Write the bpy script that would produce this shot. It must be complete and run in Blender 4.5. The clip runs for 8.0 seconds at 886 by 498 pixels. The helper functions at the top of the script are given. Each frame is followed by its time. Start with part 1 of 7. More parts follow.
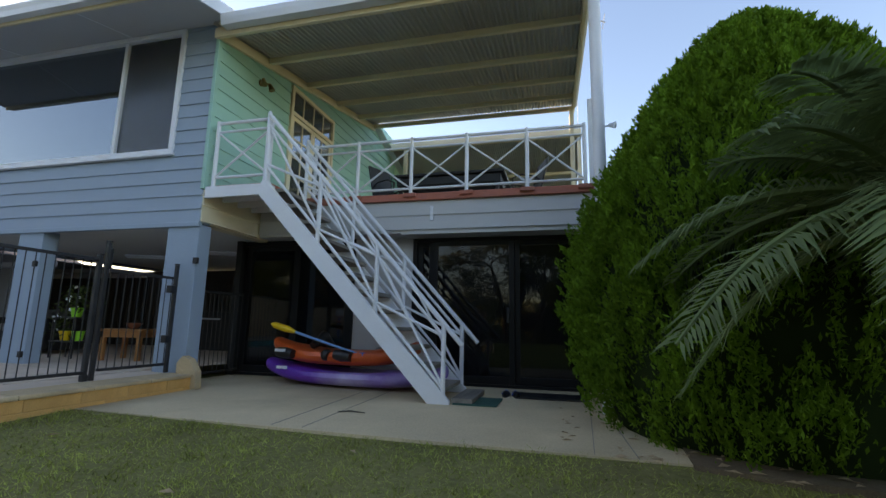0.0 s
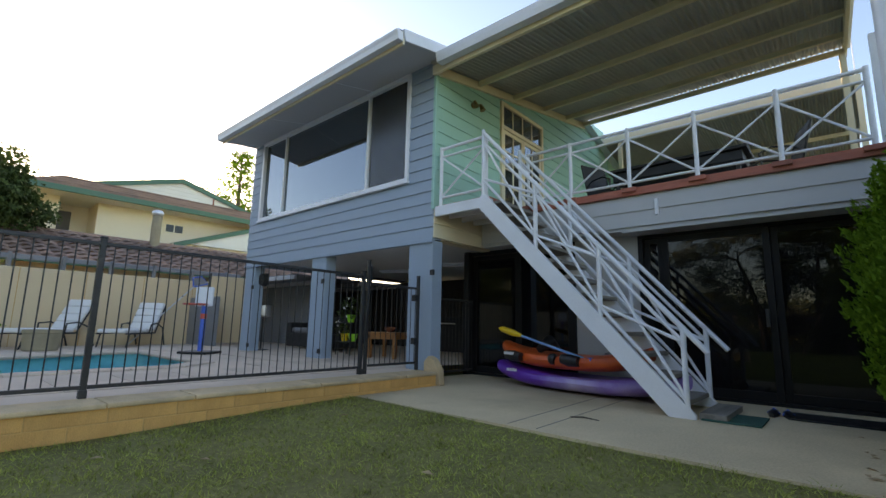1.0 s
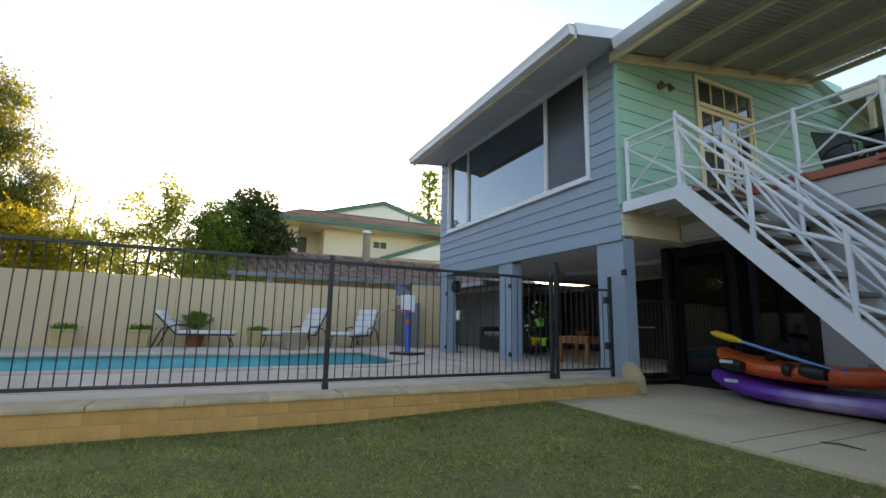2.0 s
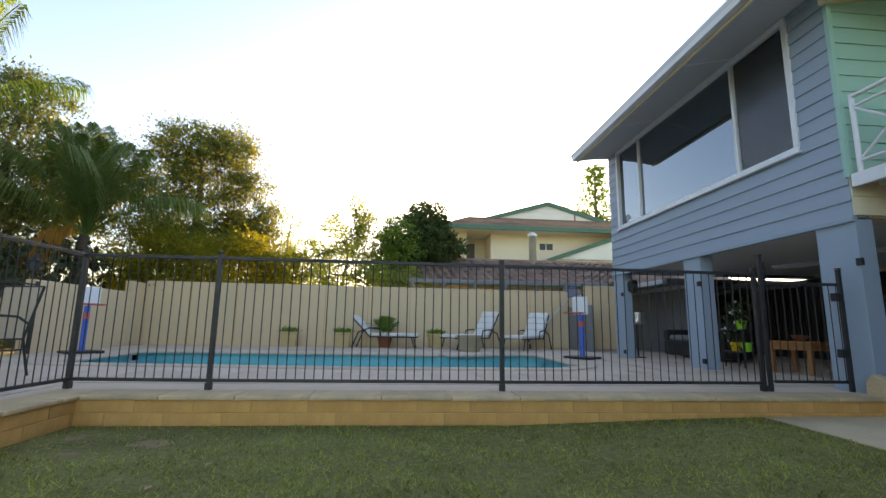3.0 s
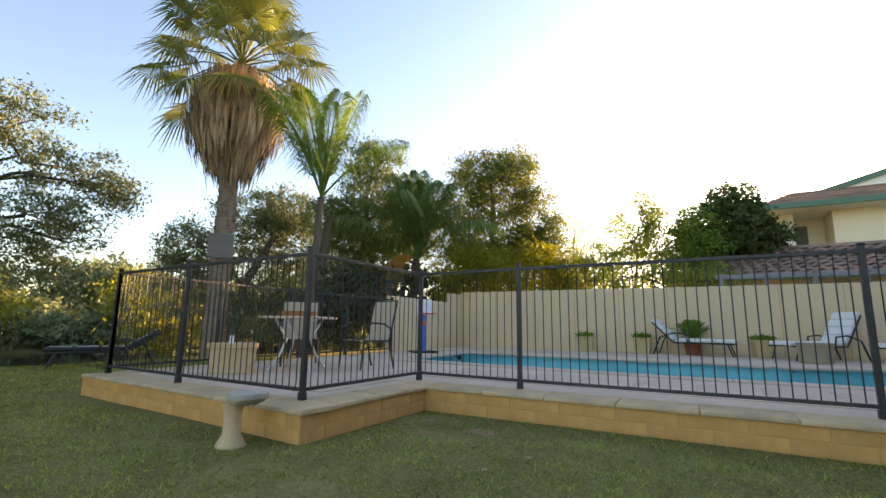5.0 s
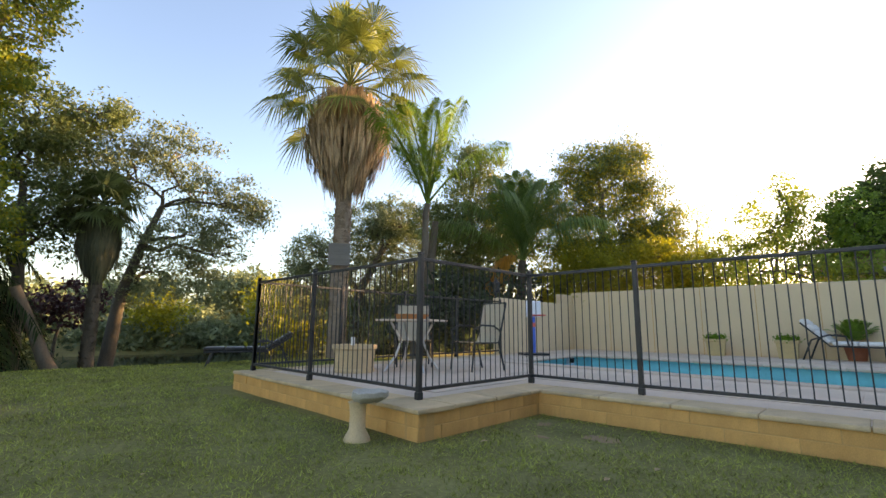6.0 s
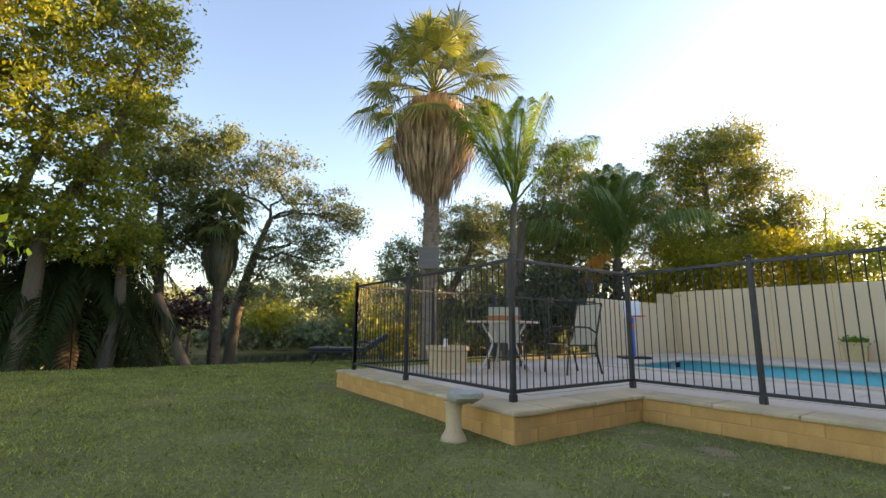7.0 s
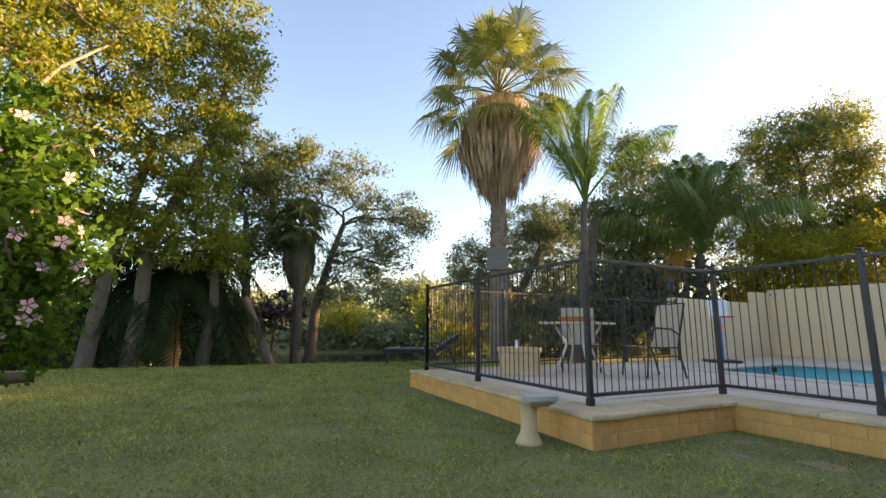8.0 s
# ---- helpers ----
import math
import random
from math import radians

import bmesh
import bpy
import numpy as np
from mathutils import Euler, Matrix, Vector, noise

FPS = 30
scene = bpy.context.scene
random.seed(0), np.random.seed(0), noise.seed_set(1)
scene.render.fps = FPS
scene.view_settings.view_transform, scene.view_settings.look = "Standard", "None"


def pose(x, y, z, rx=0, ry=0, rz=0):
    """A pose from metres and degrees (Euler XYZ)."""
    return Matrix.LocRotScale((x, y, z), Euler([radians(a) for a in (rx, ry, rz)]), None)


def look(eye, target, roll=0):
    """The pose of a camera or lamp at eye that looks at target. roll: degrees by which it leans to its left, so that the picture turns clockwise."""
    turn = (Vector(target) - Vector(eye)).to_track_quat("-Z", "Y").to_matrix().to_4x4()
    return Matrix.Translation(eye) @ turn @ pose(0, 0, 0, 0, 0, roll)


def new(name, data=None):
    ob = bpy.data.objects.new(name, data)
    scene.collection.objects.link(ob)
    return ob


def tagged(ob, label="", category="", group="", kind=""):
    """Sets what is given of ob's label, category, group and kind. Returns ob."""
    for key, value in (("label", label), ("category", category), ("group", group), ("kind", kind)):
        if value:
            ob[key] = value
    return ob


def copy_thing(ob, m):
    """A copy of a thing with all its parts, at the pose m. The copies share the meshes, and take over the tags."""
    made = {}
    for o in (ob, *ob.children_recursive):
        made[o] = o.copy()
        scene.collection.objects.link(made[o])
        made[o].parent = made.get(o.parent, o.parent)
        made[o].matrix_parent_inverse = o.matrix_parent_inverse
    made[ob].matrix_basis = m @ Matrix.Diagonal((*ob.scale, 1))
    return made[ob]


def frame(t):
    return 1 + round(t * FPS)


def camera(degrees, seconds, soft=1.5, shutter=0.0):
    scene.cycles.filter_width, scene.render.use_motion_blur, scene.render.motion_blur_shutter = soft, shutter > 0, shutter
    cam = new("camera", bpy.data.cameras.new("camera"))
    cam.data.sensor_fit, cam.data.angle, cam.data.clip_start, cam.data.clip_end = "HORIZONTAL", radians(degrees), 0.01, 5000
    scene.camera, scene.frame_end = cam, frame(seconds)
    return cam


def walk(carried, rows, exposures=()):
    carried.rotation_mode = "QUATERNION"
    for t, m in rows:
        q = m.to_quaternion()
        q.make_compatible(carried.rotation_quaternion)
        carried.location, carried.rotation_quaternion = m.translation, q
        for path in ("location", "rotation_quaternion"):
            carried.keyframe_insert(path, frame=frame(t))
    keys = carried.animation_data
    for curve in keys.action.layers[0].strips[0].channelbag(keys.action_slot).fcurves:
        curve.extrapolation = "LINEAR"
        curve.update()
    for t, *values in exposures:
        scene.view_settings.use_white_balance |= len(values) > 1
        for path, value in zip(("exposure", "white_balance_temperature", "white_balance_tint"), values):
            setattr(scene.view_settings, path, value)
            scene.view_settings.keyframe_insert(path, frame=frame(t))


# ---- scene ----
cam = camera(88.13, 8.0)
PATH = [
    (0, pose(0.005, 0.105, 0.95, 99.49, -1.09, 14.16)),
    (0.5, pose(-0.000, 0.088, 0.95, 99.51, -1.13, 29.84)),
    (1, pose(-0.004, 0.072, 0.95, 99.47, -1.13, 41.13)),
    (1.5, pose(-0.006, 0.057, 0.95, 99.48, -1.12, 52.65)),
    (3, pose(-0.006, 0.020, 0.95, 99.50, -0.95, 84.84)),
    (3.5, pose(-0.004, 0.009, 0.95, 99.47, -0.95, 94.11)),
    (4, pose(0.000, 0.000, 0.95, 99.52, -0.85, 102.88)),
    (4.5, pose(0.005, -0.008, 0.95, 99.54, -0.82, 111.94)),
    (6, pose(0.027, -0.026, 0.95, 99.67, -0.52, 133.20)),
    (6.5, pose(0.037, -0.030, 0.95, 99.72, -0.48, 139.20)),
    (7, pose(0.048, -0.032, 0.95, 99.77, -0.52, 144.26)),
    (7.5, pose(0.060, -0.034, 0.95, 99.79, -0.56, 148.49)),
    (8, pose(0.074, -0.035, 0.95, 99.84, -0.55, 152.76)),
]
walk(cam, PATH, [(0.0, 2.08, 9700, 24), (2.0, 2.13, 10200, 24), (4.0, 2.12, 10200, 24), (8.0, 2.22, 9900, 25)])

# ---- sky and sun ----
SUN_AZ, SUN_EL = 76.0, 11.0   # degrees: azimuth anticlockwise from +y, height
world = bpy.data.worlds.new("sky")
scene.world = world
world.use_nodes = True
wt = world.node_tree
sky = wt.nodes.new("ShaderNodeTexSky")
sky.sky_type = "NISHITA"
sky.sun_disc = False
sky.sun_elevation = radians(SUN_EL)
sky.sun_rotation = radians(-SUN_AZ)
sky.air_density, sky.dust_density, sky.ozone_density = 1.0, 0.75, 3.6
wt.nodes["Background"].inputs["Strength"].default_value = 0.15
wt.links.new(sky.outputs[0], wt.nodes["Background"].inputs["Color"])
sun_data = bpy.data.lights.new("sun", "SUN")
sun_data.energy, sun_data.angle, sun_data.color = 4.2, radians(0.6), (1.0, 0.80, 0.50)
sun = new("sun", sun_data)
sa, se = radians(SUN_AZ), radians(SUN_EL)
sun.matrix_world = look((-60 * math.sin(sa), 60 * math.cos(sa), 60 * math.tan(se)), (0, 0, 0))

# ---- materials ----
def mat(name, col, rough=0.6, metal=0.0, var=0.15, scale=6.0, fine=60.0, bump=0.15, trans=0.0, dirt=None, dirt_amount=0.0,
        stretch=(1, 1, 1), rnd=0.0, island=0.0, sub=0.0, coat=0.0):
    """A procedural surface: base colour varied at two scales, roughness and bump from noise, an optional stain colour."""
    m = bpy.data.materials.new(name)
    m.use_nodes = True
    nt = m.node_tree
    n, l = nt.nodes, nt.links
    b = n["Principled BSDF"]
    co = n.new("ShaderNodeTexCoord")
    mp = n.new("ShaderNodeMapping")
    mp.inputs["Scale"].default_value = stretch
    l.new(co.outputs["Object"], mp.inputs["Vector"])
    big = n.new("ShaderNodeTexNoise")
    big.inputs["Scale"].default_value, big.inputs["Detail"].default_value = scale, 5
    small = n.new("ShaderNodeTexNoise")
    small.inputs["Scale"].default_value, small.inputs["Detail"].default_value = fine, 3
    l.new(mp.outputs[0], big.inputs["Vector"])
    l.new(mp.outputs[0], small.inputs["Vector"])
    add = n.new("ShaderNodeMath")
    add.operation = "ADD"
    l.new(big.outputs["Fac"], add.inputs[0])
    l.new(small.outputs["Fac"], add.inputs[1])
    last = add.outputs[0]
    for amount, node, out in ((rnd, "ShaderNodeObjectInfo", "Random"), (island, "ShaderNodeNewGeometry", "Random Per Island")):
        if amount:
            info = n.new(node)
            mad = n.new("ShaderNodeMath")
            mad.operation = "MULTIPLY_ADD"
            sh = n.new("ShaderNodeMath")
            sh.operation = "SUBTRACT"
            l.new(info.outputs[out], sh.inputs[0])
            sh.inputs[1].default_value = 0.5
            l.new(sh.outputs[0], mad.inputs[0])
            mad.inputs[1].default_value = amount
            l.new(last, mad.inputs[2])
            last = mad.outputs[0]
    ramp = n.new("ShaderNodeMapRange")
    ramp.inputs["From Min"].default_value, ramp.inputs["From Max"].default_value = 0.6, 1.4
    ramp.inputs["To Min"].default_value, ramp.inputs["To Max"].default_value = 1 - var, 1 + var
    ramp.clamp = False
    l.new(last, ramp.inputs["Value"])
    mul = n.new("ShaderNodeVectorMath")
    mul.operation = "SCALE"
    mul.inputs[0].default_value = col
    l.new(ramp.outputs[0], mul.inputs["Scale"])
    out = mul.outputs[0]
    if dirt:
        patch = n.new("ShaderNodeTexNoise")
        patch.inputs["Scale"].default_value, patch.inputs["Detail"].default_value = scale * 0.37, 6
        l.new(mp.outputs[0], patch.inputs["Vector"])
        lim = n.new("ShaderNodeMapRange")
        lim.inputs["From Min"].default_value, lim.inputs["From Max"].default_value = 0.5, 0.72
        lim.inputs["To Max"].default_value = dirt_amount
        l.new(patch.outputs["Fac"], lim.inputs["Value"])
        mix = n.new("ShaderNodeMix")
        mix.data_type = "RGBA"
        l.new(lim.outputs[0], mix.inputs["Factor"])
        l.new(out, mix.inputs[6])
        mix.inputs[7].default_value = (*dirt, 1)
        out = mix.outputs[2]
    l.new(out, b.inputs["Base Color"])
    rr = n.new("ShaderNodeMapRange")
    rr.inputs["From Min"].default_value, rr.inputs["From Max"].default_value = 0.3, 0.7
    rr.inputs["To Min"].default_value, rr.inputs["To Max"].default_value = max(0.02, rough - 0.08), min(1, rough + 0.08)
    l.new(big.outputs["Fac"], rr.inputs["Value"])
    l.new(rr.outputs[0], b.inputs["Roughness"])
    b.inputs["Metallic"].default_value = metal
    b.inputs["Transmission Weight"].default_value = trans
    b.inputs["Coat Weight"].default_value = coat
    if bump:
        bp = n.new("ShaderNodeBump")
        bp.inputs["Strength"].default_value, bp.inputs["Distance"].default_value = bump, 0.01
        l.new(small.outputs["Fac"], bp.inputs["Height"])
        l.new(bp.outputs[0], b.inputs["Normal"])
    if sub:
        # thin leaves let light through
        tr = n.new("ShaderNodeBsdfTranslucent")
        ms = n.new("ShaderNodeMixShader")
        ms.inputs[0].default_value = sub
        l.new(out, tr.inputs["Color"])
        l.new(b.outputs[0], ms.inputs[1])
        l.new(tr.outputs[0], ms.inputs[2])
        l.new(ms.outputs[0], n["Material Output"].inputs["Surface"])
    return m


def glass_mat(name, tint, rough=0.0, metal=0.0, trans=1.0):
    m = bpy.data.materials.new(name)
    m.use_nodes = True
    b = m.node_tree.nodes["Principled BSDF"]
    b.inputs["Base Color"].default_value = (*tint, 1)
    b.inputs["Roughness"].default_value = rough
    b.inputs["Metallic"].default_value = metal
    b.inputs["Transmission Weight"].default_value = trans
    b.inputs["IOR"].default_value = 1.5
    return m


BLUE = mat("blue_grey_paint", (0.275, 0.365, 0.45), 0.6, var=0.06, scale=1.2, fine=90, bump=0.06, dirt=(0.30, 0.34, 0.38), dirt_amount=0.25)
MINT = mat("mint_paint", (0.275, 0.565, 0.48), 0.55, var=0.05, scale=1.2, fine=90, bump=0.06, dirt=(0.26, 0.52, 0.42), dirt_amount=0.25)
CREAM = mat("cream_paint", (0.82, 0.71, 0.50), 0.55, var=0.07, scale=2, fine=80, bump=0.06, dirt=(0.5, 0.4, 0.28), dirt_amount=0.3)
GREYB = mat("pale_grey_paint", (0.50, 0.50, 0.50), 0.55, var=0.05, scale=2, fine=80, bump=0.06, dirt=(0.42, 0.41, 0.40), dirt_amount=0.3)
WHITE = mat("white_paint", (0.74, 0.76, 0.80), 0.4, var=0.05, scale=3, fine=70, bump=0.05, dirt=(0.55, 0.53, 0.48), dirt_amount=0.25)
SOFFIT = mat("soffit_paint", (0.56, 0.56, 0.58), 0.6, var=0.04, scale=1, fine=50, bump=0.05, dirt=(0.55, 0.55, 0.55), dirt_amount=0.2)
REDWOOD = mat("red_deck_paint", (0.50, 0.135, 0.085), 0.55, var=0.25, scale=4, fine=40, bump=0.2, dirt=(0.2, 0.08, 0.06), dirt_amount=0.5, stretch=(0.3, 3, 3))
STEEL = mat("corrugated_steel", (0.50, 0.50, 0.48), 0.45, 0.15, var=0.10, scale=1.5, fine=30, bump=0.03, dirt=(0.3, 0.28, 0.25), dirt_amount=0.4)
BLACKMETAL = mat("dark_powder_coat", (0.022, 0.022, 0.024), 0.45, 0.1, var=0.3, scale=12, fine=120, bump=0.08, dirt=(0.09, 0.08, 0.07), dirt_amount=0.35)
BLACKFRAME = mat("black_aluminium", (0.012, 0.012, 0.013), 0.4, 0.0, var=0.2, bump=0.02)
CONCRETE = mat("slab_concrete", (0.62, 0.48, 0.31), 0.8, var=0.22, scale=1.3, fine=70, bump=0.25, dirt=(0.33, 0.245, 0.145), dirt_amount=0.8)
PAVER = mat("pool_paver", (0.60, 0.47, 0.37), 0.85, var=0.12, scale=3, fine=140, bump=0.25, dirt=(0.36, 0.30, 0.24), dirt_amount=0.4, rnd=0.5)
CAP = mat("limestone_cap", (0.60, 0.43, 0.26), 0.85, var=0.18, scale=4, fine=90, bump=0.35, dirt=(0.26, 0.21, 0.15), dirt_amount=0.6, rnd=0.4)
BLOCK = mat("limestone_block", (0.66, 0.345, 0.125), 0.9, var=0.16, scale=3.5, fine=90, bump=0.4, dirt=(0.40, 0.185, 0.06), dirt_amount=0.7, rnd=0.2)
MORTAR = mat("mortar", (0.58, 0.32, 0.13), 0.95, var=0.15, scale=8, fine=120, bump=0.3)
RENDERW = mat("cream_render", (0.70, 0.53, 0.345), 0.85, var=0.07, scale=0.8, fine=60, bump=0.2, dirt=(0.5, 0.40, 0.28), dirt_amount=0.45)
NBWALL = mat("neighbour_render", (0.80, 0.70, 0.53), 0.8, var=0.05, scale=1, fine=30, bump=0.1)
NBBOARD = mat("neighbour_board", (0.78, 0.74, 0.66), 0.6, var=0.05, scale=1, fine=30, bump=0.1)
GREEN = mat("green_fascia", (0.045, 0.15, 0.095), 0.5, var=0.15, scale=3, fine=40, bump=0.05)
TILE = mat("roof_tile", (0.30, 0.175, 0.125), 0.85, var=0.3, scale=2.5, fine=40, bump=0.3, dirt=(0.13, 0.09, 0.075), dirt_amount=0.6, rnd=0.9, island=0.9)
POOLT = mat("pool_liner", (0.06, 0.70, 0.78), 0.45, var=0.12, scale=2, fine=14, bump=0.05)
STEPW = mat("pool_step", (0.62, 0.74, 0.70), 0.5, var=0.08, scale=2, fine=30, bump=0.05)
WATER = glass_mat("pool_water", (0.92, 1.0, 1.0))
WATER.node_tree.nodes["Principled BSDF"].inputs["IOR"].default_value = 1.33
GLASSW = glass_mat("window_film_glass", (0.16, 0.195, 0.22), 0.015, 0.9, 0.3)
GLASSD = glass_mat("dark_tinted_glass", (0.012, 0.014, 0.016), 0.01, 0.0, 0.55)
GLASSC = glass_mat("door_glass", (0.32, 0.36, 0.40), 0.01, 0.6, 0.7)
SCREEN = mat("insect_screen", (0.09, 0.10, 0.11), 0.35, 0.3, var=0.25, scale=9, fine=260, bump=0.1)
SCREEN.node_tree.nodes["Principled BSDF"].inputs["Alpha"].default_value = 0.5
# dark surface colour that carries the dimness of unlit interiors
ROOMSHADE = mat("room_shade_colour", (0.13, 0.125, 0.12), 0.9, var=0.1, scale=1, fine=20, bump=0.05)
PLASTER = mat("white_plaster", (0.66, 0.65, 0.63), 0.8, var=0.04, scale=1, fine=40, bump=0.05)
COLORBOND = mat("grey_steel_sheet", (0.20, 0.21, 0.23), 0.5, 0.1, var=0.1, scale=1, fine=20, bump=0.03)
DARKFENCE = mat("dark_timber_fence", (0.05, 0.04, 0.035), 0.8, var=0.3, scale=6, fine=50, bump=0.2, stretch=(4, 4, 0.6))
TREAD = mat("grey_timber_tread", (0.26, 0.225, 0.19), 0.8, var=0.3, scale=5, fine=60, bump=0.3, stretch=(4, 0.7, 4), dirt=(0.08, 0.07, 0.06), dirt_amount=0.5)
ORANGE = mat("orange_kayak", (0.80, 0.115, 0.025), 0.38, var=0.1, scale=4, fine=50, bump=0.06, dirt=(0.35, 0.05, 0.02), dirt_amount=0.3)
PURPLE = mat("purple_kayak", (0.15, 0.035, 0.40), 0.38, var=0.15, scale=2.5, fine=50, bump=0.06, dirt=(0.62, 0.55, 0.72), dirt_amount=0.9)
BLACKP = mat("black_plastic", (0.012, 0.012, 0.013), 0.45, var=0.2, scale=10, fine=80, bump=0.1)
YELLOWP = mat("yellow_plastic", (0.85, 0.50, 0.02), 0.35, var=0.08, bump=0.03)
BLUEP = mat("blue_plastic", (0.02, 0.13, 0.55), 0.35, var=0.08, bump=0.03)
SHAFT = mat("pale_blue_shaft", (0.12, 0.32, 0.62), 0.3, var=0.08, bump=0.03)
REDP = mat("red_plastic", (0.75, 0.12, 0.08), 0.4, var=0.08, bump=0.03)
WHITEP = mat("white_plastic", (0.78, 0.80, 0.84), 0.35, var=0.04, bump=0.03)
CUSHION = mat("white_cushion", (0.74, 0.73, 0.71), 0.9, var=0.06, scale=5, fine=140, bump=0.25)
SLING = mat("cream_sling", (0.62, 0.54, 0.42), 0.8, var=0.06, scale=5, fine=300, bump=0.2, sub=0.45)
TERRA = mat("terracotta", (0.33, 0.10, 0.05), 0.75, var=0.15, scale=6, fine=60, bump=0.15)
POT = mat("sandstone_pot", (0.55, 0.40, 0.20), 0.85, var=0.15, scale=6, fine=80, bump=0.3)
POTG = mat("grey_stone_pot", (0.33, 0.27, 0.18), 0.9, var=0.2, scale=6, fine=80, bump=0.4)
STONE = mat("bath_stone", (0.44, 0.40, 0.34), 0.9, var=0.2, scale=7, fine=90, bump=0.4, dirt=(0.26, 0.25, 0.22), dirt_amount=0.5)
PINE = mat("orange_timber", (0.42, 0.16, 0.05), 0.5, var=0.2, scale=5, fine=50, bump=0.12, stretch=(0.5, 4, 4))
OLDWOOD = mat("weathered_board", (0.18, 0.165, 0.15), 0.85, var=0.25, scale=5, fine=60, bump=0.3, stretch=(0.4, 4, 4))
WICKER = mat("dark_wicker", (0.022, 0.02, 0.02), 0.6, var=0.4, scale=20, fine=160, bump=0.4)
MATG = mat("green_mat", (0.015, 0.09, 0.07), 0.95, var=0.3, scale=10, fine=200, bump=0.4)
ALU = mat("aluminium", (0.6, 0.61, 0.62), 0.35, 0.8, var=0.08, bump=0.03)
BRASS = mat("aged_brass", (0.25, 0.17, 0.07), 0.4, 0.7, var=0.2, bump=0.05)
LIME = mat("lime_plastic", (0.25, 0.75, 0.05), 0.4, var=0.08, bump=0.03)
LAWN = mat("lawn_soil", (0.19, 0.175, 0.07), 0.95, var=0.45, scale=1.3, fine=25, bump=0.6, dirt=(0.20, 0.155, 0.075), dirt_amount=0.5)
GRASS = mat("grass_blade", (0.32, 0.35, 0.088), 0.85, var=0.5, scale=3.2, fine=22, bump=0.0, island=0.7, sub=0.4, dirt=(0.28, 0.23, 0.11), dirt_amount=0.35)
FIELD = mat("dry_field", (0.42, 0.32, 0.17), 0.95, var=0.2, scale=0.2, fine=2, bump=0.2)
DIRT = mat("bare_red_soil", (0.16, 0.115, 0.075), 0.95, var=0.25, scale=5, fine=60, bump=0.4)
RIVER = mat("river_water", (0.02, 0.025, 0.02), 0.06, var=0.2, scale=0.5, fine=4, bump=0.15)
BARK = mat("grey_bark", (0.11, 0.09, 0.07), 0.9, var=0.35, scale=3, fine=25, bump=0.5, stretch=(3, 3, 0.6), dirt=(0.22, 0.19, 0.15), dirt_amount=0.5)
PALEBARK = mat("pale_bark", (0.30, 0.24, 0.18), 0.85, var=0.25, scale=2, fine=20, bump=0.3, stretch=(3, 3, 0.6), dirt=(0.20, 0.15, 0.11), dirt_amount=0.5)
PALMBARK = mat("palm_bark", (0.27, 0.20, 0.15), 0.95, var=0.35, scale=4, fine=40, bump=0.6, stretch=(1, 1, 5))
THATCH = mat("dead_palm_thatch", (0.46, 0.32, 0.20), 0.9, var=0.35, scale=3, fine=40, bump=0.3, island=1.0, sub=0.2)


def leaf(name, col, var=0.3, sub=0.4, rough=0.55):
    return mat(name, col, rough, var=var, scale=0.35, fine=2.0, bump=0.0, island=0.7, sub=sub)


LEAF_FAN = leaf("fan_palm_leaf", (0.165, 0.195, 0.045), sub=0.4)
LEAF_QUEEN = leaf("queen_palm_leaf", (0.15, 0.265, 0.035), sub=0.5)
LEAF_PALM = leaf("mid_palm_leaf", (0.115, 0.205, 0.045), sub=0.4)
LEAF_DATE = leaf("date_palm_leaf", (0.115, 0.175, 0.07), sub=0.35, rough=0.75)
LEAF_CONIFER = leaf("conifer_spray", (0.11, 0.235, 0.02), sub=0.35, rough=0.8)
LEAF_GUM = leaf("gum_leaf", (0.145, 0.19, 0.07), sub=0.4)
# yellow-green foliage; also the sunlit tone mixed into some crowns
LEAF_GOLD = leaf("yellow_green_leaf", (0.28, 0.275, 0.028), sub=0.55)
LEAF_FIG = leaf("broad_leaf", (0.15, 0.20, 0.032), sub=0.5)
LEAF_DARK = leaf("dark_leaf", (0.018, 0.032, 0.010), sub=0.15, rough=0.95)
LEAF_HIB = leaf("hibiscus_leaf", (0.07, 0.15, 0.018), sub=0.45, rough=0.7)
LEAF_CITRUS = leaf("light_green_leaf", (0.24, 0.31, 0.05), sub=0.6)
LEAF_ROUND = leaf("dense_dark_leaf", (0.06, 0.10, 0.022), sub=0.2, rough=0.8)
LEAF_SCRUB = leaf("scrub_leaf", (0.055, 0.075, 0.035), sub=0.3, rough=0.85)
LEAF_RED = leaf("dark_red_leaf", (0.06, 0.018, 0.018), sub=0.2)
LEAF_ORANGE = leaf("dead_orange_frond", (0.52, 0.25, 0.04), sub=0.4)
LEAF_GREY = leaf("grey_green_leaf", (0.195, 0.235, 0.12), sub=0.3)
LEAF_SHAG = leaf("shaggy_dead_leaf", (0.12, 0.12, 0.07), sub=0.2, rough=0.9)
PETAL = leaf("pink_petal", (0.80, 0.50, 0.55), var=0.15, sub=0.35)


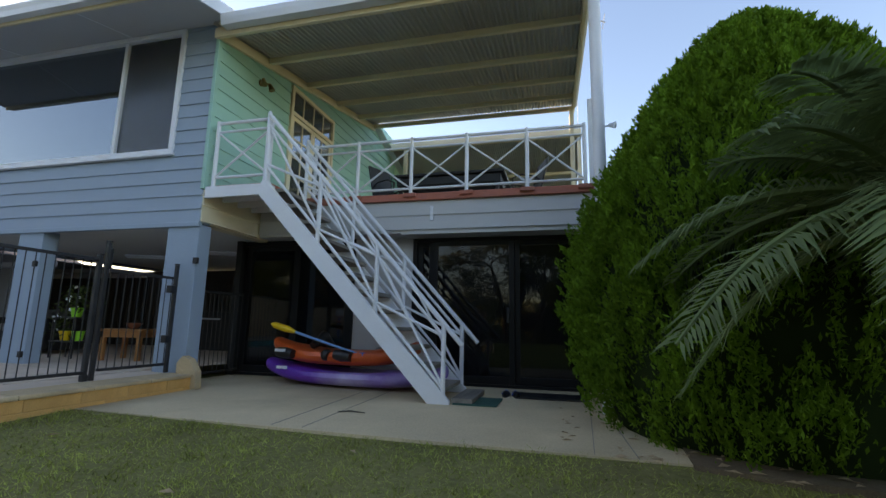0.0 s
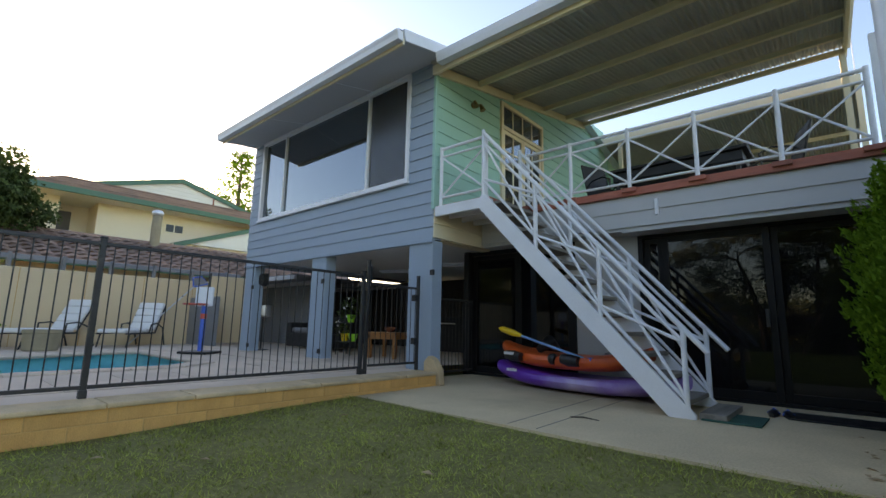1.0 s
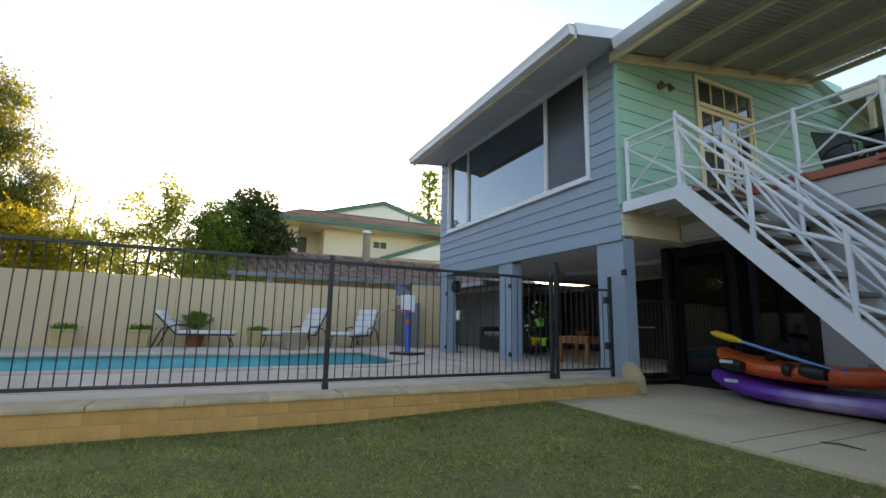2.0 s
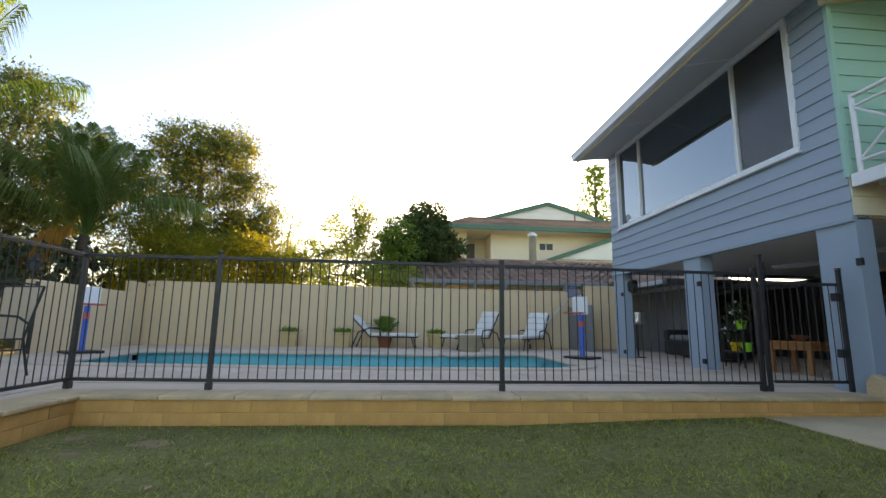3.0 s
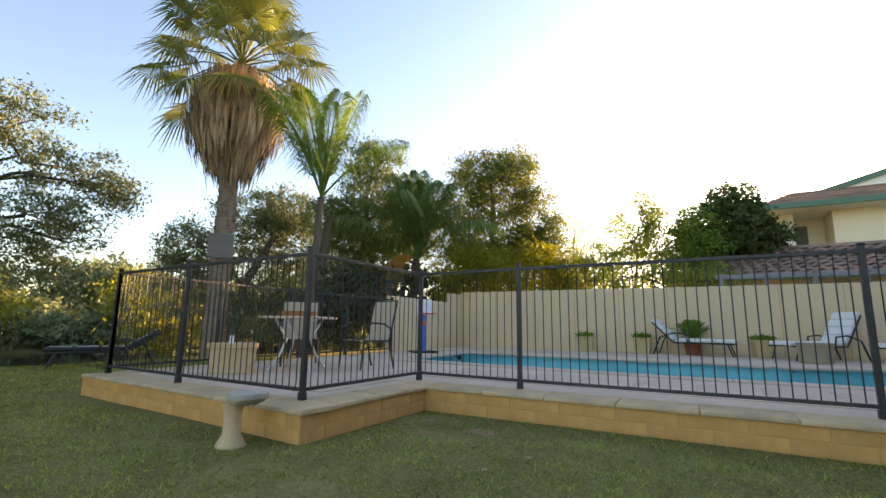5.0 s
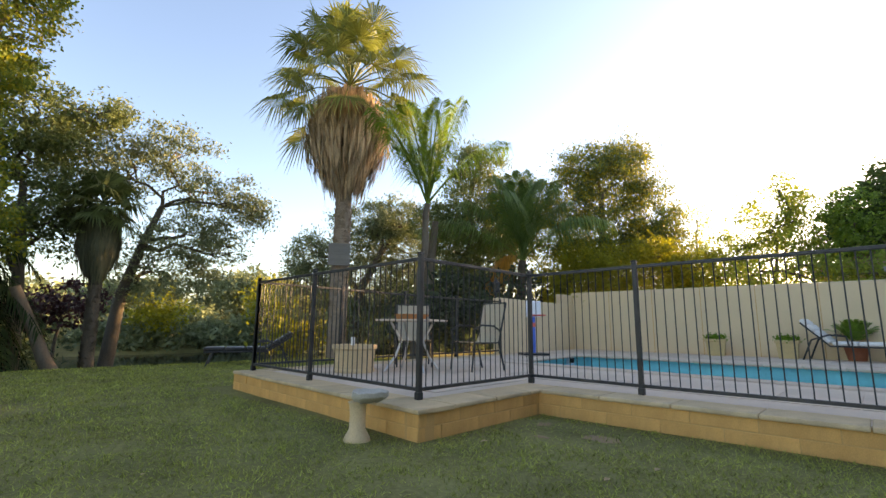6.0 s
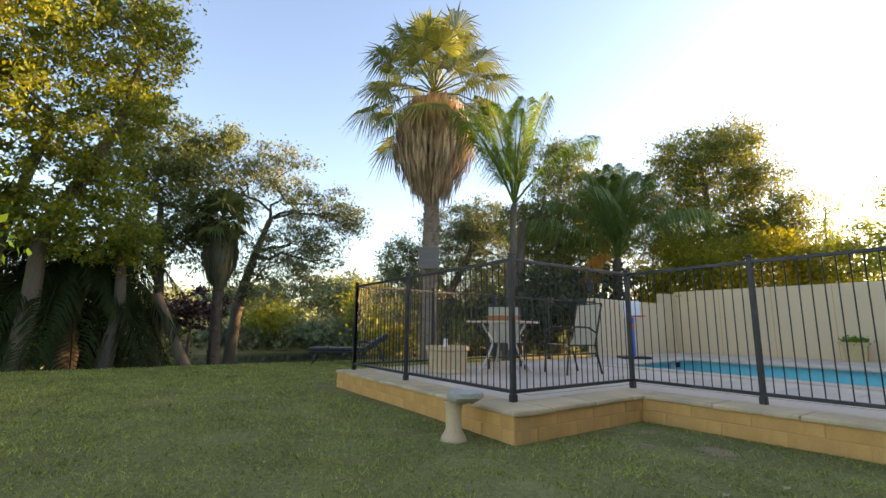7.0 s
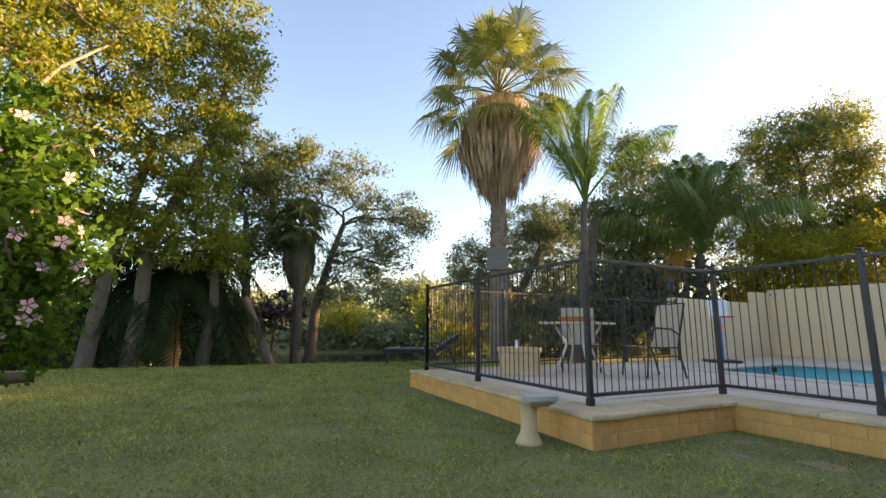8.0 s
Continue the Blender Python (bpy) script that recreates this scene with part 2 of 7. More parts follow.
# dry matt surfaces and foliage have little sheen
for m, level in ((LAWN, 0.05), (GRASS, 0.08), (CONCRETE, 0.2), (PAVER, 0.2), (CAP, 0.2), (BLOCK, 0.15), (MORTAR, 0.1), (RENDERW, 0.2), (LEAF_CONIFER, 0.15), (LEAF_DATE, 0.3), (LEAF_HIB, 0.12), (LEAF_DARK, 0.1), (LEAF_GREY, 0.2), (LEAF_GUM, 0.25), (LEAF_FIG, 0.3), (LEAF_GOLD, 0.3), (THATCH, 0.1), (DIRT, 0.1), (BARK, 0.15), (FIELD, 0.1), (BLACKFRAME, 0.2), (GLASSD, 0.22)):
    m.node_tree.nodes["Principled BSDF"].inputs["Specular IOR Level"].default_value = level


# ---- building tools ----
class Shape:
    """Collects vertices and faces of one mesh."""

    def __init__(self):
        self.v, self.f = [], []

    def face_grid(self, rows, closed=False, caps=False):
        base, n = len(self.v), len(rows[0])
        for r in rows:
            self.v.extend(tuple(p) for p in r)
        for i in range(len(rows) - 1):
            for j in range(n if closed else n - 1):
                k = (j + 1) % n
                self.f.append((base + i * n + j, base + i * n + k, base + (i + 1) * n + k, base + (i + 1) * n + j))
        if caps:
            self.f.append(tuple(base + j for j in reversed(range(n))))
            self.f.append(tuple(base + (len(rows) - 1) * n + j for j in range(n)))
        return self

    def box(self, x0, y0, z0, x1, y1, z1, m=None):
        b = len(self.v)
        for z in (z0, z1):
            for x, y in ((x0, y0), (x1, y0), (x1, y1), (x0, y1)):
                p = Vector((x, y, z))
                self.v.append(tuple(m @ p if m else p))
        for q in ((3, 2, 1, 0), (4, 5, 6, 7), (0, 1, 5, 4), (1, 2, 6, 5), (2, 3, 7, 6), (3, 0, 4, 7)):
            self.f.append(tuple(b + i for i in q))
        return self

    def beam(self, p, q, w, h, up=(0, 0, 1)):
        """A bar of section w (sideways) by h (along up) from p to q."""
        p, q = Vector(p), Vector(q)
        d = (q - p).normalized()
        s = d.cross(Vector(up)).normalized()
        u = s.cross(d)
        rows = []
        for c in (p, q):
            rows.append([c + s * a * w / 2 + u * b * h / 2 for a, b in ((-1, -1), (-1, 1), (1, 1), (1, -1))])
        return self.face_grid(rows, True, True)

    def tube(self, pts, radii, n=8):
        pts = [Vector(p) for p in pts]
        if not hasattr(radii, "__len__"):
            radii = [radii] * len(pts)
        rows, last = [], None
        for i, p in enumerate(pts):
            d = (pts[min(i + 1, len(pts) - 1)] - pts[max(i - 1, 0)]).normalized()
            if last is None:
                ref = Vector((0, 0, 1)) if abs(d.z) < 0.9 else Vector((1, 0, 0))
                s = d.cross(ref).normalized()
            else:
                s = (last - d * last.dot(d)).normalized()
            last = s
            u = d.cross(s)
            rows.append([p + (s * math.cos(a) + u * math.sin(a)) * radii[i] for a in (2 * math.pi * k / n for k in range(n))])
        return self.face_grid(rows, True, True)

    def lathe(self, prof, n=20, centre=(0, 0)):
        rows = [[(centre[0] + r * math.cos(2 * math.pi * k / n), centre[1] + r * math.sin(2 * math.pi * k / n), z) for k in range(n)] for r, z in prof]
        return self.face_grid(rows, True, True)

    def prism(self, poly, axis, a, b):
        """A polygon in the plane across the axis, drawn out from a to b."""
        def put(u, w, t):
            return {"x": (t, u, w), "y": (u, t, w), "z": (u, w, t)}[axis]
        base, n = len(self.v), len(poly)
        for t in (a, b):
            self.v.extend(put(u, w, t) for u, w in poly)
        self.f.append(tuple(base + i for i in range(n)))
        self.f.append(tuple(base + n + i for i in reversed(range(n))))
        for i in range(n):
            j = (i + 1) % n
            self.f.append((base + j, base + i, base + n + i, base + n + j))
        return self

    def mesh(self, name, bevel=0.0, smooth=False):
        me = bpy.data.meshes.new(name)
        me.from_pydata(self.v, [], self.f)
        bm = bmesh.new()
        bm.from_mesh(me)
        bmesh.ops.recalc_face_normals(bm, faces=bm.faces)
        if bevel:
            sharp = [e for e in bm.edges if len(e.link_faces) == 2 and e.calc_face_angle(0) > 0.5]
            bmesh.ops.bevel(bm, geom=sharp, offset=bevel, segments=2, affect="EDGES", profile=0.5, clamp_overlap=True)
        bm.to_mesh(me)
        bm.free()
        if smooth:
            me.shade_smooth()
            me.set_sharp_from_angle(angle=radians(40))
        return me


def thing(name, label, category, at=(0, 0, 0), turn=0.0, group="", kind=""):
    ob = new(name)
    ob.matrix_basis = pose(*at, 0, 0, turn)
    return tagged(ob, label, category, group, kind)


def part(name, shape, material, parent=None, label="", bevel=0.0, smooth=False):
    """Links a shape as one mesh object under a thing or under a part."""
    me = shape.mesh(name, bevel, smooth) if isinstance(shape, Shape) else shape
    if not me.materials:
        me.materials.append(material)
    ob = new(name, me)
    ob.parent = parent
    return tagged(ob, label)


def structure(name, shape, material, label, category="", bevel=0.0, smooth=False):
    ob = part(name, shape, material, None, label, bevel, smooth)
    return tagged(ob, label, category or name.split("_")[0], "", "structure")


def piece(name, me, parent, at, turn=0.0, size=(1, 1, 1)):
    ob = new(name, me)
    ob.parent = parent
    ob.matrix_basis = pose(*at, 0, 0, turn) @ Matrix.Diagonal((*size, 1))
    return ob


def cloud_mesh(name, verts, per, material):
    """A mesh of many loose flat leaves; verts: array of n * per corners."""
    verts = np.ascontiguousarray(verts, dtype=np.float32).reshape(-1, 3)
    n = len(verts) // per
    me = bpy.data.meshes.new(name)
    me.vertices.add(n * per)
    me.vertices.foreach_set("co", verts.ravel())
    me.loops.add(n * per)
    me.loops.foreach_set("vertex_index", np.arange(n * per, dtype=np.int32))
    me.polygons.add(n)
    me.polygons.foreach_set("loop_start", np.arange(0, n * per, per, dtype=np.int32))
    me.polygons.foreach_set("loop_total", np.full(n, per, dtype=np.int32))
    me.update(calc_edges=True)
    me.materials.append(material)
    return me


def leaves(centres, size, rng, slim=0.45, droop=0.0):
    """Corners of rhombic leaves with random turns round the given centres."""
    n = len(centres)
    d = rng.normal(size=(n, 3))
    d[:, 2] -= droop
    d /= np.linalg.norm(d, axis=1)[:, None]
    s = np.cross(d, rng.normal(size=(n, 3)))
    s /= np.linalg.norm(s, axis=1)[:, None] + 1e-9
    k = size * rng.uniform(0.6, 1.3, (n, 1))
    a, b = d * k, s * k * slim
    return np.stack([centres - a, centres + b, centres + a, centres - b], 1)

# ---- ground, river, lawn ----
def ground_z(x, y):
    z = 0.09 + 0.06 * min(1.0, max(0.0, (y - 1.0) / 2.4))
    z += 0.02 * noise.noise((x * 0.35, y * 0.35, 3.0)) * (1 if abs(y) < 12 else 0)
    bank = min(1.0, max(0.0, (-11.3 - y + 0.5 * noise.noise((x * 0.25, 0, 7))) / 3.5))
    far = min(1.0, max(0.0, (-33.0 - y) / 4.0))
    return z - 1.25 * bank * bank * (3 - 2 * bank) + 0.9 * far


gx = sorted(set([-900, -300, -120, -60, -40, -30, -25, 20, 30, 60, 120, 300, 900] + [round(-20 + 0.5 * i, 2) for i in range(65)]))
gy = sorted(set([-900, -400, -200, -100, -70, -50, 20, 40, 100, 300, 900] + [round(-40 + 0.5 * i, 2) for i in range(101)]))
g = Shape()
gi = {}
for i, x in enumerate(gx):
    for j, y in enumerate(gy):
        gi[i, j] = len(g.v)
        g.v.append((x, y, ground_z(x, y)))
for i in range(len(gx) - 1):
    for j in range(len(gy) - 1):
        if -12.1 < gx[i] < -5.4 and -5.9 < gy[j] < 3.9:
            continue   # the pool's hole, under the paving
        g.f.append((gi[i, j], gi[i + 1, j], gi[i + 1, j + 1], gi[i, j + 1]))
structure("ground", g, LAWN, "mown lawn sloping down to a river bank", "ground", smooth=True)
structure("water_river", Shape().face_grid([[(x, y, -0.93) for x in (-70, -20, 20, 70)] for y in (-35.5, -25, -12.5)]), RIVER, "still dark river water beyond the lawn", "water")
structure("ground_field", Shape().face_grid([[(x, y, z) for x in (-400, -60, -20, 20, 60, 400)] for y, z in ((-40, -0.22), (-60, -0.15), (-90, 0.2), (-140, 0.9))]), FIELD, "pale dry field across the river", "ground")

# ---- concrete slab by the house ----
slab = Shape()
slab.prism([(-4.19, 3.42), (0.9, 3.28), (2.2, 3.05), (2.2, 6.34), (-4.85, 6.34), (-4.85, 4.7), (-4.19, 4.7)], "z", 0.0, 0.16)
structure("pavement_slab", slab, CONCRETE, "stained pale concrete slab with saw-cut joints", "pavement")
for p, q in (((-2.2, 3.42), (-2.3, 6.3)), ((-1.93, 3.42), (-2.0, 6.3)), ((0.2, 3.34), (0.33, 6.3)), ((0.46, 3.3), (0.42, 4.6))):
    structure("trim_joint", Shape().beam((*p, 0.161), (*q, 0.161), 0.005, 0.005), TREAD, "dark saw-cut joint in the slab", "joint")
structure("soil_hedge", Shape().prism([(0.75, 3.22), (1.2, 3.05), (3.9, 2.7), (3.9, 6.3), (1.0, 6.3)], "z", 0.02, 0.175), DIRT, "bare brown soil under the hedge", "soil")

# ---- pool terrace ----
DZ = 0.33
TERRACE = [(-2.81, -6.50), (-2.56, -2.71), (-4.27, -2.71), (-4.27, 4.72), (-4.86, 4.85), (-4.86, 10.5), (-18.0, 10.5), (-18.0, 6.2), (-13.45, 5.6), (-13.1, -6.80), (-9.0, -6.74)]
POOL = [(-6.95, -5.1), (-9.9, -5.35), (-10.25, -5.05), (-10.2, 0.1), (-9.85, 0.9), (-10.5, 2.7), (-10.3, 3.2), (-7.3, 3.15), (-6.75, 2.5), (-6.65, -0.4)]


def ring_fill(outer, inner, z):
    bm = bmesh.new()
    for loop in (outer, inner):
        vs = [bm.verts.new((x, y, z)) for x, y in loop]
        for i in range(len(vs)):
            bm.edges.new((vs[i], vs[(i + 1) % len(vs)]))
    bmesh.ops.triangle_fill(bm, use_beauty=True, use_dissolve=False, edges=bm.edges[:])
    for f in bm.faces:
        if f.normal.z < 0:
            f.normal_flip()
    me = bpy.data.meshes.new("terrace")
    bm.to_mesh(me)
    bm.free()
    me.materials.append(PAVER)
    return me


def inside(x, y, poly):
    c = False
    for i in range(len(poly)):
        (x0, y0), (x1, y1) = poly[i], poly[i - 1]
        if (y0 > y) != (y1 > y) and x < (x1 - x0) * (y - y0) / (y1 - y0) + x0:
            c = not c
    return c


def gap_to(x, y, poly):
    best = 1e9
    p = Vector((x, y))
    for i in range(len(poly)):
        a, b = Vector(poly[i - 1]), Vector(poly[i])
        d = b - a
        t = min(1, max(0, (p - a).dot(d) / d.length_squared))
        best = min(best, (a + d * t - p).length)
    return best


terrace = tagged(new("floor_terrace", ring_fill(TERRACE, POOL, DZ - 0.006)), "pale sandstone paving round the pool", "paving", "", "structure")
shell = Shape()
rows = [[(x, y, z) for x, y in POOL] for z in (DZ - 0.01, -1.0)]
shell.face_grid(rows, True)
shell.f.append(tuple(range(len(POOL), 2 * len(POOL))))
pool = thing("swimming_pool", "turquoise swimming pool full of clear water", "swimming pool", kind="structure")
part("shell", shell, POOLT, pool, "turquoise tiled shell")
part("step_ledge", Shape().prism([(-7.05, -3.3), (-8.2, -3.3), (-8.2, 2.0), (-7.05, 2.0)], "z", -0.95, -0.25), STEPW, pool, "pale underwater ledge")
wrows = []
for i in range(41):
    wrows.append([(-11 + 4.8 * j / 30, -5.6 + 9.0 * i / 40, 0.14 + 0.006 * noise.noise((j * 0.45, i * 0.5, 0))) for j in range(31)])
wat = Shape()
idx = {}
for i in range(40):
    for j in range(30):
        cx, cy = wrows[i][j][0] + 0.08, wrows[i][j][1] + 0.1
        if inside(cx, cy, POOL) or gap_to(cx, cy, POOL) < 0.16:
            b = []
            for a, c in ((i, j), (i, j + 1), (i + 1, j + 1), (i + 1, j)):
                if (a, c) not in idx:
                    idx[a, c] = len(wat.v)
                    wat.v.append(wrows[a][c])
                b.append(idx[a, c])
            wat.f.append(tuple(b))
wo = part("water", wat, WATER, pool, "clear turquoise water", smooth=True)
wo.visible_shadow = False
part("skimmer_box", Shape().box(-9.99, -5.33, 0.14, -9.75, -5.25, 0.31, None), WHITEP, pool, "white skimmer mouth", 0.01)
# black plate draws the shaded hollow of the skimmer
part("skimmer_mouth", Shape().box(-9.95, -5.25, 0.17, -9.79, -5.235, 0.27, None), BLACKP, pool, "black plate in place of the shaded opening")
# rounded coping stones
cop = Shape().box(-0.5, -0.14, 0, 0.5, 0.14, 0.05).mesh("coping_stone", 0.02)
cop.materials.append(PAVER)
for i in range(len(POOL)):
    a, b = Vector(POOL[i - 1]), Vector(POOL[i])
    n = max(1, round((b - a).length / 0.6))
    for k in range(n):
        m = a.lerp(b, (k + 0.5) / n)
        d = b - a
        out = Vector((-d.y, d.x)).normalized() * -0.10
        piece("coping_stone", cop, terrace, (m.x + out.x, m.y + out.y, DZ - 0.03), math.degrees(math.atan2(d.y, d.x)), ((d.length / n - 0.008), 1, 1))

# ---- low block wall with its cap, along the lawn ----
def low_wall(name, p, q, label, cut=(0.0, 0.0)):
    p, q = Vector(p), Vector(q)
    d = (q - p).normalized()
    nrm = Vector((d.y, -d.x))    # outward, to the lawn
    ang = math.degrees(math.atan2(d.y, d.x))
    core = Shape()
    a, b = p + nrm * 0.003, q + nrm * 0.003
    core.beam((*(a - nrm * 0.08), 0.15), (*(b - nrm * 0.08), 0.15), 0.16, 0.32)
    ob = structure(name, core, MORTAR, label, "wall")
    rng = random.Random(len(name))
    length = (q - p).length
    for row, (z, h) in enumerate(((-0.03, 0.111), (0.085, 0.106), (0.195, 0.108))):
        x = -0.23 * (row % 2)
        while x < length - 0.02:
            w = 0.47
            x0, x1 = max(x, 0.0), min(x + w, length)
            if x1 - x0 > 0.06:
                c = p + d * ((x0 + x1) / 2) - nrm * (0.05 + rng.uniform(0, 0.006))
                piece("block", BLOCK_ME, ob, (c.x, c.y, z + h / 2), ang, (x1 - x0 - 0.007, 1, h / 0.111))
            x += w
    run = length - cut[0] - cut[1]
    n = max(1, round(run / 0.6))
    for k in range(n):
        c = p + d * (cut[0] + (k + 0.5) * run / n) - nrm * (0.17 + rng.uniform(-0.004, 0.004))
        piece("cap_stone", CAP_ME, ob, (c.x, c.y, 0.314 + rng.uniform(-0.0015, 0.0015)), ang + rng.uniform(-0.25, 0.25), (run / n - 0.006, 1, 1))
    return ob


BLOCK_ME = Shape().box(-0.5, -0.06, -0.0555, 0.5, 0.06, 0.0555).mesh("block", 0.006)
BLOCK_ME.materials.append(BLOCK)
CAP_ME = Shape().box(-0.5, -0.2, -0.019, 0.5, 0.2, 0.019).mesh("cap_stone", 0.012)
CAP_ME.materials.append(CAP)
low_wall("wall_low_main", (-4.2, -2.64), (-4.2, 4.80), "low honey limestone block wall under the pool fence", (0.04, 0.0))
low_wall("wall_low_return", (-2.5, -2.64), (-4.2, -2.64), "short limestone block return wall with pale cap", (0.385, -0.37))
low_wall("wall_low_side", (-2.75, -6.56), (-2.5, -2.64), "low limestone block wall beside the lawn", (0.0, -0.03))
low_wall("wall_low_back", (-9.0, -6.80), (-2.75, -6.56), "low limestone block wall at the back of the terrace", (0.0, 0.40))

# ---- rendered boundary walls ----
def render_wall(name, pts, h, label):
    s = Shape()
    s.prism(pts, "z", 0.2, h)
    return structure(name, s, RENDERW, label, "wall", 0.015)


wb = render_wall("wall_boundary", [(-13.15, -6.95), (-13.60, 5.55), (-13.80, 5.55), (-13.35, -6.95)], 2.03, "tall cream rendered boundary wall with faint sheet joints")
for k in range(1, 11):
    y = -6.95 + 1.2 * k
    x = -13.15 - 0.036 * (y + 6.95)
    part("joint", Shape().box(x - 0.006, y, 0.3, x + 0.004, y + 0.014, 2.02), MORTAR, wb, "thin vertical joint")
ws = render_wall("wall_side", [(-8.95, -6.62), (-12.4, -6.85), (-12.4, -7.03), (-8.95, -6.80)], 1.66, "lower cream rendered side wall")
render_wall("wall_step", [(-12.4, -6.84), (-13.14, -6.89), (-13.14, -7.04), (-12.4, -7.04)], 1.95, "raised step of the cream side wall")

# ---- the house: upper storey on columns ----
WY, MX = 4.85, -4.40
X0, FLOOR2 = -10.10, 2.18
TOP = 4.98
wx0, wx1, wz0, wz1 = -9.64, -4.97, 3.17, 4.92
wall = Shape()
wall.box(X0, WY + 0.02, FLOOR2, MX - 0.02, WY + 0.2, wz0)
wall.box(X0, WY + 0.02, wz1, MX - 0.02, WY + 0.2, TOP)
wall.box(X0, WY + 0.02, wz0, wx0, WY + 0.2, wz1)
wall.box(wx1, WY + 0.02, wz0, MX - 0.02, WY + 0.2, wz1)
blue = structure("wall_south", wall, BLUE, "blue-grey weatherboard wall of the upper storey", "wall")


def board_mesh(material):
    s = Shape()
    s.face_grid([[(-0.5, -0.022, 0.0), (-0.5, -0.004, 1.0), (-0.5, 0.012, 1.0), (-0.5, 0.012, 0.0)],
                 [(0.5, -0.022, 0.0), (0.5, -0.004, 1.0), (0.5, 0.012, 1.0), (0.5, 0.012, 0.0)]], True, True)
    me = s.mesh("board")
    me.materials.append(material)
    return me


bme = board_mesh(BLUE)
BH = 0.182
k = 0
while FLOOR2 + k * BH < TOP - 0.02:
    z = FLOOR2 + k * BH
    h = min(BH, TOP - z)
    spans = [(X0, MX)] if (z + h <= wz0 + 0.02 or z >= wz1 - 0.02) else [(X0, wx0), (wx1, MX)]
    for a, b in spans:
        piece("board", bme, blue, ((a + b) / 2, WY + 0.005, z), 0, (b - a, 1, h + 0.004))
    k += 1
mw = Shape()
mw.box(MX - 0.2, WY + 0.2, 2.62, MX - 0.02, 6.6, 5.2)
mw.box(MX - 0.2, 8.08, 2.62, MX - 0.02, 11.4, 5.9)
mw.box(MX - 0.2, 6.6, 5.02, MX - 0.02, 8.08, 5.9)
mint = structure("wall_east", mw, MINT, "mint green weatherboard wall beside the balcony", "wall")
mme = board_mesh(MINT)
k = 0
while 2.64 + k * 0.2 < 5.9:
    z = 2.64 + k * 0.2
    top_y = WY + max(0.0, (z - 4.75) / 0.187)
    spans = [(WY, 6.55), (8.13, 11.4)] if z < 4.95 else [(WY, 11.4)]
    for a, b in spans:
        a = max(a, top_y)
        if b - a > 0.1:
            piece("board", mme, mint, (MX - 0.005, (a + b) / 2, z), 90, (b - a, 1, 0.204))
    k += 1
structure("trim_corner", Shape().box(MX - 0.03, WY - 0.03, 2.62, MX + 0.025, WY + 0.03, 4.85), MINT, "mint corner stop between the walls", "trim", 0.005)
structure("trim_skirt", Shape().box(X0 - 0.01, WY - 0.035, FLOOR2 - 0.05, MX + 0.01, WY + 0.03, FLOOR2 + 0.01), BLUE, "blue-grey drip board under the wall", "trim", 0.006)
structure("wall_west", Shape().box(X0, WY + 0.2, FLOOR2, X0 + 0.15, 12.0, TOP), BLUE, "blue-grey end wall", "wall")
structure("wall_under_east", Shape().box(MX - 0.19, WY + 0.2, FLOOR2 + 0.005, MX - 0.03, 6.3, 2.62), CREAM, "cream boards below the mint wall", "wall")
cme = board_mesh(CREAM)
for k in range(2):
    piece("board", cme, bpy.data.objects["wall_under_east"], (MX - 0.0, (WY + 6.0) / 2, 2.2 + 0.21 * k), 90, (6.0 - WY, 1, 0.215))
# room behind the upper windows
structure("floor_upper", Shape().box(X0 + 0.16, WY + 0.21, 2.32, MX - 0.21, 11.5, 2.5), ROOMSHADE, "upper room floor coloured dark for dimness", "floor")
structure("wall_north", Shape().box(X0 + 0.16, 11.5, 0.3, 0.6, 11.65, 2.55), ROOMSHADE, "back wall of the ground floor coloured dark for dimness", "wall")
structure("wall_north_upper", Shape().box(X0 + 0.16, 9.4, 2.5, MX - 0.21, 9.5, TOP), ROOMSHADE, "room wall behind the glass coloured dark for dimness", "wall")
structure("ceiling_upper", Shape().box(X0, WY + 0.2, TOP, MX - 0.2, 11.6, TOP + 0.08), SOFFIT, "white ceiling", "ceiling")
structure("ceiling_undercroft", Shape().box(X0, WY + 0.2, FLOOR2 + 0.06, MX - 0.2, 11.5, FLOOR2 + 0.12), PLASTER, "pale flat ceiling of the undercroft", "ceiling")

# windows of the upper storey
win = thing("window_1", "wide three-pane window with white frame, the end pane screened", "window", kind="structure")
fr = Shape()
for a, b in (((wx0, wz0), (wx1, wz0)), ((wx0, wz1), (wx1, wz1))):
    fr.beam((a[0] - 0.03, WY + 0.02, a[1]), (b[0] + 0.03, WY + 0.02, b[1]), 0.12, 0.07)
for x in (wx0, wx1):
    fr.beam((x, WY + 0.02, wz0 + 0.036), (x, WY + 0.02, wz1 - 0.036), 0.12, 0.07, (1, 0, 0))
part("window_frame", fr, WHITE, win, "white timber frame", 0.006)
mx1, mx2 = -8.74, -5.98
for x in (mx1, mx2):
    part("mullion", Shape().beam((x, WY + 0.03, wz0 + 0.03), (x, WY + 0.03, wz1 - 0.03), 0.09, 0.055 if x == mx2 else 0.03, (1, 0, 0)), WHITE, win, "white mullion", 0.005)
for a, b, mm, nm in ((wx0, mx1, GLASSW, "pane"), (mx1, mx2, GLASSW, "pane"), (mx2, wx1, GLASSW, "pane")):
    part(nm, Shape().box(a + 0.02, WY + 0.035, wz0 + 0.03, b - 0.02, WY + 0.045, wz1 - 0.03), mm, win, "reflecting tinted glass")
part("insect_screen", Shape().box(mx2 + 0.05, WY + 0.012, wz0 + 0.05, wx1 - 0.05, WY + 0.018, wz1 - 0.05), SCREEN, win, "grey mesh insect screen")
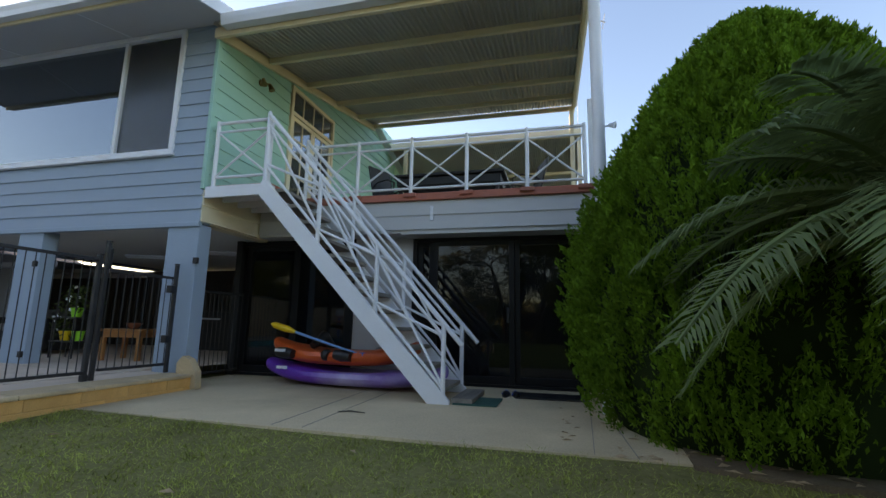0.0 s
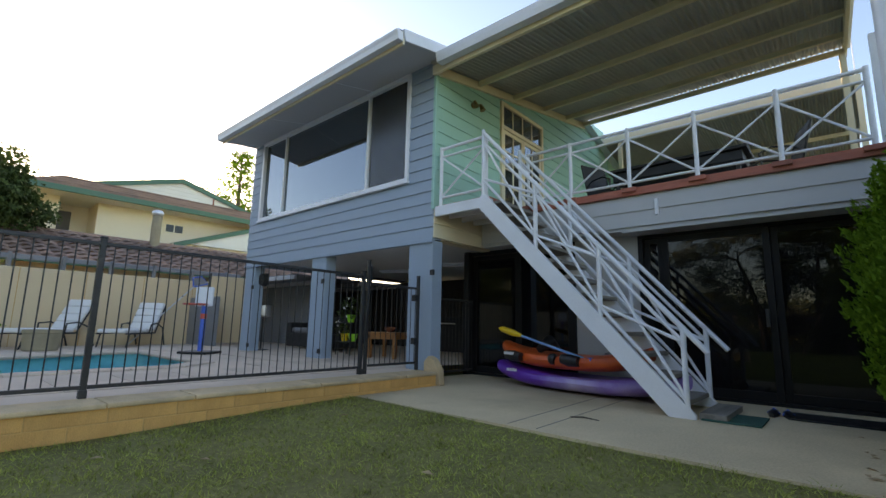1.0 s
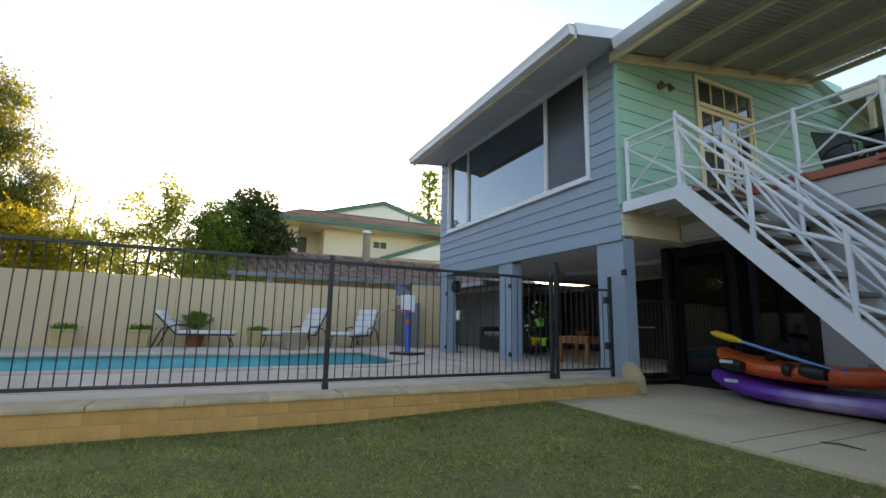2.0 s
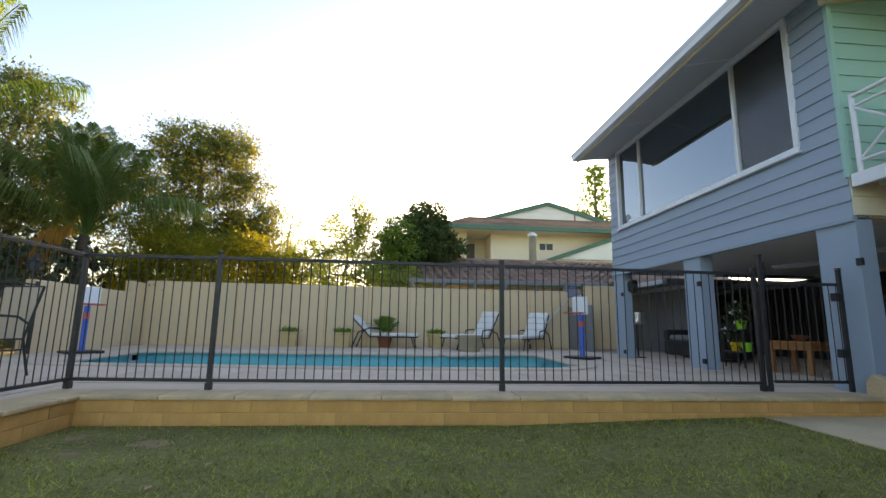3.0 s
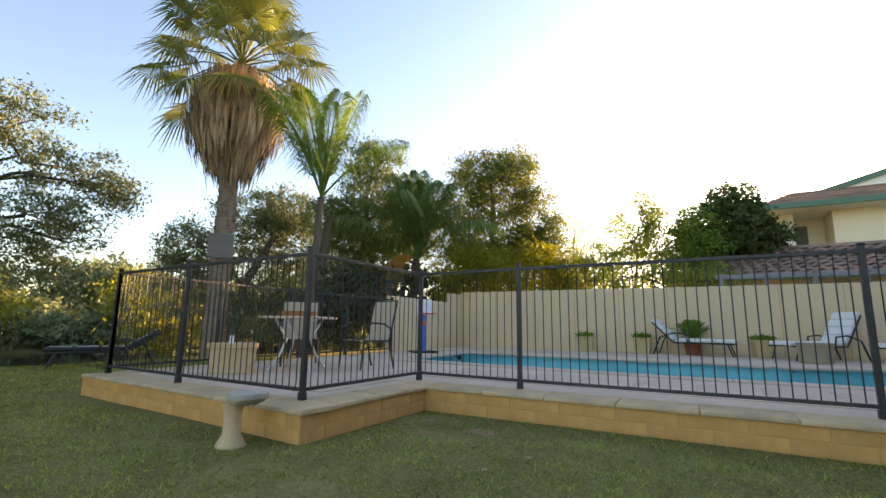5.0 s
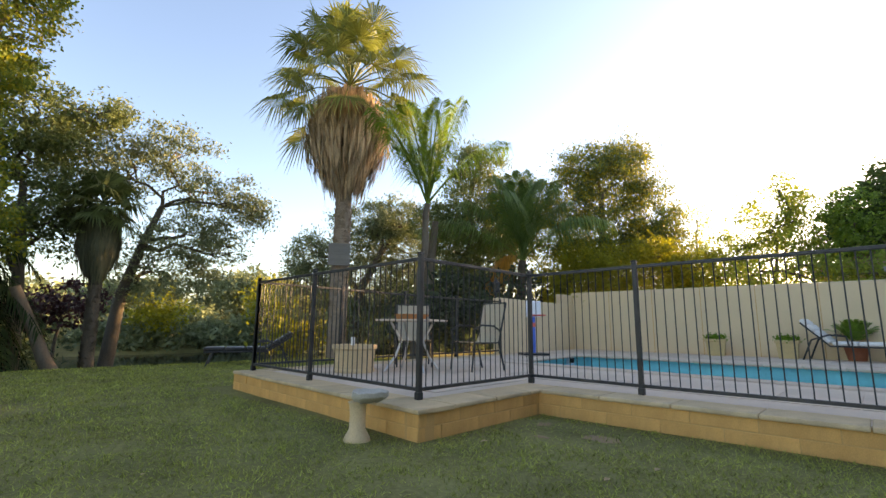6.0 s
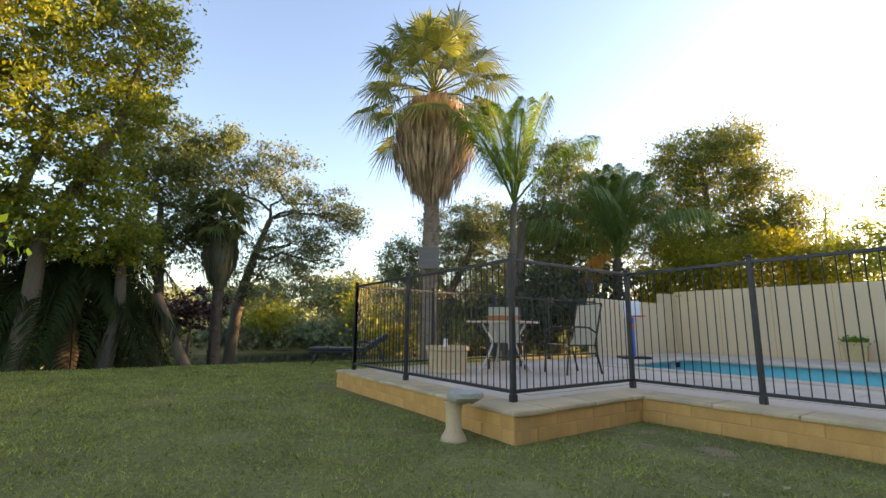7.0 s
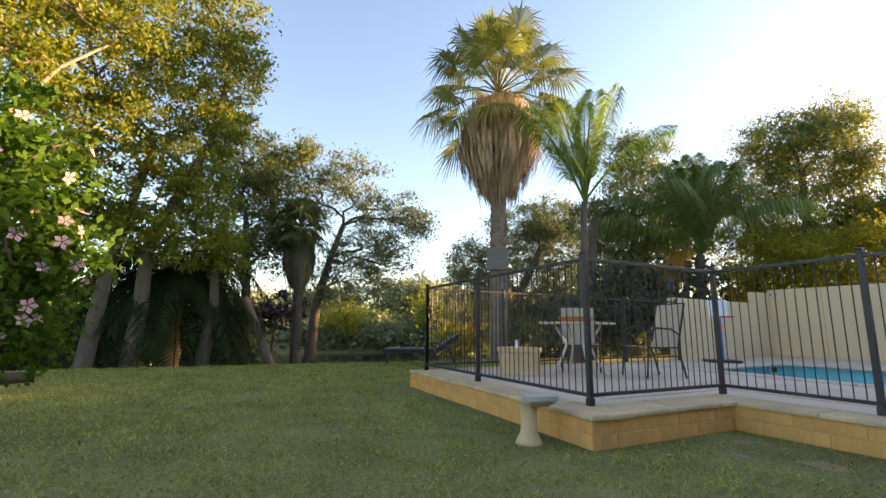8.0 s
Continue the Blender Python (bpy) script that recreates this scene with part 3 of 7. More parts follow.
part("window_sill", Shape().box(wx0 - 0.06, WY - 0.06, wz0 - 0.06, wx1 + 0.06, WY + 0.01, wz0 - 0.025), WHITE, win, "white sill", 0.006)

# eaves, gutter and roof of the upper storey
GY, GZ = 3.86, 4.76          # gutter's front line and its underside
EX0, EX1 = -9.84, -4.22      # ends of the eave
PITCH = (TOP - 0.01 - GZ) / (WY - GY)
roof = thing("roof_main", "pale metal roof with white raked eaves over the upper storey", "roof", kind="structure")
sf = Shape()
rows = []
for z in (0.0, 0.025):
    rows.append([(EX0, GY + 0.13, GZ + 0.13 * PITCH + z), (EX1, GY + 0.13, GZ + 0.13 * PITCH + z), (EX1, WY + 0.03, TOP - 0.003 + z), (X0 - 0.06, WY + 0.03, TOP - 0.003 + z)])
sf.face_grid(rows, True, True)
part("soffit", sf, SOFFIT, roof, "raked white soffit lining")
for x in (-8.0, -5.9):
    part("soffit_joint", Shape().beam((x, GY + 0.14, GZ + 0.14 * PITCH - 0.002), (x, WY - 0.01, TOP - 0.012), 0.03, 0.006), WHITE, roof, "narrow joint strip")
part("fascia", Shape().box(EX0, GY + 0.095, GZ - 0.035, EX1, GY + 0.128, GZ + 0.16), CREAM, roof, "cream fascia board", 0.004)
prof = [(GY + 0.09, GZ), (GY + 0.0, GZ), (GY - 0.012, GZ + 0.07), (GY - 0.03, GZ + 0.115), (GY - 0.03, GZ + 0.14), (GY + 0.09, GZ + 0.135)]
part("gutter", Shape().prism(prof, "x", EX0 - 0.01, EX1 + 0.01), WHITE, roof, "white metal gutter", 0.004)
rs = Shape()
n = 160
RIDGE = 9.2
r0 = [(EX0 + (EX1 - EX0) * i / n, GY, GZ + 0.15 + 0.008 * math.sin(i * 1.57)) for i in range(n + 1)]
r1 = [(x + (X0 - 0.3 - EX0) * (1 - i / n), RIDGE, z + (RIDGE - GY) * PITCH) for i, (x, _, z) in enumerate(r0)]
r2 = [(x, 13.5, z - 1.2) for x, _, z in r1]
rs.face_grid([r0, r1, r2])
part("roof_sheet", rs, WHITE, roof, "pale corrugated roof sheet")
part("barge_board", Shape().beam((EX1 + 0.02, GY + 0.10, GZ + 0.07 + 0.1 * PITCH), (EX1 + 0.02, RIDGE, GZ + 0.07 + (RIDGE - GY) * PITCH), 0.03, 0.17), WHITE, roof, "white barge board", 0.004)
part("barge_board", Shape().beam((EX0 - 0.02, GY + 0.10, GZ + 0.07 + 0.1 * PITCH), (X0 - 0.32, RIDGE, GZ + 0.07 + (RIDGE - GY) * PITCH), 0.03, 0.17), WHITE, roof, "white barge board", 0.004)
part("gable_end", Shape().prism([(WY + 0.2, TOP), (13.0, TOP), (9.2, TOP + 1.15), (WY + 0.2, TOP + 0.06)], "x", MX - 0.2, MX - 0.1), MINT, roof, "mint gable infill")

# columns of the undercroft
def column(x0, x1, y0, y1, z0, label):
    c = thing("column", label, "column", ((x0 + x1) / 2, (y0 + y1) / 2, z0), kind="structure", group="columns under the house")
    w, d = (x1 - x0) / 2, (y1 - y0) / 2
    part("shaft", Shape().box(-w, -d, 0, w, d, FLOOR2 - 0.02 - z0), BLUE, c, "", 0.008)
    return c


column(-4.88, -4.40, WY, WY + 0.21, 0.16, "square blue-grey rendered column by the pool gate")
column(-7.46, -7.01, WY, WY + 0.22, DZ, "square blue-grey rendered column on the terrace")
column(-10.08, -9.66, WY, WY + 0.22, DZ, "square blue-grey rendered column at the house corner")
structure("beam_undercroft", Shape().box(X0, WY + 0.03, FLOOR2 - 0.0, MX - 0.05, WY + 0.19, FLOOR2 + 0.05), BLUE, "blue-grey beam", "beam")

# undercroft enclosure
uw = structure("wall_undercroft_back", Shape().box(-16.5, 9.6, 0.3, -4.86, 9.7, 2.17), DARKFENCE, "dark slatted fence behind the undercroft", "wall")
slat = Shape().box(-0.055, -0.012, 0, 0.055, 0.012, 1.62).mesh("slat", 0.003)
slat.materials.append(DARKFENCE)
for i in range(62):
    piece("slat", slat, uw, (-12.4 + 0.122 * i, 9.585, 0.34))
structure("wall_undercroft_side", Shape().box(-14.6, 7.4, DZ, -10.9, 7.46, 2.0), COLORBOND, "grey steel sheet screen", "wall")
structure("wall_laundry", Shape().box(-4.98, 6.6, 0.3, -4.87, 11.5, FLOOR2 + 0.06), ROOMSHADE, "inner wall coloured dark for dimness", "wall")

cover = thing("patio_cover", "low grey patio cover on pale beams beside the undercroft", "roof", (-13.2, 7.9, 2.05), kind="structure")
part("roof_sheet", Shape().box(-3.2, -1.75, 0.07, 3.0, 1.68, 0.09), COLORBOND, cover, "grey steel sheet")
for y in (-1.78, -0.6, 0.6, 1.6):
    part("beam", Shape().box(-3.2, y, -0.04, 3.0, y + 0.07, 0.068), SOFFIT, cover, "pale grey beam", 0.005)
for x in (-3.1, -0.1):
    part("post", Shape().box(x, -1.77, -1.72, x + 0.08, -1.69, -0.042), COLORBOND, cover, "grey post", 0.004)

# ---- ground-floor rooms under the balcony ----
SY = 6.34
gr = Shape()
gr.box(-2.92, SY - 0.02, 0.16, -2.02, SY + 0.16, 2.2)
gr.box(-4.87, SY - 0.015, 2.2, 2.4, SY + 0.16, 2.66)
front = structure("wall_ground", gr, GREYB, "pale grey boarded wall under the balcony", "wall")
gme = board_mesh(GREYB)
for z, h in ((2.24, 0.2), (2.44, 0.2)):
    piece("board", gme, front, (-1.9, 6.0 - 0.02, z), 0, (4.9, 1, h))
structure("fascia_balcony", Shape().box(-4.35, 5.99, 2.2, 0.55, 6.32, 2.64), GREYB, "pale grey fascia under the balcony edge", "fascia")
# wall and roof added to keep low sun from under the rear roof
structure("wall_east_rear", Shape().box(-4.62, 11.45, 0.2, -4.42, 20.0, 5.9), MINT, "mint wall added further back to block the low sun", "wall")
structure("roof_rear", Shape().box(-10.4, 11.7, 5.9, -4.3, 20.0, 6.0), WHITE, "pale roof added further back to block the low sun", "roof")
structure("trim_batten", Shape().box(-1.68, 5.945, 2.36, -1.64, 5.98, 2.56), WHITE, "short white batten on the fascia", "trim")
structure("trim_head", Shape().box(-2.1, 5.97, 2.175, 0.6, 6.3, 2.205), GREYB, "white head trim over the sliding door", "trim", 0.004)
structure("wall_room_back", Shape().box(-4.86, 9.5, 0.1, 2.4, 9.6, 2.3), ROOMSHADE, "back wall of the room coloured dark for dimness", "wall")
structure("wall_room_east", Shape().box(2.3, SY, 0.1, 2.4, 9.5, 2.3), ROOMSHADE, "end wall of the room coloured dark for dimness", "wall")
structure("floor_room", Shape().box(-4.85, SY + 0.02, 0.05, 2.3, 9.5, 0.17), ROOMSHADE, "room floor coloured dark for dimness", "floor")
structure("ceiling_room", Shape().box(-4.85, SY + 0.17, 2.22, 2.3, 9.5, 2.3), ROOMSHADE, "room ceiling coloured dark for dimness", "ceiling")


def slider(x0, x1, cuts, name, label):
    """A row of dark glazed sliding leaves in black frames."""
    d = thing(name, label, "door", kind="structure")
    f = Shape()
    f.box(x0, SY - 0.05, 2.13, x1, SY + 0.08, 2.2)
    f.box(x0, SY - 0.05, 0.16, x1, SY + 0.08, 0.20)
    f.box(x0, SY - 0.05, 0.2, x0 + 0.06, SY + 0.08, 2.13)
    f.box(x1 - 0.06, SY - 0.05, 0.2, x1, SY + 0.08, 2.13)
    part("door_frame", f, BLACKFRAME, d, "black aluminium frame", 0.004)
    xs = [x0 + 0.06, *cuts, x1 - 0.06]
    for i in range(len(xs) - 1):
        a, b = xs[i], xs[i + 1]
        y = SY - 0.02 if i % 2 else SY + 0.03
        leaf_f = Shape()
        for u, w in ((a, a + 0.07), (b - 0.07, b)):
            leaf_f.box(u, y - 0.02, 0.2, w, y + 0.02, 2.13)
        leaf_f.box(a + 0.07, y - 0.02, 2.06, b - 0.07, y + 0.02, 2.13)
        leaf_f.box(a + 0.07, y - 0.02, 0.2, b - 0.07, y + 0.02, 0.30)
        lf = part("leaf_frame", leaf_f, BLACKFRAME, d, "", 0.004)
        part("pane", Shape().box(a + 0.07, y - 0.004, 0.30, b - 0.07, y + 0.004, 2.06), GLASSD, lf, "dark tinted pane")
    return d


slider(-4.86, -2.92, [-3.9], "door_1", "dark glazed sliding door in a black frame, closed")
d2 = slider(-2.02, 1.9, [-1.72, -0.58, 0.6], "door_2", "wide dark sliding door with black frame and reflecting glass")
part("handle", Shape().box(-0.68, SY - 0.09, 1.0, -0.64, SY - 0.045, 1.2), BLACKP, d2, "black pull handle", 0.005)

# ---- balcony deck ----
DK = 2.70
balcony = structure("floor_balcony", Shape().box(-4.38, 6.02, 2.645, 0.5, 11.4, DK - 0.03), TREAD, "weathered grey timber balcony deck", "floor")
pl = Shape().box(-0.5, -0.069, -0.03, 0.5, 0.069, 0.0).mesh("plank", 0.004)
pl.materials.append(TREAD)
for k in range(37):
    piece("plank", pl, balcony, (-1.94, 6.0 + 0.145 * k, DK), 0, (4.86, 1, 1))
structure("trim_deck_edge", Shape().box(-3.42, 5.93, 2.645, 0.5, 5.975, DK + 0.045), REDWOOD, "faded red deck edge board", "trim", 0.006)
landing = thing("stair_landing", "small white steel landing with red timber floor", "landing", kind="structure")
part("edge_beam", Shape().box(-4.36, 4.83, 2.50, -3.46, 4.88, 2.645), WHITE, landing, "white steel channel", 0.004)
part("edge_beam", Shape().box(-3.50, 4.885, 2.50, -3.455, 5.0, 2.645), WHITE, landing, "white steel channel", 0.004)
for y in (5.15, 5.45, 5.75):
    part("joist", Shape().box(-4.36, y, 2.53, -3.5, y + 0.05, 2.625), WHITE, landing)
for k in range(8):
    part("plank", Shape().box(-4.37, 4.885 + 0.139 * k, 2.632, -3.46, 4.885 + 0.139 * k + 0.132, 2.668), REDWOOD, landing, "red painted plank", 0.003)

# patio roof over the balcony
RX0, RX1, RY0, RY1, RZ0, RZ1 = -4.40, 0.42, 4.72, 10.1, 4.86, 5.85


def roof_z(y):
    return RZ0 + (RZ1 - RZ0) * (y - RY0) / (RY1 - RY0)


proof = thing("patio_roof", "corrugated steel patio roof on cream beams over the balcony", "roof", kind="structure")
sh = Shape()
n = 6 * round((RX1 - RX0) / 0.076)
a = [(RX0 + (RX1 - RX0) * i / n, RY0 - 0.02, roof_z(RY0) + (0.0, 0.03, 0.042, 0.042, 0.03, 0.0)[i % 6]) for i in range(n + 1)]
sh.face_grid([a, [(x, RY1, roof_z(RY1) + z - roof_z(RY0)) for x, _, z in a]])
part("roof_sheet", sh, STEEL, proof, "grey corrugated steel sheet")
for k in range(6):
    y = (4.86, 5.86, 6.97, 8.10, 9.12, 10.02)[k]
    part("beam", Shape().beam((RX0 + 0.06, y, roof_z(y) - 0.07), (RX1 - 0.06, y, roof_z(y) - 0.07), 0.06, 0.095), CREAM, proof, "cream painted beam", 0.006)
part("ledger", Shape().beam((RX0 + 0.03, RY0 + 0.05, roof_z(RY0 + 0.05) - 0.09), (RX0 + 0.03, RY1, roof_z(RY1) - 0.09), 0.05, 0.14), CREAM, proof, "cream ledger on the wall", 0.005)
part("end_rafter", Shape().beam((RX1 - 0.03, RY0 + 0.05, roof_z(RY0 + 0.05) - 0.085), (RX1 - 0.03, RY1, roof_z(RY1) - 0.085), 0.05, 0.16), CREAM, proof, "cream end rafter", 0.005)
gp = [(RY0 + 0.02, -0.10), (RY0 - 0.10, -0.10), (RY0 - 0.12, -0.02), (RY0 - 0.13, 0.05), (RY0 + 0.02, 0.05)]
part("gutter", Shape().prism([(u, RZ0 + w) for u, w in gp], "x", RX0 + 0.2, RX1 + 0.06), WHITE, proof, "white metal gutter", 0.004)
part("front_beam", Shape().box(RX0, RY0 + 0.03, RZ0 - 0.16, RX1, RY0 + 0.08, RZ0 - 0.02), CREAM, proof, "cream front beam", 0.004)
part("flashing", Shape().beam((RX1 + 0.02, RY0 - 0.1, RZ0 + 0.03), (RX1 + 0.02, RY1, RZ1 + 0.03), 0.06, 0.1), WHITE, proof, "white roof edge flashing", 0.004)
part("pole", Shape().tube([(0.44, 4.85, 0.16), (0.44, 4.85, RZ0 - 0.03)], 0.062, 20), WHITE, proof, "tall round white pole", smooth=True)
part("post", Shape().box(0.42, 6.04, 2.2, 0.485, 6.11, 3.95), WHITE, proof, "white square post", 0.004)
part("post", Shape().box(0.30, 9.75, DK, 0.39, 9.84, roof_z(9.8) - 0.1), CREAM, proof, "cream rear post", 0.004)

flood = thing("flood_light", "small white flood light clamped to the tall pole", "flood light", (0.50, 4.85, 3.02))
part("bracket", Shape().tube([(0, 0, 0), (0.05, 0, 0.01)], 0.010, 8), WHITEP, flood, smooth=True)
part("lamp_head", Shape().tube([(0.045, 0.01, 0.015), (0.10, -0.02, 0.0)], [0.02, 0.036], 14), WHITEP, flood, "white lamp head", smooth=True)

# ---- stairs and white railings ----
def brace(s, a, b, r=0.016):
    return s.tube([a, b], r, 8)


stairs = thing("staircase", "white steel outdoor staircase with weathered timber treads", "stairs", (-1.2, 5.2, 0.16))
SO = Vector((1.2, -5.2, -0.16))


def loc(x, y, z):
    return Vector((x, y, z)) + SO


for y in (4.80, 5.72):
    st = Shape()
    prof = [(-1.10, 0.16), (-1.33, 0.16), (-3.56, 2.52), (-3.50, 2.65), (-3.40, 2.65), (-3.38, 2.60), (-1.10, 0.20)]
    st.prism([(x + 1.2, z - 0.16) for x, z in prof], "y", y - 5.2 - 0.025, y - 5.2 + 0.025)
    part("stringer", st, WHITE, stairs, "white painted steel stringer", 0.004)
NT = 12
for k in range(NT):
    f = (k + 0.35) / NT
    x, z = -1.24 - 2.22 * f, 0.16 + 2.46 * f + 0.03
    part("tread", Shape().box(x - 0.14 + 1.2, -0.37, z - 0.16, x + 0.13 + 1.2, 0.49, z - 0.16 + 0.045), TREAD, stairs, "weathered grey timber tread", 0.006)
part("bottom_step", Shape().box(0.11, -0.36, 0.002, 0.33, 0.42, 0.06), TREAD, stairs, "dark timber bottom step", 0.008)
posts = [(-1.17, 0.22, 0.99), (-1.945, 1.04, 1.85), (-2.70, 1.84, 2.69), (-3.47, 2.64, 3.54)]
for y in (4.80, 5.72):
    for x, a, b in posts:
        part("post", Shape().tube([loc(x, y, a), loc(x, y, b)], 0.026, 12), WHITE, stairs, "white steel post", smooth=True)
        if x == -3.47:
            part("post_cap", Shape().lathe([(0.026, 0), (0.026, 0.01), (0.012, 0.03), (0.002, 0.034)], 10, tuple(loc(x, y, 0))[:2]).mesh("post_cap"), WHITE, stairs).location.z = b - 0.16
    sl = (3.54 - 0.99) / (3.47 - 1.17)
    for dz, r, ext in ((0.0, 0.026, 0.2), (-0.13, 0.018, 0.0), (-0.66, 0.018, 0.0)):
        part("handrail" if ext else "rail", Shape().tube([loc(-3.47, y, 3.52 + dz), loc(-1.17 + ext, y, 0.97 - sl * ext + dz)], r, 10), WHITE, stairs, "white tubular rail", smooth=True)
    for (x0, a0, b0), (x1, a1, b1) in zip(posts, posts[1:]):
        s = Shape()
        brace(s, loc(x0, y, b0 - 0.66), loc(x1, y, b1 - 0.15))
        part("cross_brace", s, WHITE, stairs, smooth=True)
        s = Shape()
        brace(s, loc(x0, y, b0 - 0.15), loc(x1, y, b1 - 0.66))
        part("cross_brace", s, WHITE, stairs, smooth=True)


def railing(name, pts, z0, z1, label, feet=True):
    r = thing(name, label, "railing", (pts[0][0], pts[0][1], z0), group="balcony railings")
    o = Vector((pts[0][0], pts[0][1], z0))
    h = z1 - z0
    for x, y in pts:
        c = Vector((x, y, z0)) - o
        part("post", Shape().tube([c, c + Vector((0, 0, h))], 0.026, 12), WHITE, r, "white steel post", smooth=True)
        if feet:
            part("foot_block", Shape().box(c.x - 0.09, c.y - 0.06, -0.01, c.x + 0.09, c.y - 0.02, 0.045), REDWOOD, r, "red timber fixing block", 0.006)
    for a, b in zip(pts, pts[1:]):
        p, q = Vector((*a, z0)) - o, Vector((*b, z0)) - o
        u = Vector((0, 0, 1))
        for hh, rr in ((h - 0.03, 0.022), (h - 0.15, 0.016), (0.12, 0.018)):
            part("rail", Shape().tube([p + u * hh, q + u * hh], rr, 10), WHITE, r, smooth=True)
        for s, e in ((0.12, h - 0.15), (h - 0.15, 0.12)):
            part("cross_brace", Shape().tube([p + u * s, q + u * e], 0.014, 8), WHITE, r, smooth=True)
    return r


railing("balcony_railing", [(-3.47, 5.95), (-2.78, 5.95), (-1.97, 5.95), (-1.18, 5.95), (-0.37, 5.95), (0.36, 5.95)], DK, 3.57, "white crossed steel railing along the balcony edge")
railing("landing_railing", [(-4.27, 4.86), (-3.47, 4.86)], 2.645, 3.53, "short white crossed railing on the stair landing", False)

# ---- pool fence ----
FB = DZ + 0.001
bar_me = Shape().tube([(0, 0, 0), (0, 0, 1)], 0.0052, 6).mesh("bar", smooth=True)
bar_me.materials.append(BLACKMETAL)
post_me = Shape().box(-0.022, -0.022, 0, 0.022, 0.022, 1.27).box(-0.026, -0.026, 1.272, 0.026, 0.026, 1.287).mesh("post", 0.005)
post_me.materials.append(BLACKMETAL)
foot_me = Shape().box(-0.028, -0.028, 0, 0.028, 0.028, 0.065).mesh("post_foot", 0.006)
foot_me.materials.append(BLACKMETAL)


def fence(name, pts, label, group="pool fence runs"):
    f = thing(name, label, "fence", (pts[0][0], pts[0][1], FB), group=group)
    o = Vector(pts[0])
    for p in pts:
        c = Vector(p) - o
        piece("post", post_me, f, (c.x, c.y, 0))
        piece("post_foot", foot_me, f, (c.x, c.y, 0))
    for a, b in zip(pts, pts[1:]):
        p, q = Vector(a) - o, Vector(b) - o
        for z in (0.085, 1.225):
            part("rail", Shape().beam((*p, z), (*q, z), 0.035, 0.03), BLACKMETAL, f, "", 0.004)
        n = max(2, round((q - p).length / 0.086))
        for k in range(1, n):
            c = p.lerp(q, k / n)
            piece("bar", bar_me, f, (c.x, c.y, 0.085), 0, (1, 1, 1.14))
    return f


fence("pool_fence", [(-4.62, 3.80), (-4.56, 1.02), (-4.55, -1.73), (-4.60, -2.98), (-2.82, -2.98), (-2.88, -4.85), (-2.94, -6.42)], "black tubular steel pool fence along the terrace edge")
fence("pool_fence", [(-2.94, -6.42), (-4.4, -6.50), (-5.9, -6.60), (-7.4, -6.62), (-8.9, -6.55)], "black tubular steel pool fence behind the outdoor table")
gate = thing("pool_gate", "black tubular steel pool gate with latch posts, closed", "gate", (-4.62, 3.90, FB))
piece("gate_post", post_me, gate, (0, -0.02, 0), 0, (0.9, 0.9, 1.12))
piece("gate_post", post_me, gate, (0.02, 0.88, 0), 0, (0.9, 0.9, 1.02))
for z in (0.1, 1.13):
    part("gate_rail", Shape().beam((0, 0.03, z), (0.02, 0.84, z), 0.035, 0.03), BLACKMETAL, gate, "", 0.004)
for k in range(10):
    piece("bar", bar_me, gate, (0.002 * k, 0.04 + 0.088 * k, 0.1), 0, (1, 1, 1.03))
part("latch", Shape().box(-0.024, -0.03, 1.14, 0.03, 0.02, 1.36), BLACKP, gate, "black safety latch", 0.01)
for z in (0.35, 0.95):
    part("hinge", Shape().box(-0.03, 0.80, z, 0.05, 0.88, z + 0.09), BLACKP, gate, "black hinge", 0.008)
g2 = thing("side_gate", "black tubular gate between the column and the glass door", "gate", (-4.78, 5.07, 0.16))
for z in (0.08, 1.2):
    part("gate_rail", Shape().beam((0, 0, z), (0, 1.22, z), 0.035, 0.03), BLACKMETAL, g2, "", 0.004)
for k in range(15):
    piece("bar", bar_me, g2, (0, 0.02 + 0.085 * k, 0.08), 0, (1, 1, 1.13))
part("cross_bar", Shape().beam((0, 0.25, 0.82), (0, 0.75, 0.82), 0.03, 0.02), ALU, g2, "bare metal bar")
structure("post_corner", Shape().box(-4.9, 6.2, 0.16, -4.8, 6.33, 2.2), BLACKFRAME, "black corner post of the glazing", "post")
wedge = Shape().prism([(-4.42, 0.165), (-4.12, 0.165), (-4.14, 0.36), (-4.24, 0.50), (-4.34, 0.54), (-4.42, 0.46)], "y", 4.74, 4.845)
tagged(part("stone_offcut", wedge, CAP, None, "", 0.012), "pale sandstone offcut leaning against the column", "stone block")

# ---- french door and lamp on the mint wall ----
fd = thing("door_3", "cream glazed french doors with a transom light, closed", "door", kind="structure")
fy0, fy1 = 6.58, 8.10
frm = Shape()
for y in (fy0, fy1 - 0.07):
    frm.box(MX - 0.06, y, DK, MX + 0.03, y + 0.07, 5.02)
for z in (4.95, 4.50):
    frm.box(MX - 0.06, fy0 + 0.07, z, MX + 0.028, fy1 - 0.07, z + 0.07)
part("door_frame", frm, CREAM, fd, "cream timber frame", 0.005)
mid = (fy0 + fy1) / 2
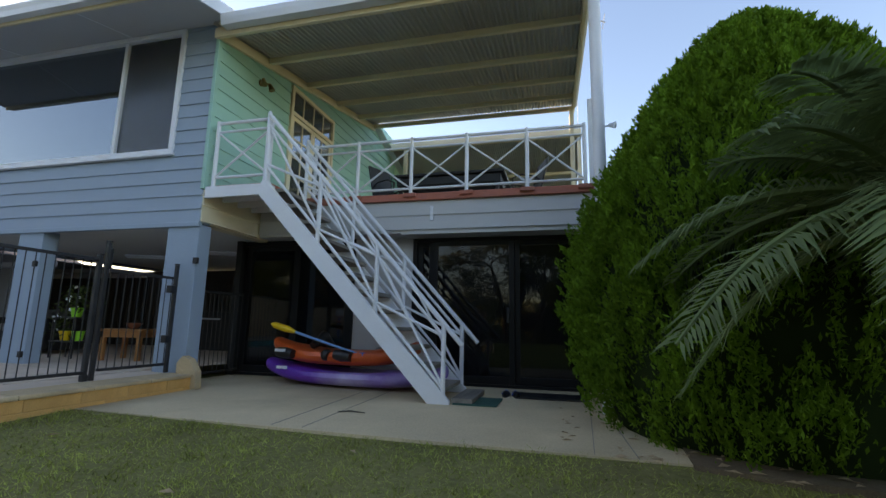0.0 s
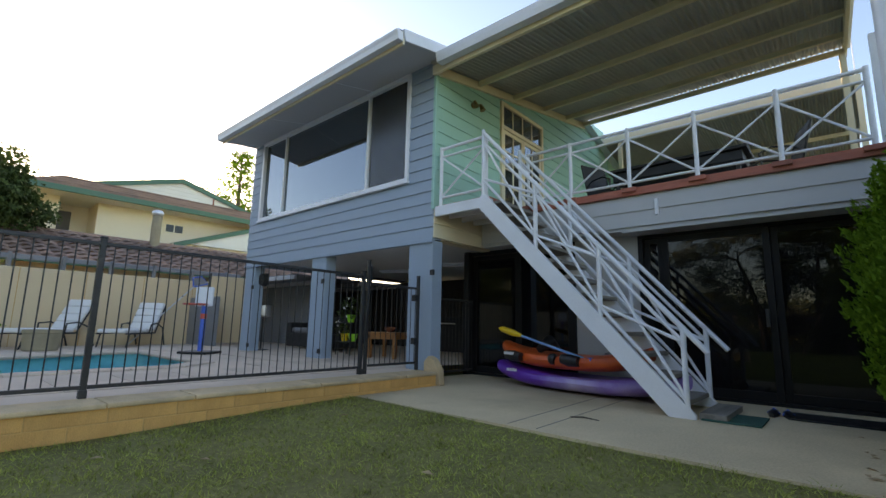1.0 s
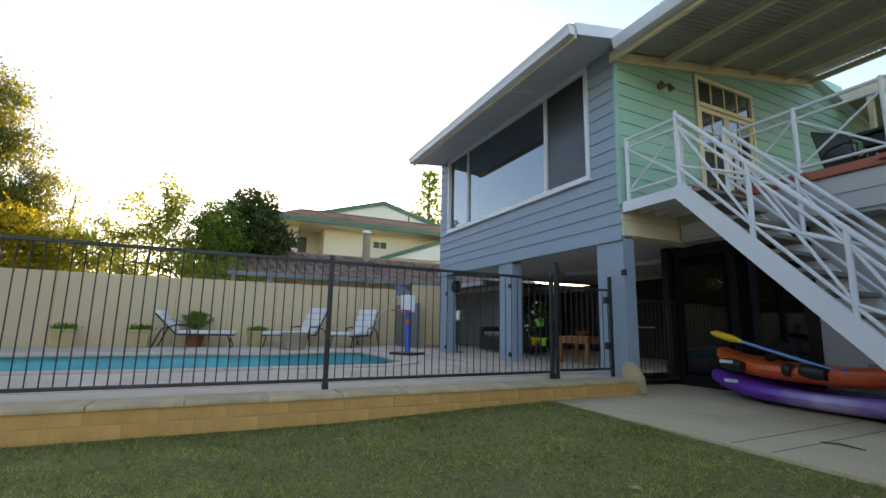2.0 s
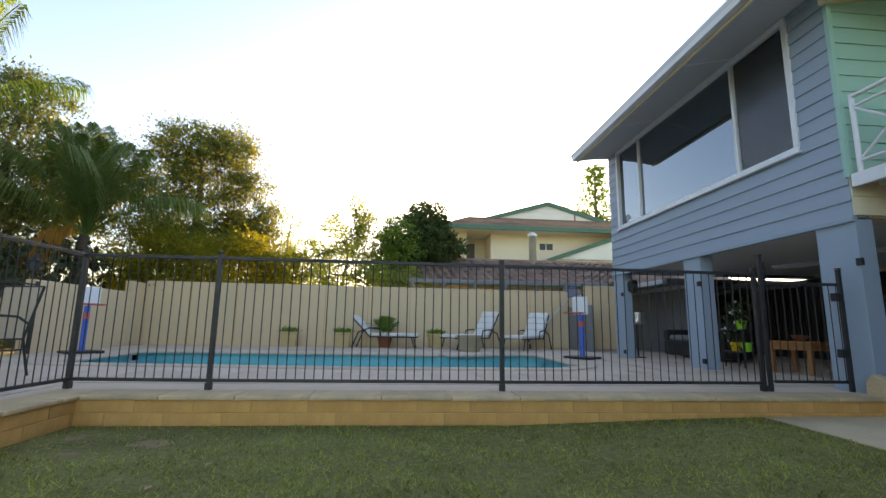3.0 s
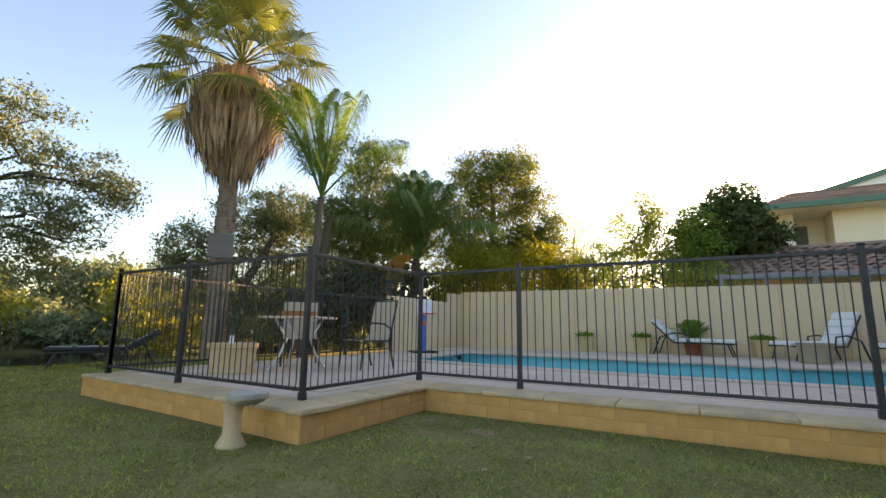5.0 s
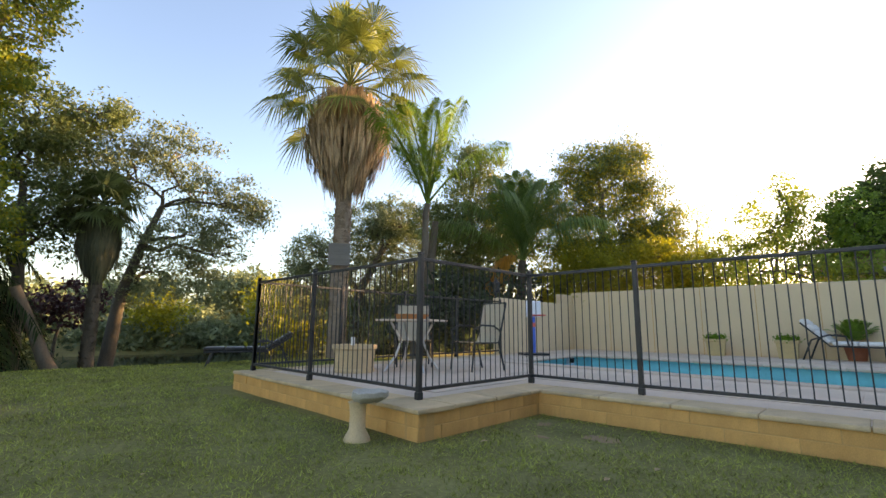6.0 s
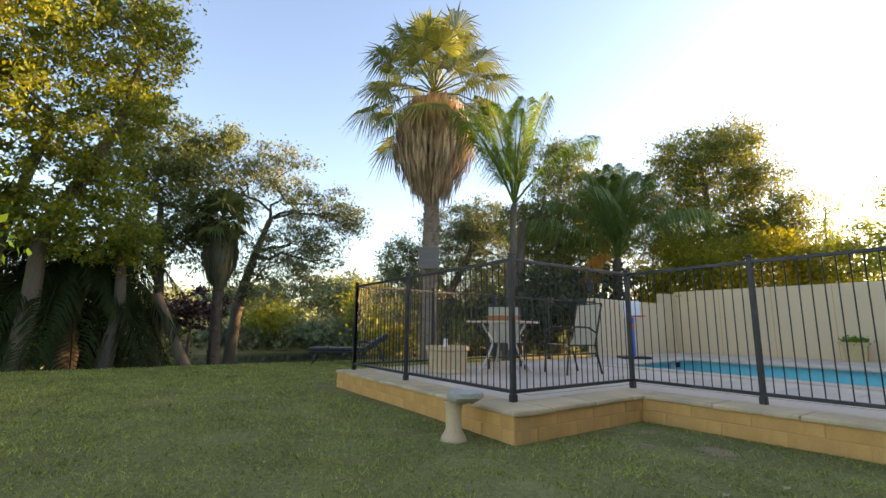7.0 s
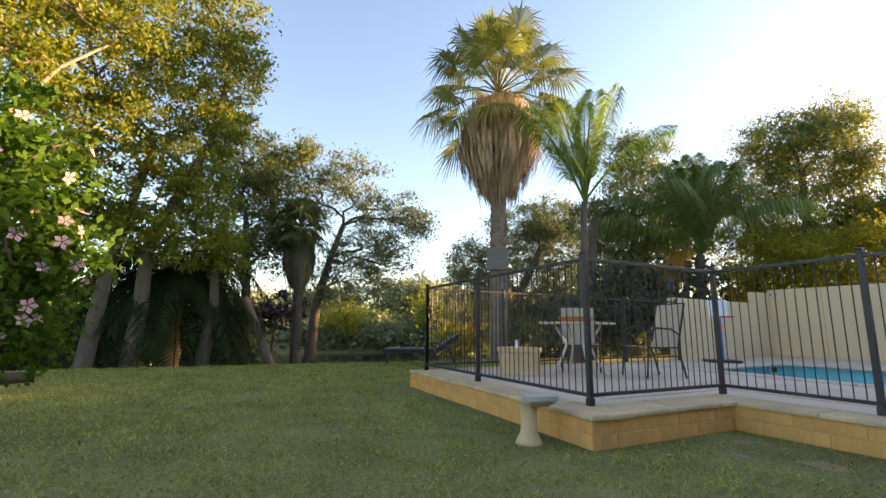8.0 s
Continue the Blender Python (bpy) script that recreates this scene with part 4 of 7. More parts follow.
for a, b in ((fy0 + 0.07, mid), (mid, fy1 - 0.07)):
    lf = Shape()
    for y in (a + 0.004, b - 0.064):
        lf.box(MX - 0.03, y, DK + 0.02, MX + 0.01, y + 0.06, 4.49)
    for z in (DK + 0.02, 4.42):
        lf.box(MX - 0.03, a + 0.064, z, MX + 0.008, b - 0.064, z + 0.07)
    l = part("door_leaf", lf, CREAM, fd, "cream glazed leaf", 0.004)
    for k in range(1, 5):
        z = DK + 0.09 + k * (4.42 - DK - 0.09) / 5
        part("glazing_bar", Shape().box(MX - 0.02, a + 0.064, z - 0.012, MX + 0.004, b - 0.064, z + 0.012), CREAM, l)
    m = (a + b) / 2
    part("glazing_bar", Shape().box(MX - 0.021, m - 0.012, DK + 0.09, MX + 0.005, m + 0.012, 4.42), CREAM, l)
    part("pane", Shape().box(MX - 0.016, a + 0.06, DK + 0.08, MX - 0.010, b - 0.06, 4.43), GLASSC, l, "clear glass")
for k in range(1, 4):
    y = fy0 + 0.07 + k * (fy1 - fy0 - 0.14) / 4
    part("glazing_bar", Shape().box(MX - 0.02, y - 0.012, 4.57, MX + 0.004, y + 0.012, 4.95), CREAM, fd)
part("pane", Shape().box(MX - 0.016, fy0 + 0.06, 4.56, MX - 0.010, fy1 - 0.06, 4.96), GLASSC, fd, "clear transom glass")
lamp = thing("wall_lamp", "aged brass twin wall lamp on the mint wall", "wall lamp", (MX + 0.015, 5.74, 4.58))
part("back_plate", Shape().tube([(0, 0, 0), (0.02, 0, 0)], 0.05, 14), BRASS, lamp, smooth=True)
for s in (-1, 1):
    part("arm", Shape().tube([(0.02, 0, 0), (0.08, 0.03 * s, 0.0), (0.1, 0.08 * s, 0.02)], 0.008, 6), BRASS, lamp, smooth=True)
    part("lamp_head", Shape().tube([(0.1, 0.08 * s, 0.01), (0.13, 0.09 * s, -0.06), (0.14, 0.095 * s, -0.09)], [0.025, 0.04, 0.05], 12), BRASS, lamp, "brass lamp head", smooth=True)

# ---- balcony furniture and the roof behind it ----
tb = thing("outdoor_table", "long black outdoor dining table on the balcony", "table", (-1.75, 7.6, DK))
part("tabletop", Shape().box(-0.95, -0.5, 0.70, 0.95, 0.5, 0.745), BLACKP, tb, "black tabletop", 0.008)
part("apron", Shape().box(-0.88, -0.44, 0.56, 0.88, 0.44, 0.698), BLACKP, tb, "", 0.005)
for x in (-0.85, 0.79):
    for y in (-0.42, 0.36):
        part("leg", Shape().box(x, y, 0, x + 0.06, y + 0.06, 0.56), BLACKP, tb, "", 0.004)


def sling_chair(at, turn, label, sling, group):
    c = thing("sling_chair", label, "chair", at, turn, group)
    for s in (-0.27, 0.27):
        part("side_frame", Shape().tube([(s, -0.26, 0.0), (s, -0.22, 0.40), (s, 0.22, 0.40), (s, 0.36, 0.98)], 0.014, 8), BLACKMETAL, c, smooth=True)
        part("rear_leg", Shape().tube([(s, 0.22, 0.40), (s, 0.32, 0.0)], 0.014, 8), BLACKMETAL, c, smooth=True)
        part("armrest", Shape().tube([(s, -0.22, 0.40), (s * 1.05, -0.24, 0.58), (s * 1.08, -0.1, 0.65), (s * 1.05, 0.12, 0.64), (s, 0.26, 0.56)], 0.014, 8), BLACKMETAL, c, smooth=True)
    part("top_rail", Shape().tube([(-0.27, 0.36, 0.98), (0.27, 0.36, 0.98)], 0.014, 8), BLACKMETAL, c, smooth=True)
    seat = [[(x, y, z) for x in (-0.26, 0, 0.26)] for y, z in ((-0.23, 0.41), (-0.1, 0.395), (0.1, 0.39), (0.2, 0.40), (0.26, 0.50), (0.30, 0.72), (0.355, 0.97))]
    back = [[(x, y - 0.006, z + 0.006) for x, y, z in r] for r in seat]
    part("sling", Shape().face_grid(seat + back[::-1], False), sling, c, "woven sling", smooth=True)
    return c


ch = sling_chair((-2.75, 7.35, DK), 70, "black sling chair at the balcony table", BLACKP, "balcony chairs")
copy_thing(ch, pose(-0.55, 7.5, DK, 0, 0, -70))
copy_thing(ch, pose(-1.3, 8.45, DK, 0, 0, -5))
copy_thing(ch, pose(-2.2, 8.45, DK, 0, 0, 8))
br = thing("rear_roof", "corrugated steel roof on cream beams beyond the balcony", "roof", kind="structure")
s = Shape()
n = 4 * 90
a = [(-4.4 + 5.0 * i / n, 11.0, 5.72 + 0.02 * math.sin(i * math.pi / 2)) for i in range(n + 1)]
s.face_grid([a, [(x, 19.0, z - 1.1) for x, _, z in a]])
part("roof_sheet", s, STEEL, br, "grey corrugated sheet", smooth=True)
for k in range(4):
    y = 11.02 + 2.1 * k
    z = 5.72 - 0.136 * (y - 11.0)
    part("beam", Shape().beam((-4.3, y, z - 0.11), (0.6, y, z - 0.11), 0.07, 0.19 if k == 0 else 0.09), CREAM, br, "cream beam", 0.005)
for x in (-3.9, 0.5):
    part("post", Shape().box(x, 11.0, 2.6, x + 0.09, 11.09, 5.5), CREAM, br, "", 0.005)
part("deck", Shape().box(-4.38, 11.45, 2.5, 0.6, 16.5, 2.66), TREAD, br, "grey timber deck")
part("mint_panel", Shape().box(-4.39, 11.5, 2.66, -2.7, 11.6, 5.0), MINT, br, "mint wall panel")
# assumed wall, added so sun stays off the deck and sheet here
part("side_wall", Shape().box(-4.5, 11.62, 2.5, -4.4, 19.0, 5.9), MINT, br, "plain mint wall added to block the sun")
part("rear_door", Shape().box(-3.45, 11.47, 2.7, -2.85, 11.5, 4.7), CREAM, br, "cream door")
part("rear_door_glass", Shape().box(-3.37, 11.455, 2.85, -2.93, 11.468, 4.6), GLASSC, br, "door glass")

# ---- kayaks and paddle ----
def kayak(name, at, turn, length, rocker, material, label, sit):
    k = thing(name, label, "kayak", at, turn, "kayaks by the door")
    rows, N = [], 28
    for i in range(N + 1):
        u = i / N
        e = max(0.02, math.sin(math.pi * (0.04 + 0.92 * u)) ** 0.55)
        w, h = 0.36 * e, 0.24 * (0.45 + 0.55 * e)
        z0 = rocker * (2 * u - 1) ** 4 + 0.02 * (2 * u - 1) ** 2
        x = (u - 0.5) * length
        ring = []
        for j in range(16):
            t = 2 * math.pi * j / 16
            c, sn = math.cos(t), math.sin(t)
            yy = w * math.copysign(abs(c) ** 0.75, c)
            zz = z0 + h * (0.5 + 0.5 * math.copysign(abs(sn) ** 0.8, sn))
            if sn > 0.3 and sit and 0.22 < u < 0.8:
                zz -= 0.09 * math.sin(math.pi * (u - 0.22) / 0.58) * (1 - abs(c))
            ring.append((x, yy, zz))
        rows.append(ring)
    part("hull", Shape().face_grid(rows, True, True), material, k, "moulded plastic hull", smooth=True)
    return k


kb = kayak("kayak", (-2.60, 5.70, 0.175), -6, 2.55, 0.13, PURPLE, "purple and white sit-on kayak lying on the slab", True)
ka = kayak("kayak", (-2.76, 5.76, 0.42), -8, 2.15, 0.16, ORANGE, "orange sit-on kayak stacked on the purple one", True)
for x, w in ((-0.80, 0.26), (-0.06, 0.07), (0.10, 0.24)):
    part("side_patch", Shape().tube([(x, -0.325, 0.15), (x + w * 0.5, -0.345, 0.14), (x + w, -0.345, 0.13)], [0.06, 0.075, 0.06], 10), BLACKP, ka, "scuffed black side patch", smooth=True)
part("seat_back", Shape().tube([(-0.35, -0.2, 0.24), (-0.32, 0.0, 0.34), (-0.35, 0.2, 0.24)], [0.05, 0.09, 0.05], 10), BLACKP, ka, "black seat back", smooth=True)
part("hatch", Shape().lathe([(0.10, 0.0), (0.12, 0.0), (0.12, 0.02), (0.09, 0.03), (0.0, 0.03)], 18, (0.62, 0)).mesh("hatch"), COLORBOND, ka, "grey round hatch").location.z = 0.215
for o, x0, y0, z0 in ((ka, -0.76, -0.418, 0.16), (kb, -0.92, -0.318, 0.19)):
    for i in range(4):
        part("mark_bar", Shape().box(x0 + 0.04 * i, y0 - 0.02, z0, x0 + 0.04 * i + 0.022, y0 + 0.02, z0 + 0.035), WHITEP, o, "pale worn marking")
pd = thing("paddle", "kayak paddle with yellow and blue blades", "paddle", (-2.90, 5.46, 0.71), -3)
part("shaft", Shape().tube([(-0.42, 0, 0.12), (0.5, 0, -0.13)], 0.017, 10), SHAFT, pd, "pale blue shaft", smooth=True)
part("blade", Shape().tube([(-0.80, 0, 0.22), (-0.74, 0, 0.205), (-0.55, 0, 0.155), (-0.42, 0, 0.12)], [0.01, 0.042, 0.045, 0.018], 10), YELLOWP, pd, "yellow blade", smooth=True)
part("blade", Shape().tube([(0.48, 0, -0.125), (0.56, 0, -0.145), (0.76, 0.02, -0.17), (0.82, 0.02, -0.18)], [0.018, 0.045, 0.042, 0.01], 10), BLUEP, pd, "blue blade", smooth=True)
tagged(part("door_mat", Shape().box(-1.07, 4.80, 0.162, -0.62, 5.32, 0.176), MATG, None, "", 0.003), "dark green door mat on the slab", "mat")
tagged(part("door_mat", Shape().box(-0.5, 5.45, 0.162, 0.3, 5.9, 0.176), BLACKP, None, "", 0.003), "black rubber mat at the sliding door", "mat")
for i, (x, y) in enumerate(((-0.62, 5.62), (-0.50, 5.60))):
    sh = thing("sandal", "dark blue rubber sandal on the slab", "sandal", (x, y, 0.162), 15 * i, "sandals")
    part("sole", Shape().tube([(0, -0.13, 0.012), (0, -0.06, 0.014), (0, 0.05, 0.014), (0, 0.13, 0.012)], [0.02, 0.04, 0.045, 0.02], 10), BLACKP, sh, smooth=True)
    part("strap", Shape().tube([(-0.045, 0.0, 0.02), (0, 0.05, 0.06), (0.045, 0.0, 0.02)], 0.01, 6), BLUEP, sh, smooth=True)
tagged(part("twig", Shape().tube([(-1.95, 4.05, 0.167), (-1.85, 4.1, 0.172), (-1.7, 4.08, 0.168)], [0.006, 0.008, 0.004], 5), BARK, None), "dry twig on the slab", "twig")

# ---- undercroft things ----
for x, y in ((-6.0, 7.4), (-7.9, 7.6)):
    fl = thing("ceiling_light", "white fluorescent batten on the undercroft ceiling", "ceiling light", (x, y, FLOOR2 + 0.02), 20, "undercroft lights")
    part("housing", Shape().box(-0.6, -0.05, 0.0, 0.6, 0.05, 0.045), WHITEP, fl, "", 0.008)
    part("tube", Shape().tube([(-0.57, 0, -0.02), (0.57, 0, -0.02)], 0.014, 10), WHITEP, fl, "unlit tube", smooth=True)
ct = thing("coffee_table", "small orange timber table with a straight apron", "table", (-6.5, 6.0, DZ), 12)
part("tabletop", Shape().box(-0.35, -0.3, 0.44, 0.35, 0.3, 0.475), PINE, ct, "", 0.006)
part("apron", Shape().box(-0.3, -0.25, 0.35, 0.3, 0.25, 0.438), PINE, ct, "", 0.004)
for x in (-0.31, 0.25):
    for y in (-0.26, 0.2):
        part("leg", Shape().box(x, y, 0, x + 0.06, y + 0.06, 0.35), PINE, ct, "", 0.005)
bw = thing("fruit_bowl", "small red bowl on the timber table", "bowl", (-6.5, 6.0, DZ + 0.476))
part("bowl", Shape().lathe([(0.04, 0.0), (0.10, 0.05), (0.12, 0.09), (0.10, 0.085), (0.05, 0.03), (0.0, 0.02)], 16), TERRA, bw, smooth=True)
sf = thing("wicker_sofa", "dark wicker outdoor sofa with grey cushions", "sofa", (-9.6, 6.6, DZ), 0)
part("base", Shape().box(-0.9, -0.4, 0.05, 0.9, 0.4, 0.38), WICKER, sf, "", 0.03)
part("backrest", Shape().box(-0.9, 0.3, 0.38, 0.9, 0.45, 0.78), WICKER, sf, "", 0.03)
for x in (-0.9, 0.72):
    part("armrest", Shape().box(x, -0.4, 0.38, x + 0.18, 0.3, 0.62), WICKER, sf, "", 0.03)
part("cushion", Shape().box(-0.7, -0.38, 0.382, 0.7, 0.28, 0.5), COLORBOND, sf, "grey cushion", 0.04)
tagged(part("cabinet_dark", Shape().box(-8.2, 8.6, DZ, -5.4, 9.2, 1.15), WICKER, None, "", 0.01), "dark low bar cabinet at the back of the undercroft", "cabinet")
ps = thing("plant_stand", "lime and yellow pots on a dark stand", "plant stand", (-7.55, 5.85, DZ))
for z in (0.25, 0.62):
    part("shelf", Shape().box(-0.25, -0.15, z, 0.25, 0.15, z + 0.02), BLACKMETAL, ps)
for x in (-0.24, 0.22):
    for y in (-0.14, 0.12):
        part("leg", Shape().box(x, y, 0, x + 0.02, y + 0.02, 0.64), BLACKMETAL, ps)
for x, z, mm, lb in ((0.05, 0.64, LIME, "lime green pot"), (-0.12, 0.27, YELLOWP, "yellow pot"), (0.14, 0.27, LIME, "lime green pot")):
    part("pot", Shape().lathe([(0.06, 0), (0.09, 0.14), (0.095, 0.15), (0.08, 0.14), (0.05, 0.1), (0, 0.1)], 14, (x, 0)).mesh("pot"), mm, ps, lb).location.z = z
rng = np.random.default_rng(15)
for x, z, n in ((0.05, 0.92, 240), (-0.2, 0.55, 140)):
    part("plant", cloud_mesh("plant", leaves(rng.normal(size=(n, 3)) * (0.13, 0.10, 0.12) + (x, 0, z), 0.035, rng, 0.5), 4, LEAF_ROUND), LEAF_ROUND, ps, "leafy green plant")["kind"] = "stuff"
    part("flower", cloud_mesh("flower", leaves(rng.normal(size=(11, 3)) * (0.10, 0.05, 0.07) + (x, -0.10, z + 0.03), 0.035, rng, 0.8), 4, WHITEP), WHITEP, ps, "small white flowers")["kind"] = "stuff"
spk = thing("wall_speaker", "round black speaker on the column", "speaker", (-9.55, 5.0, 1.86))
part("cone", Shape().tube([(0, -0.05, 0), (0, 0.05, 0)], [0.13, 0.15], 20), BLACKP, spk, smooth=True)
part("bracket", Shape().box(-0.13, 0.05, -0.02, 0.02, 0.09, 0.02), BLACKP, spk)
bq = thing("drum_stand", "small steel basin on a thin stand", "basin", (-9.85, 5.22, DZ))
part("pedestal", Shape().tube([(0, 0, 0), (0, 0, 0.72)], 0.02, 10), BLACKMETAL, bq, smooth=True)
part("foot", Shape().lathe([(0.16, 0), (0.16, 0.02), (0.0, 0.03)], 16), BLACKMETAL, bq)
part("basin", Shape().lathe([(0.10, 0.72), (0.17, 0.76), (0.18, 0.98), (0.165, 0.98), (0.15, 0.78), (0, 0.76)], 18), ALU, bq, "steel basin", smooth=True)
for x in (-4.57, -7.24, -9.87):
    for z in (1.65, 0.42):
        ho = tagged(part("outlet_box", Shape().box(x + 0.15, WY - 0.035, z, x + 0.22, WY - 0.001, z + 0.08), BLACKP, None, "", 0.006), "small black outlet box on the column", "outlet", "column outlets")

# ---- pool terrace things ----
def lounger(at, turn, back=0.62, pad=None):
    pad = pad or CUSHION
    c = thing("sun_lounger", "reclining sun lounger with white padded cushion", "sun lounger", at, turn, "sun loungers by the pool")
    for s in (-0.30, 0.30):
        part("side_rail", Shape().tube([(s, -1.0, 0.30), (s, 0.25, 0.30), (s, 0.25 + 0.6 * (1 - back * 0.45), 0.30 + 0.72 * back + 0.12)], 0.018, 8), BLACKMETAL, c, smooth=True)
        part("leg", Shape().tube([(s, -0.85, 0.30), (s, -0.95, 0.0)], 0.016, 8), BLACKMETAL, c, smooth=True)
        part("leg", Shape().tube([(s * 1.05, -0.05, 0.30), (s * 1.1, -0.02, 0.50), (s * 1.1, 0.25, 0.53), (s * 1.1, 0.55, 0.42), (s * 1.1, 0.72, 0.0)], 0.018, 8), BLACKMETAL, c, smooth=True)
    for k in range(3):
        part("seat_cushion", Shape().box(-0.29, -1.02 + 0.42 * k, 0.315, 0.29, -0.62 + 0.42 * k, 0.40), pad, c, "padded cushion", 0.03)
    dy, dz = 0.6 * (1 - back * 0.45), 0.72 * back + 0.12
    ln = math.hypot(dy, dz)
    tilt = pose(0, 0.26, 0.36, math.degrees(math.atan2(dz, dy)))
    for k in range(4):
        part("back_cushion", Shape().box(-0.29, k * ln / 4 + 0.004, -0.03, 0.29, (k + 1) * ln / 4 - 0.004, 0.06, tilt), pad, c, "padded cushion", 0.03)
    return c


l1 = lounger((-12.75, -0.52, DZ), 174, 0.5)
l2 = lounger((-12.7, 2.05, DZ), 36, 0.75)
copy_thing(l2, pose(-12.75, 3.6, DZ, 0, 0, 48))


def square_pot(at, label):
    c = thing("planter_pot", label, "planter", at, 8, "square pots along the wall")
    part("pot", Shape().face_grid([[(a * w, b * w, z) for a, b in ((-1, -1), (1, -1), (1, 1), (-1, 1))] for w, z in ((0.17, 0), (0.2, 0.33), (0.225, 0.34), (0.225, 0.40), (0.19, 0.40), (0.18, 0.34))], True, True), POT, c, "sandstone coloured pot", 0.006)
    rng = np.random.default_rng(5)
    part("plant", cloud_mesh("plant", leaves(rng.normal(size=(500, 3)) * (0.11, 0.11, 0.04) + (0, 0, 0.43), 0.03, rng), 4, LEAF_CONIFER), LEAF_CONIFER, c, "low green plant")["kind"] = "stuff"
    return c


p1 = square_pot((-12.75, -2.95, DZ), "square sandstone pot with a low green plant")
copy_thing(p1, pose(-12.8, -1.55, DZ, 0, 0, 3))
copy_thing(p1, pose(-12.9, 1.0, DZ, 0, 0, 12))
rp = thing("planter_tub", "round grey stone tub on the paving", "planter", (-11.5, 1.72, DZ))
part("tub", Shape().lathe([(0.25, 0), (0.27, 0.02), (0.29, 0.32), (0.305, 0.33), (0.305, 0.39), (0.27, 0.39), (0.26, 0.33), (0, 0.32)], 24), POTG, rp, smooth=True)
pt = thing("planter_tub", "large pale stone tub with a short white pipe", "planter", (-3.86, -5.35, DZ), 20)
part("tub", Shape().lathe([(0.26, 0), (0.28, 0.01), (0.28, 0.04), (0.265, 0.06), (0.285, 0.30), (0.31, 0.32), (0.31, 0.37), (0.27, 0.37), (0.26, 0.31), (0, 0.30)], 24), CAP, pt, smooth=True)
part("pipe", Shape().tube([(0.05, 0, 0.30), (0.05, 0, 0.47)], 0.028, 12), WHITEP, pt, "white pipe", smooth=True)


def hoop(at, turn, h, label):
    c = thing("basketball_stand", label, "basketball hoop", at, turn, "toy hoops by the pool")
    part("base", Shape().box(-0.3, -0.25, 0, 0.3, 0.25, 0.05), BLACKP, c, "black base", 0.02)
    part("pole", Shape().tube([(0, 0, 0.05), (0, 0, 0.95 * h)], 0.05, 14), BLUEP, c, "blue plastic pole", smooth=True)
    part("collar", Shape().tube([(0, 0, 0.66 * h), (0, 0, 0.76 * h)], 0.056, 14), REDP, c, "red collar", smooth=True)
    part("backboard", Shape().box(-0.18, -0.05, 0.9 * h, 0.18, 0.0, 0.9 * h + 0.37), WHITEP, c, "white backboard", 0.02)
    ring = [(0.2 * math.cos(a), -0.28 + 0.2 * math.sin(a), 0.93 * h) for a in (2 * math.pi * i / 20 for i in range(21))]
    part("rim", Shape().tube(ring, 0.014, 8), REDP, c, "red rim", smooth=True)
    return c


hoop((-9.35, 3.75, DZ), 35, 0.99, "toy basketball stand with blue pole and red rim")
hoop((-9.3, -5.9, DZ), 140, 0.97, "toy basketball stand with blue pole at the pool corner")
net = thing("pool_net", "blue pool net on a long aluminium pole", "pool net", (-13.0, 3.9, DZ))
part("pole", Shape().tube([(0.25, -0.45, 0.02), (-0.12, 1.0, 1.5)], 0.018, 8), ALU, net, smooth=True)
part("net_frame", Shape().tube([(-0.12, 1.0, 1.5), (-0.15, 0.98, 1.75), (-0.17, 1.2, 1.8), (-0.15, 1.4, 1.62), (-0.12, 1.0, 1.5)], 0.02, 6), BLUEP, net, "blue frame", smooth=True)
part("mesh_bag", Shape().face_grid([[(-0.15, 1.02, 1.53), (-0.15, 1.37, 1.62)], [(-0.19, 1.0, 1.73), (-0.2, 1.22, 1.79)]]), COLORBOND, net)
structure("wall_pump_screen", Shape().box(-13.45, 4.98, DZ, -11.75, 5.05, 1.55), COLORBOND, "grey screen beside the side gate", "wall")
sg = thing("side_gate", "pale colourbond side gate in a dark frame", "gate", (-12.35, 5.62, DZ), 75, kind="structure")
part("sheet", Shape().box(-0.55, -0.02, 0.06, 0.55, 0.02, 1.78), RENDERW, sg, "cream steel sheet")
for x in (-0.6, 0.55):
    part("gate_stile", Shape().box(x, -0.03, 0, x + 0.05, 0.03, 1.85), BLACKMETAL, sg)

# outdoor setting
ot = thing("outdoor_table", "square stone-topped table with curved metal legs", "table", (-4.62, -5.0, DZ), 25)
part("tabletop", Shape().box(-0.41, -0.41, 0.695, 0.41, 0.41, 0.725), PAVER, ot, "pale tiled top", 0.012)
for a in (45, 135, 225, 315):
    c, s = math.cos(radians(a)), math.sin(radians(a))
    part("leg", Shape().tube([(0.42 * c, 0.42 * s, 0.0), (0.26 * c, 0.26 * s, 0.2), (0.17 * c, 0.17 * s, 0.42), (0.34 * c, 0.34 * s, 0.69)], 0.018, 8), ALU, ot, "curved metal leg", smooth=True)
tagged(part("tray", Shape().face_grid([[(a * w - 4.6, b * w * 0.8 - 5.0, z) for a, b in ((-1, -1), (1, -1), (1, 1), (-1, 1))] for w, z in ((0.17, DZ + 0.728), (0.2, DZ + 0.80), (0.185, DZ + 0.80), (0.16, DZ + 0.742))], True, True), PINE, None), "shallow timber tray on the outdoor table", "tray")
c1 = sling_chair((-5.34, -4.40, DZ), 75, "cream sling chair with curved black arms", SLING, "chairs round the outdoor table")
copy_thing(c1, pose(-5.12, -5.5, DZ, 0, 0, 140))
lc = lounger((-4.75, -10.3, 0.08), 65, 0.3, BLACKP)
tagged(lc, "dark folding lounger on the lawn by the river", "sun lounger", "loungers on the lawn")

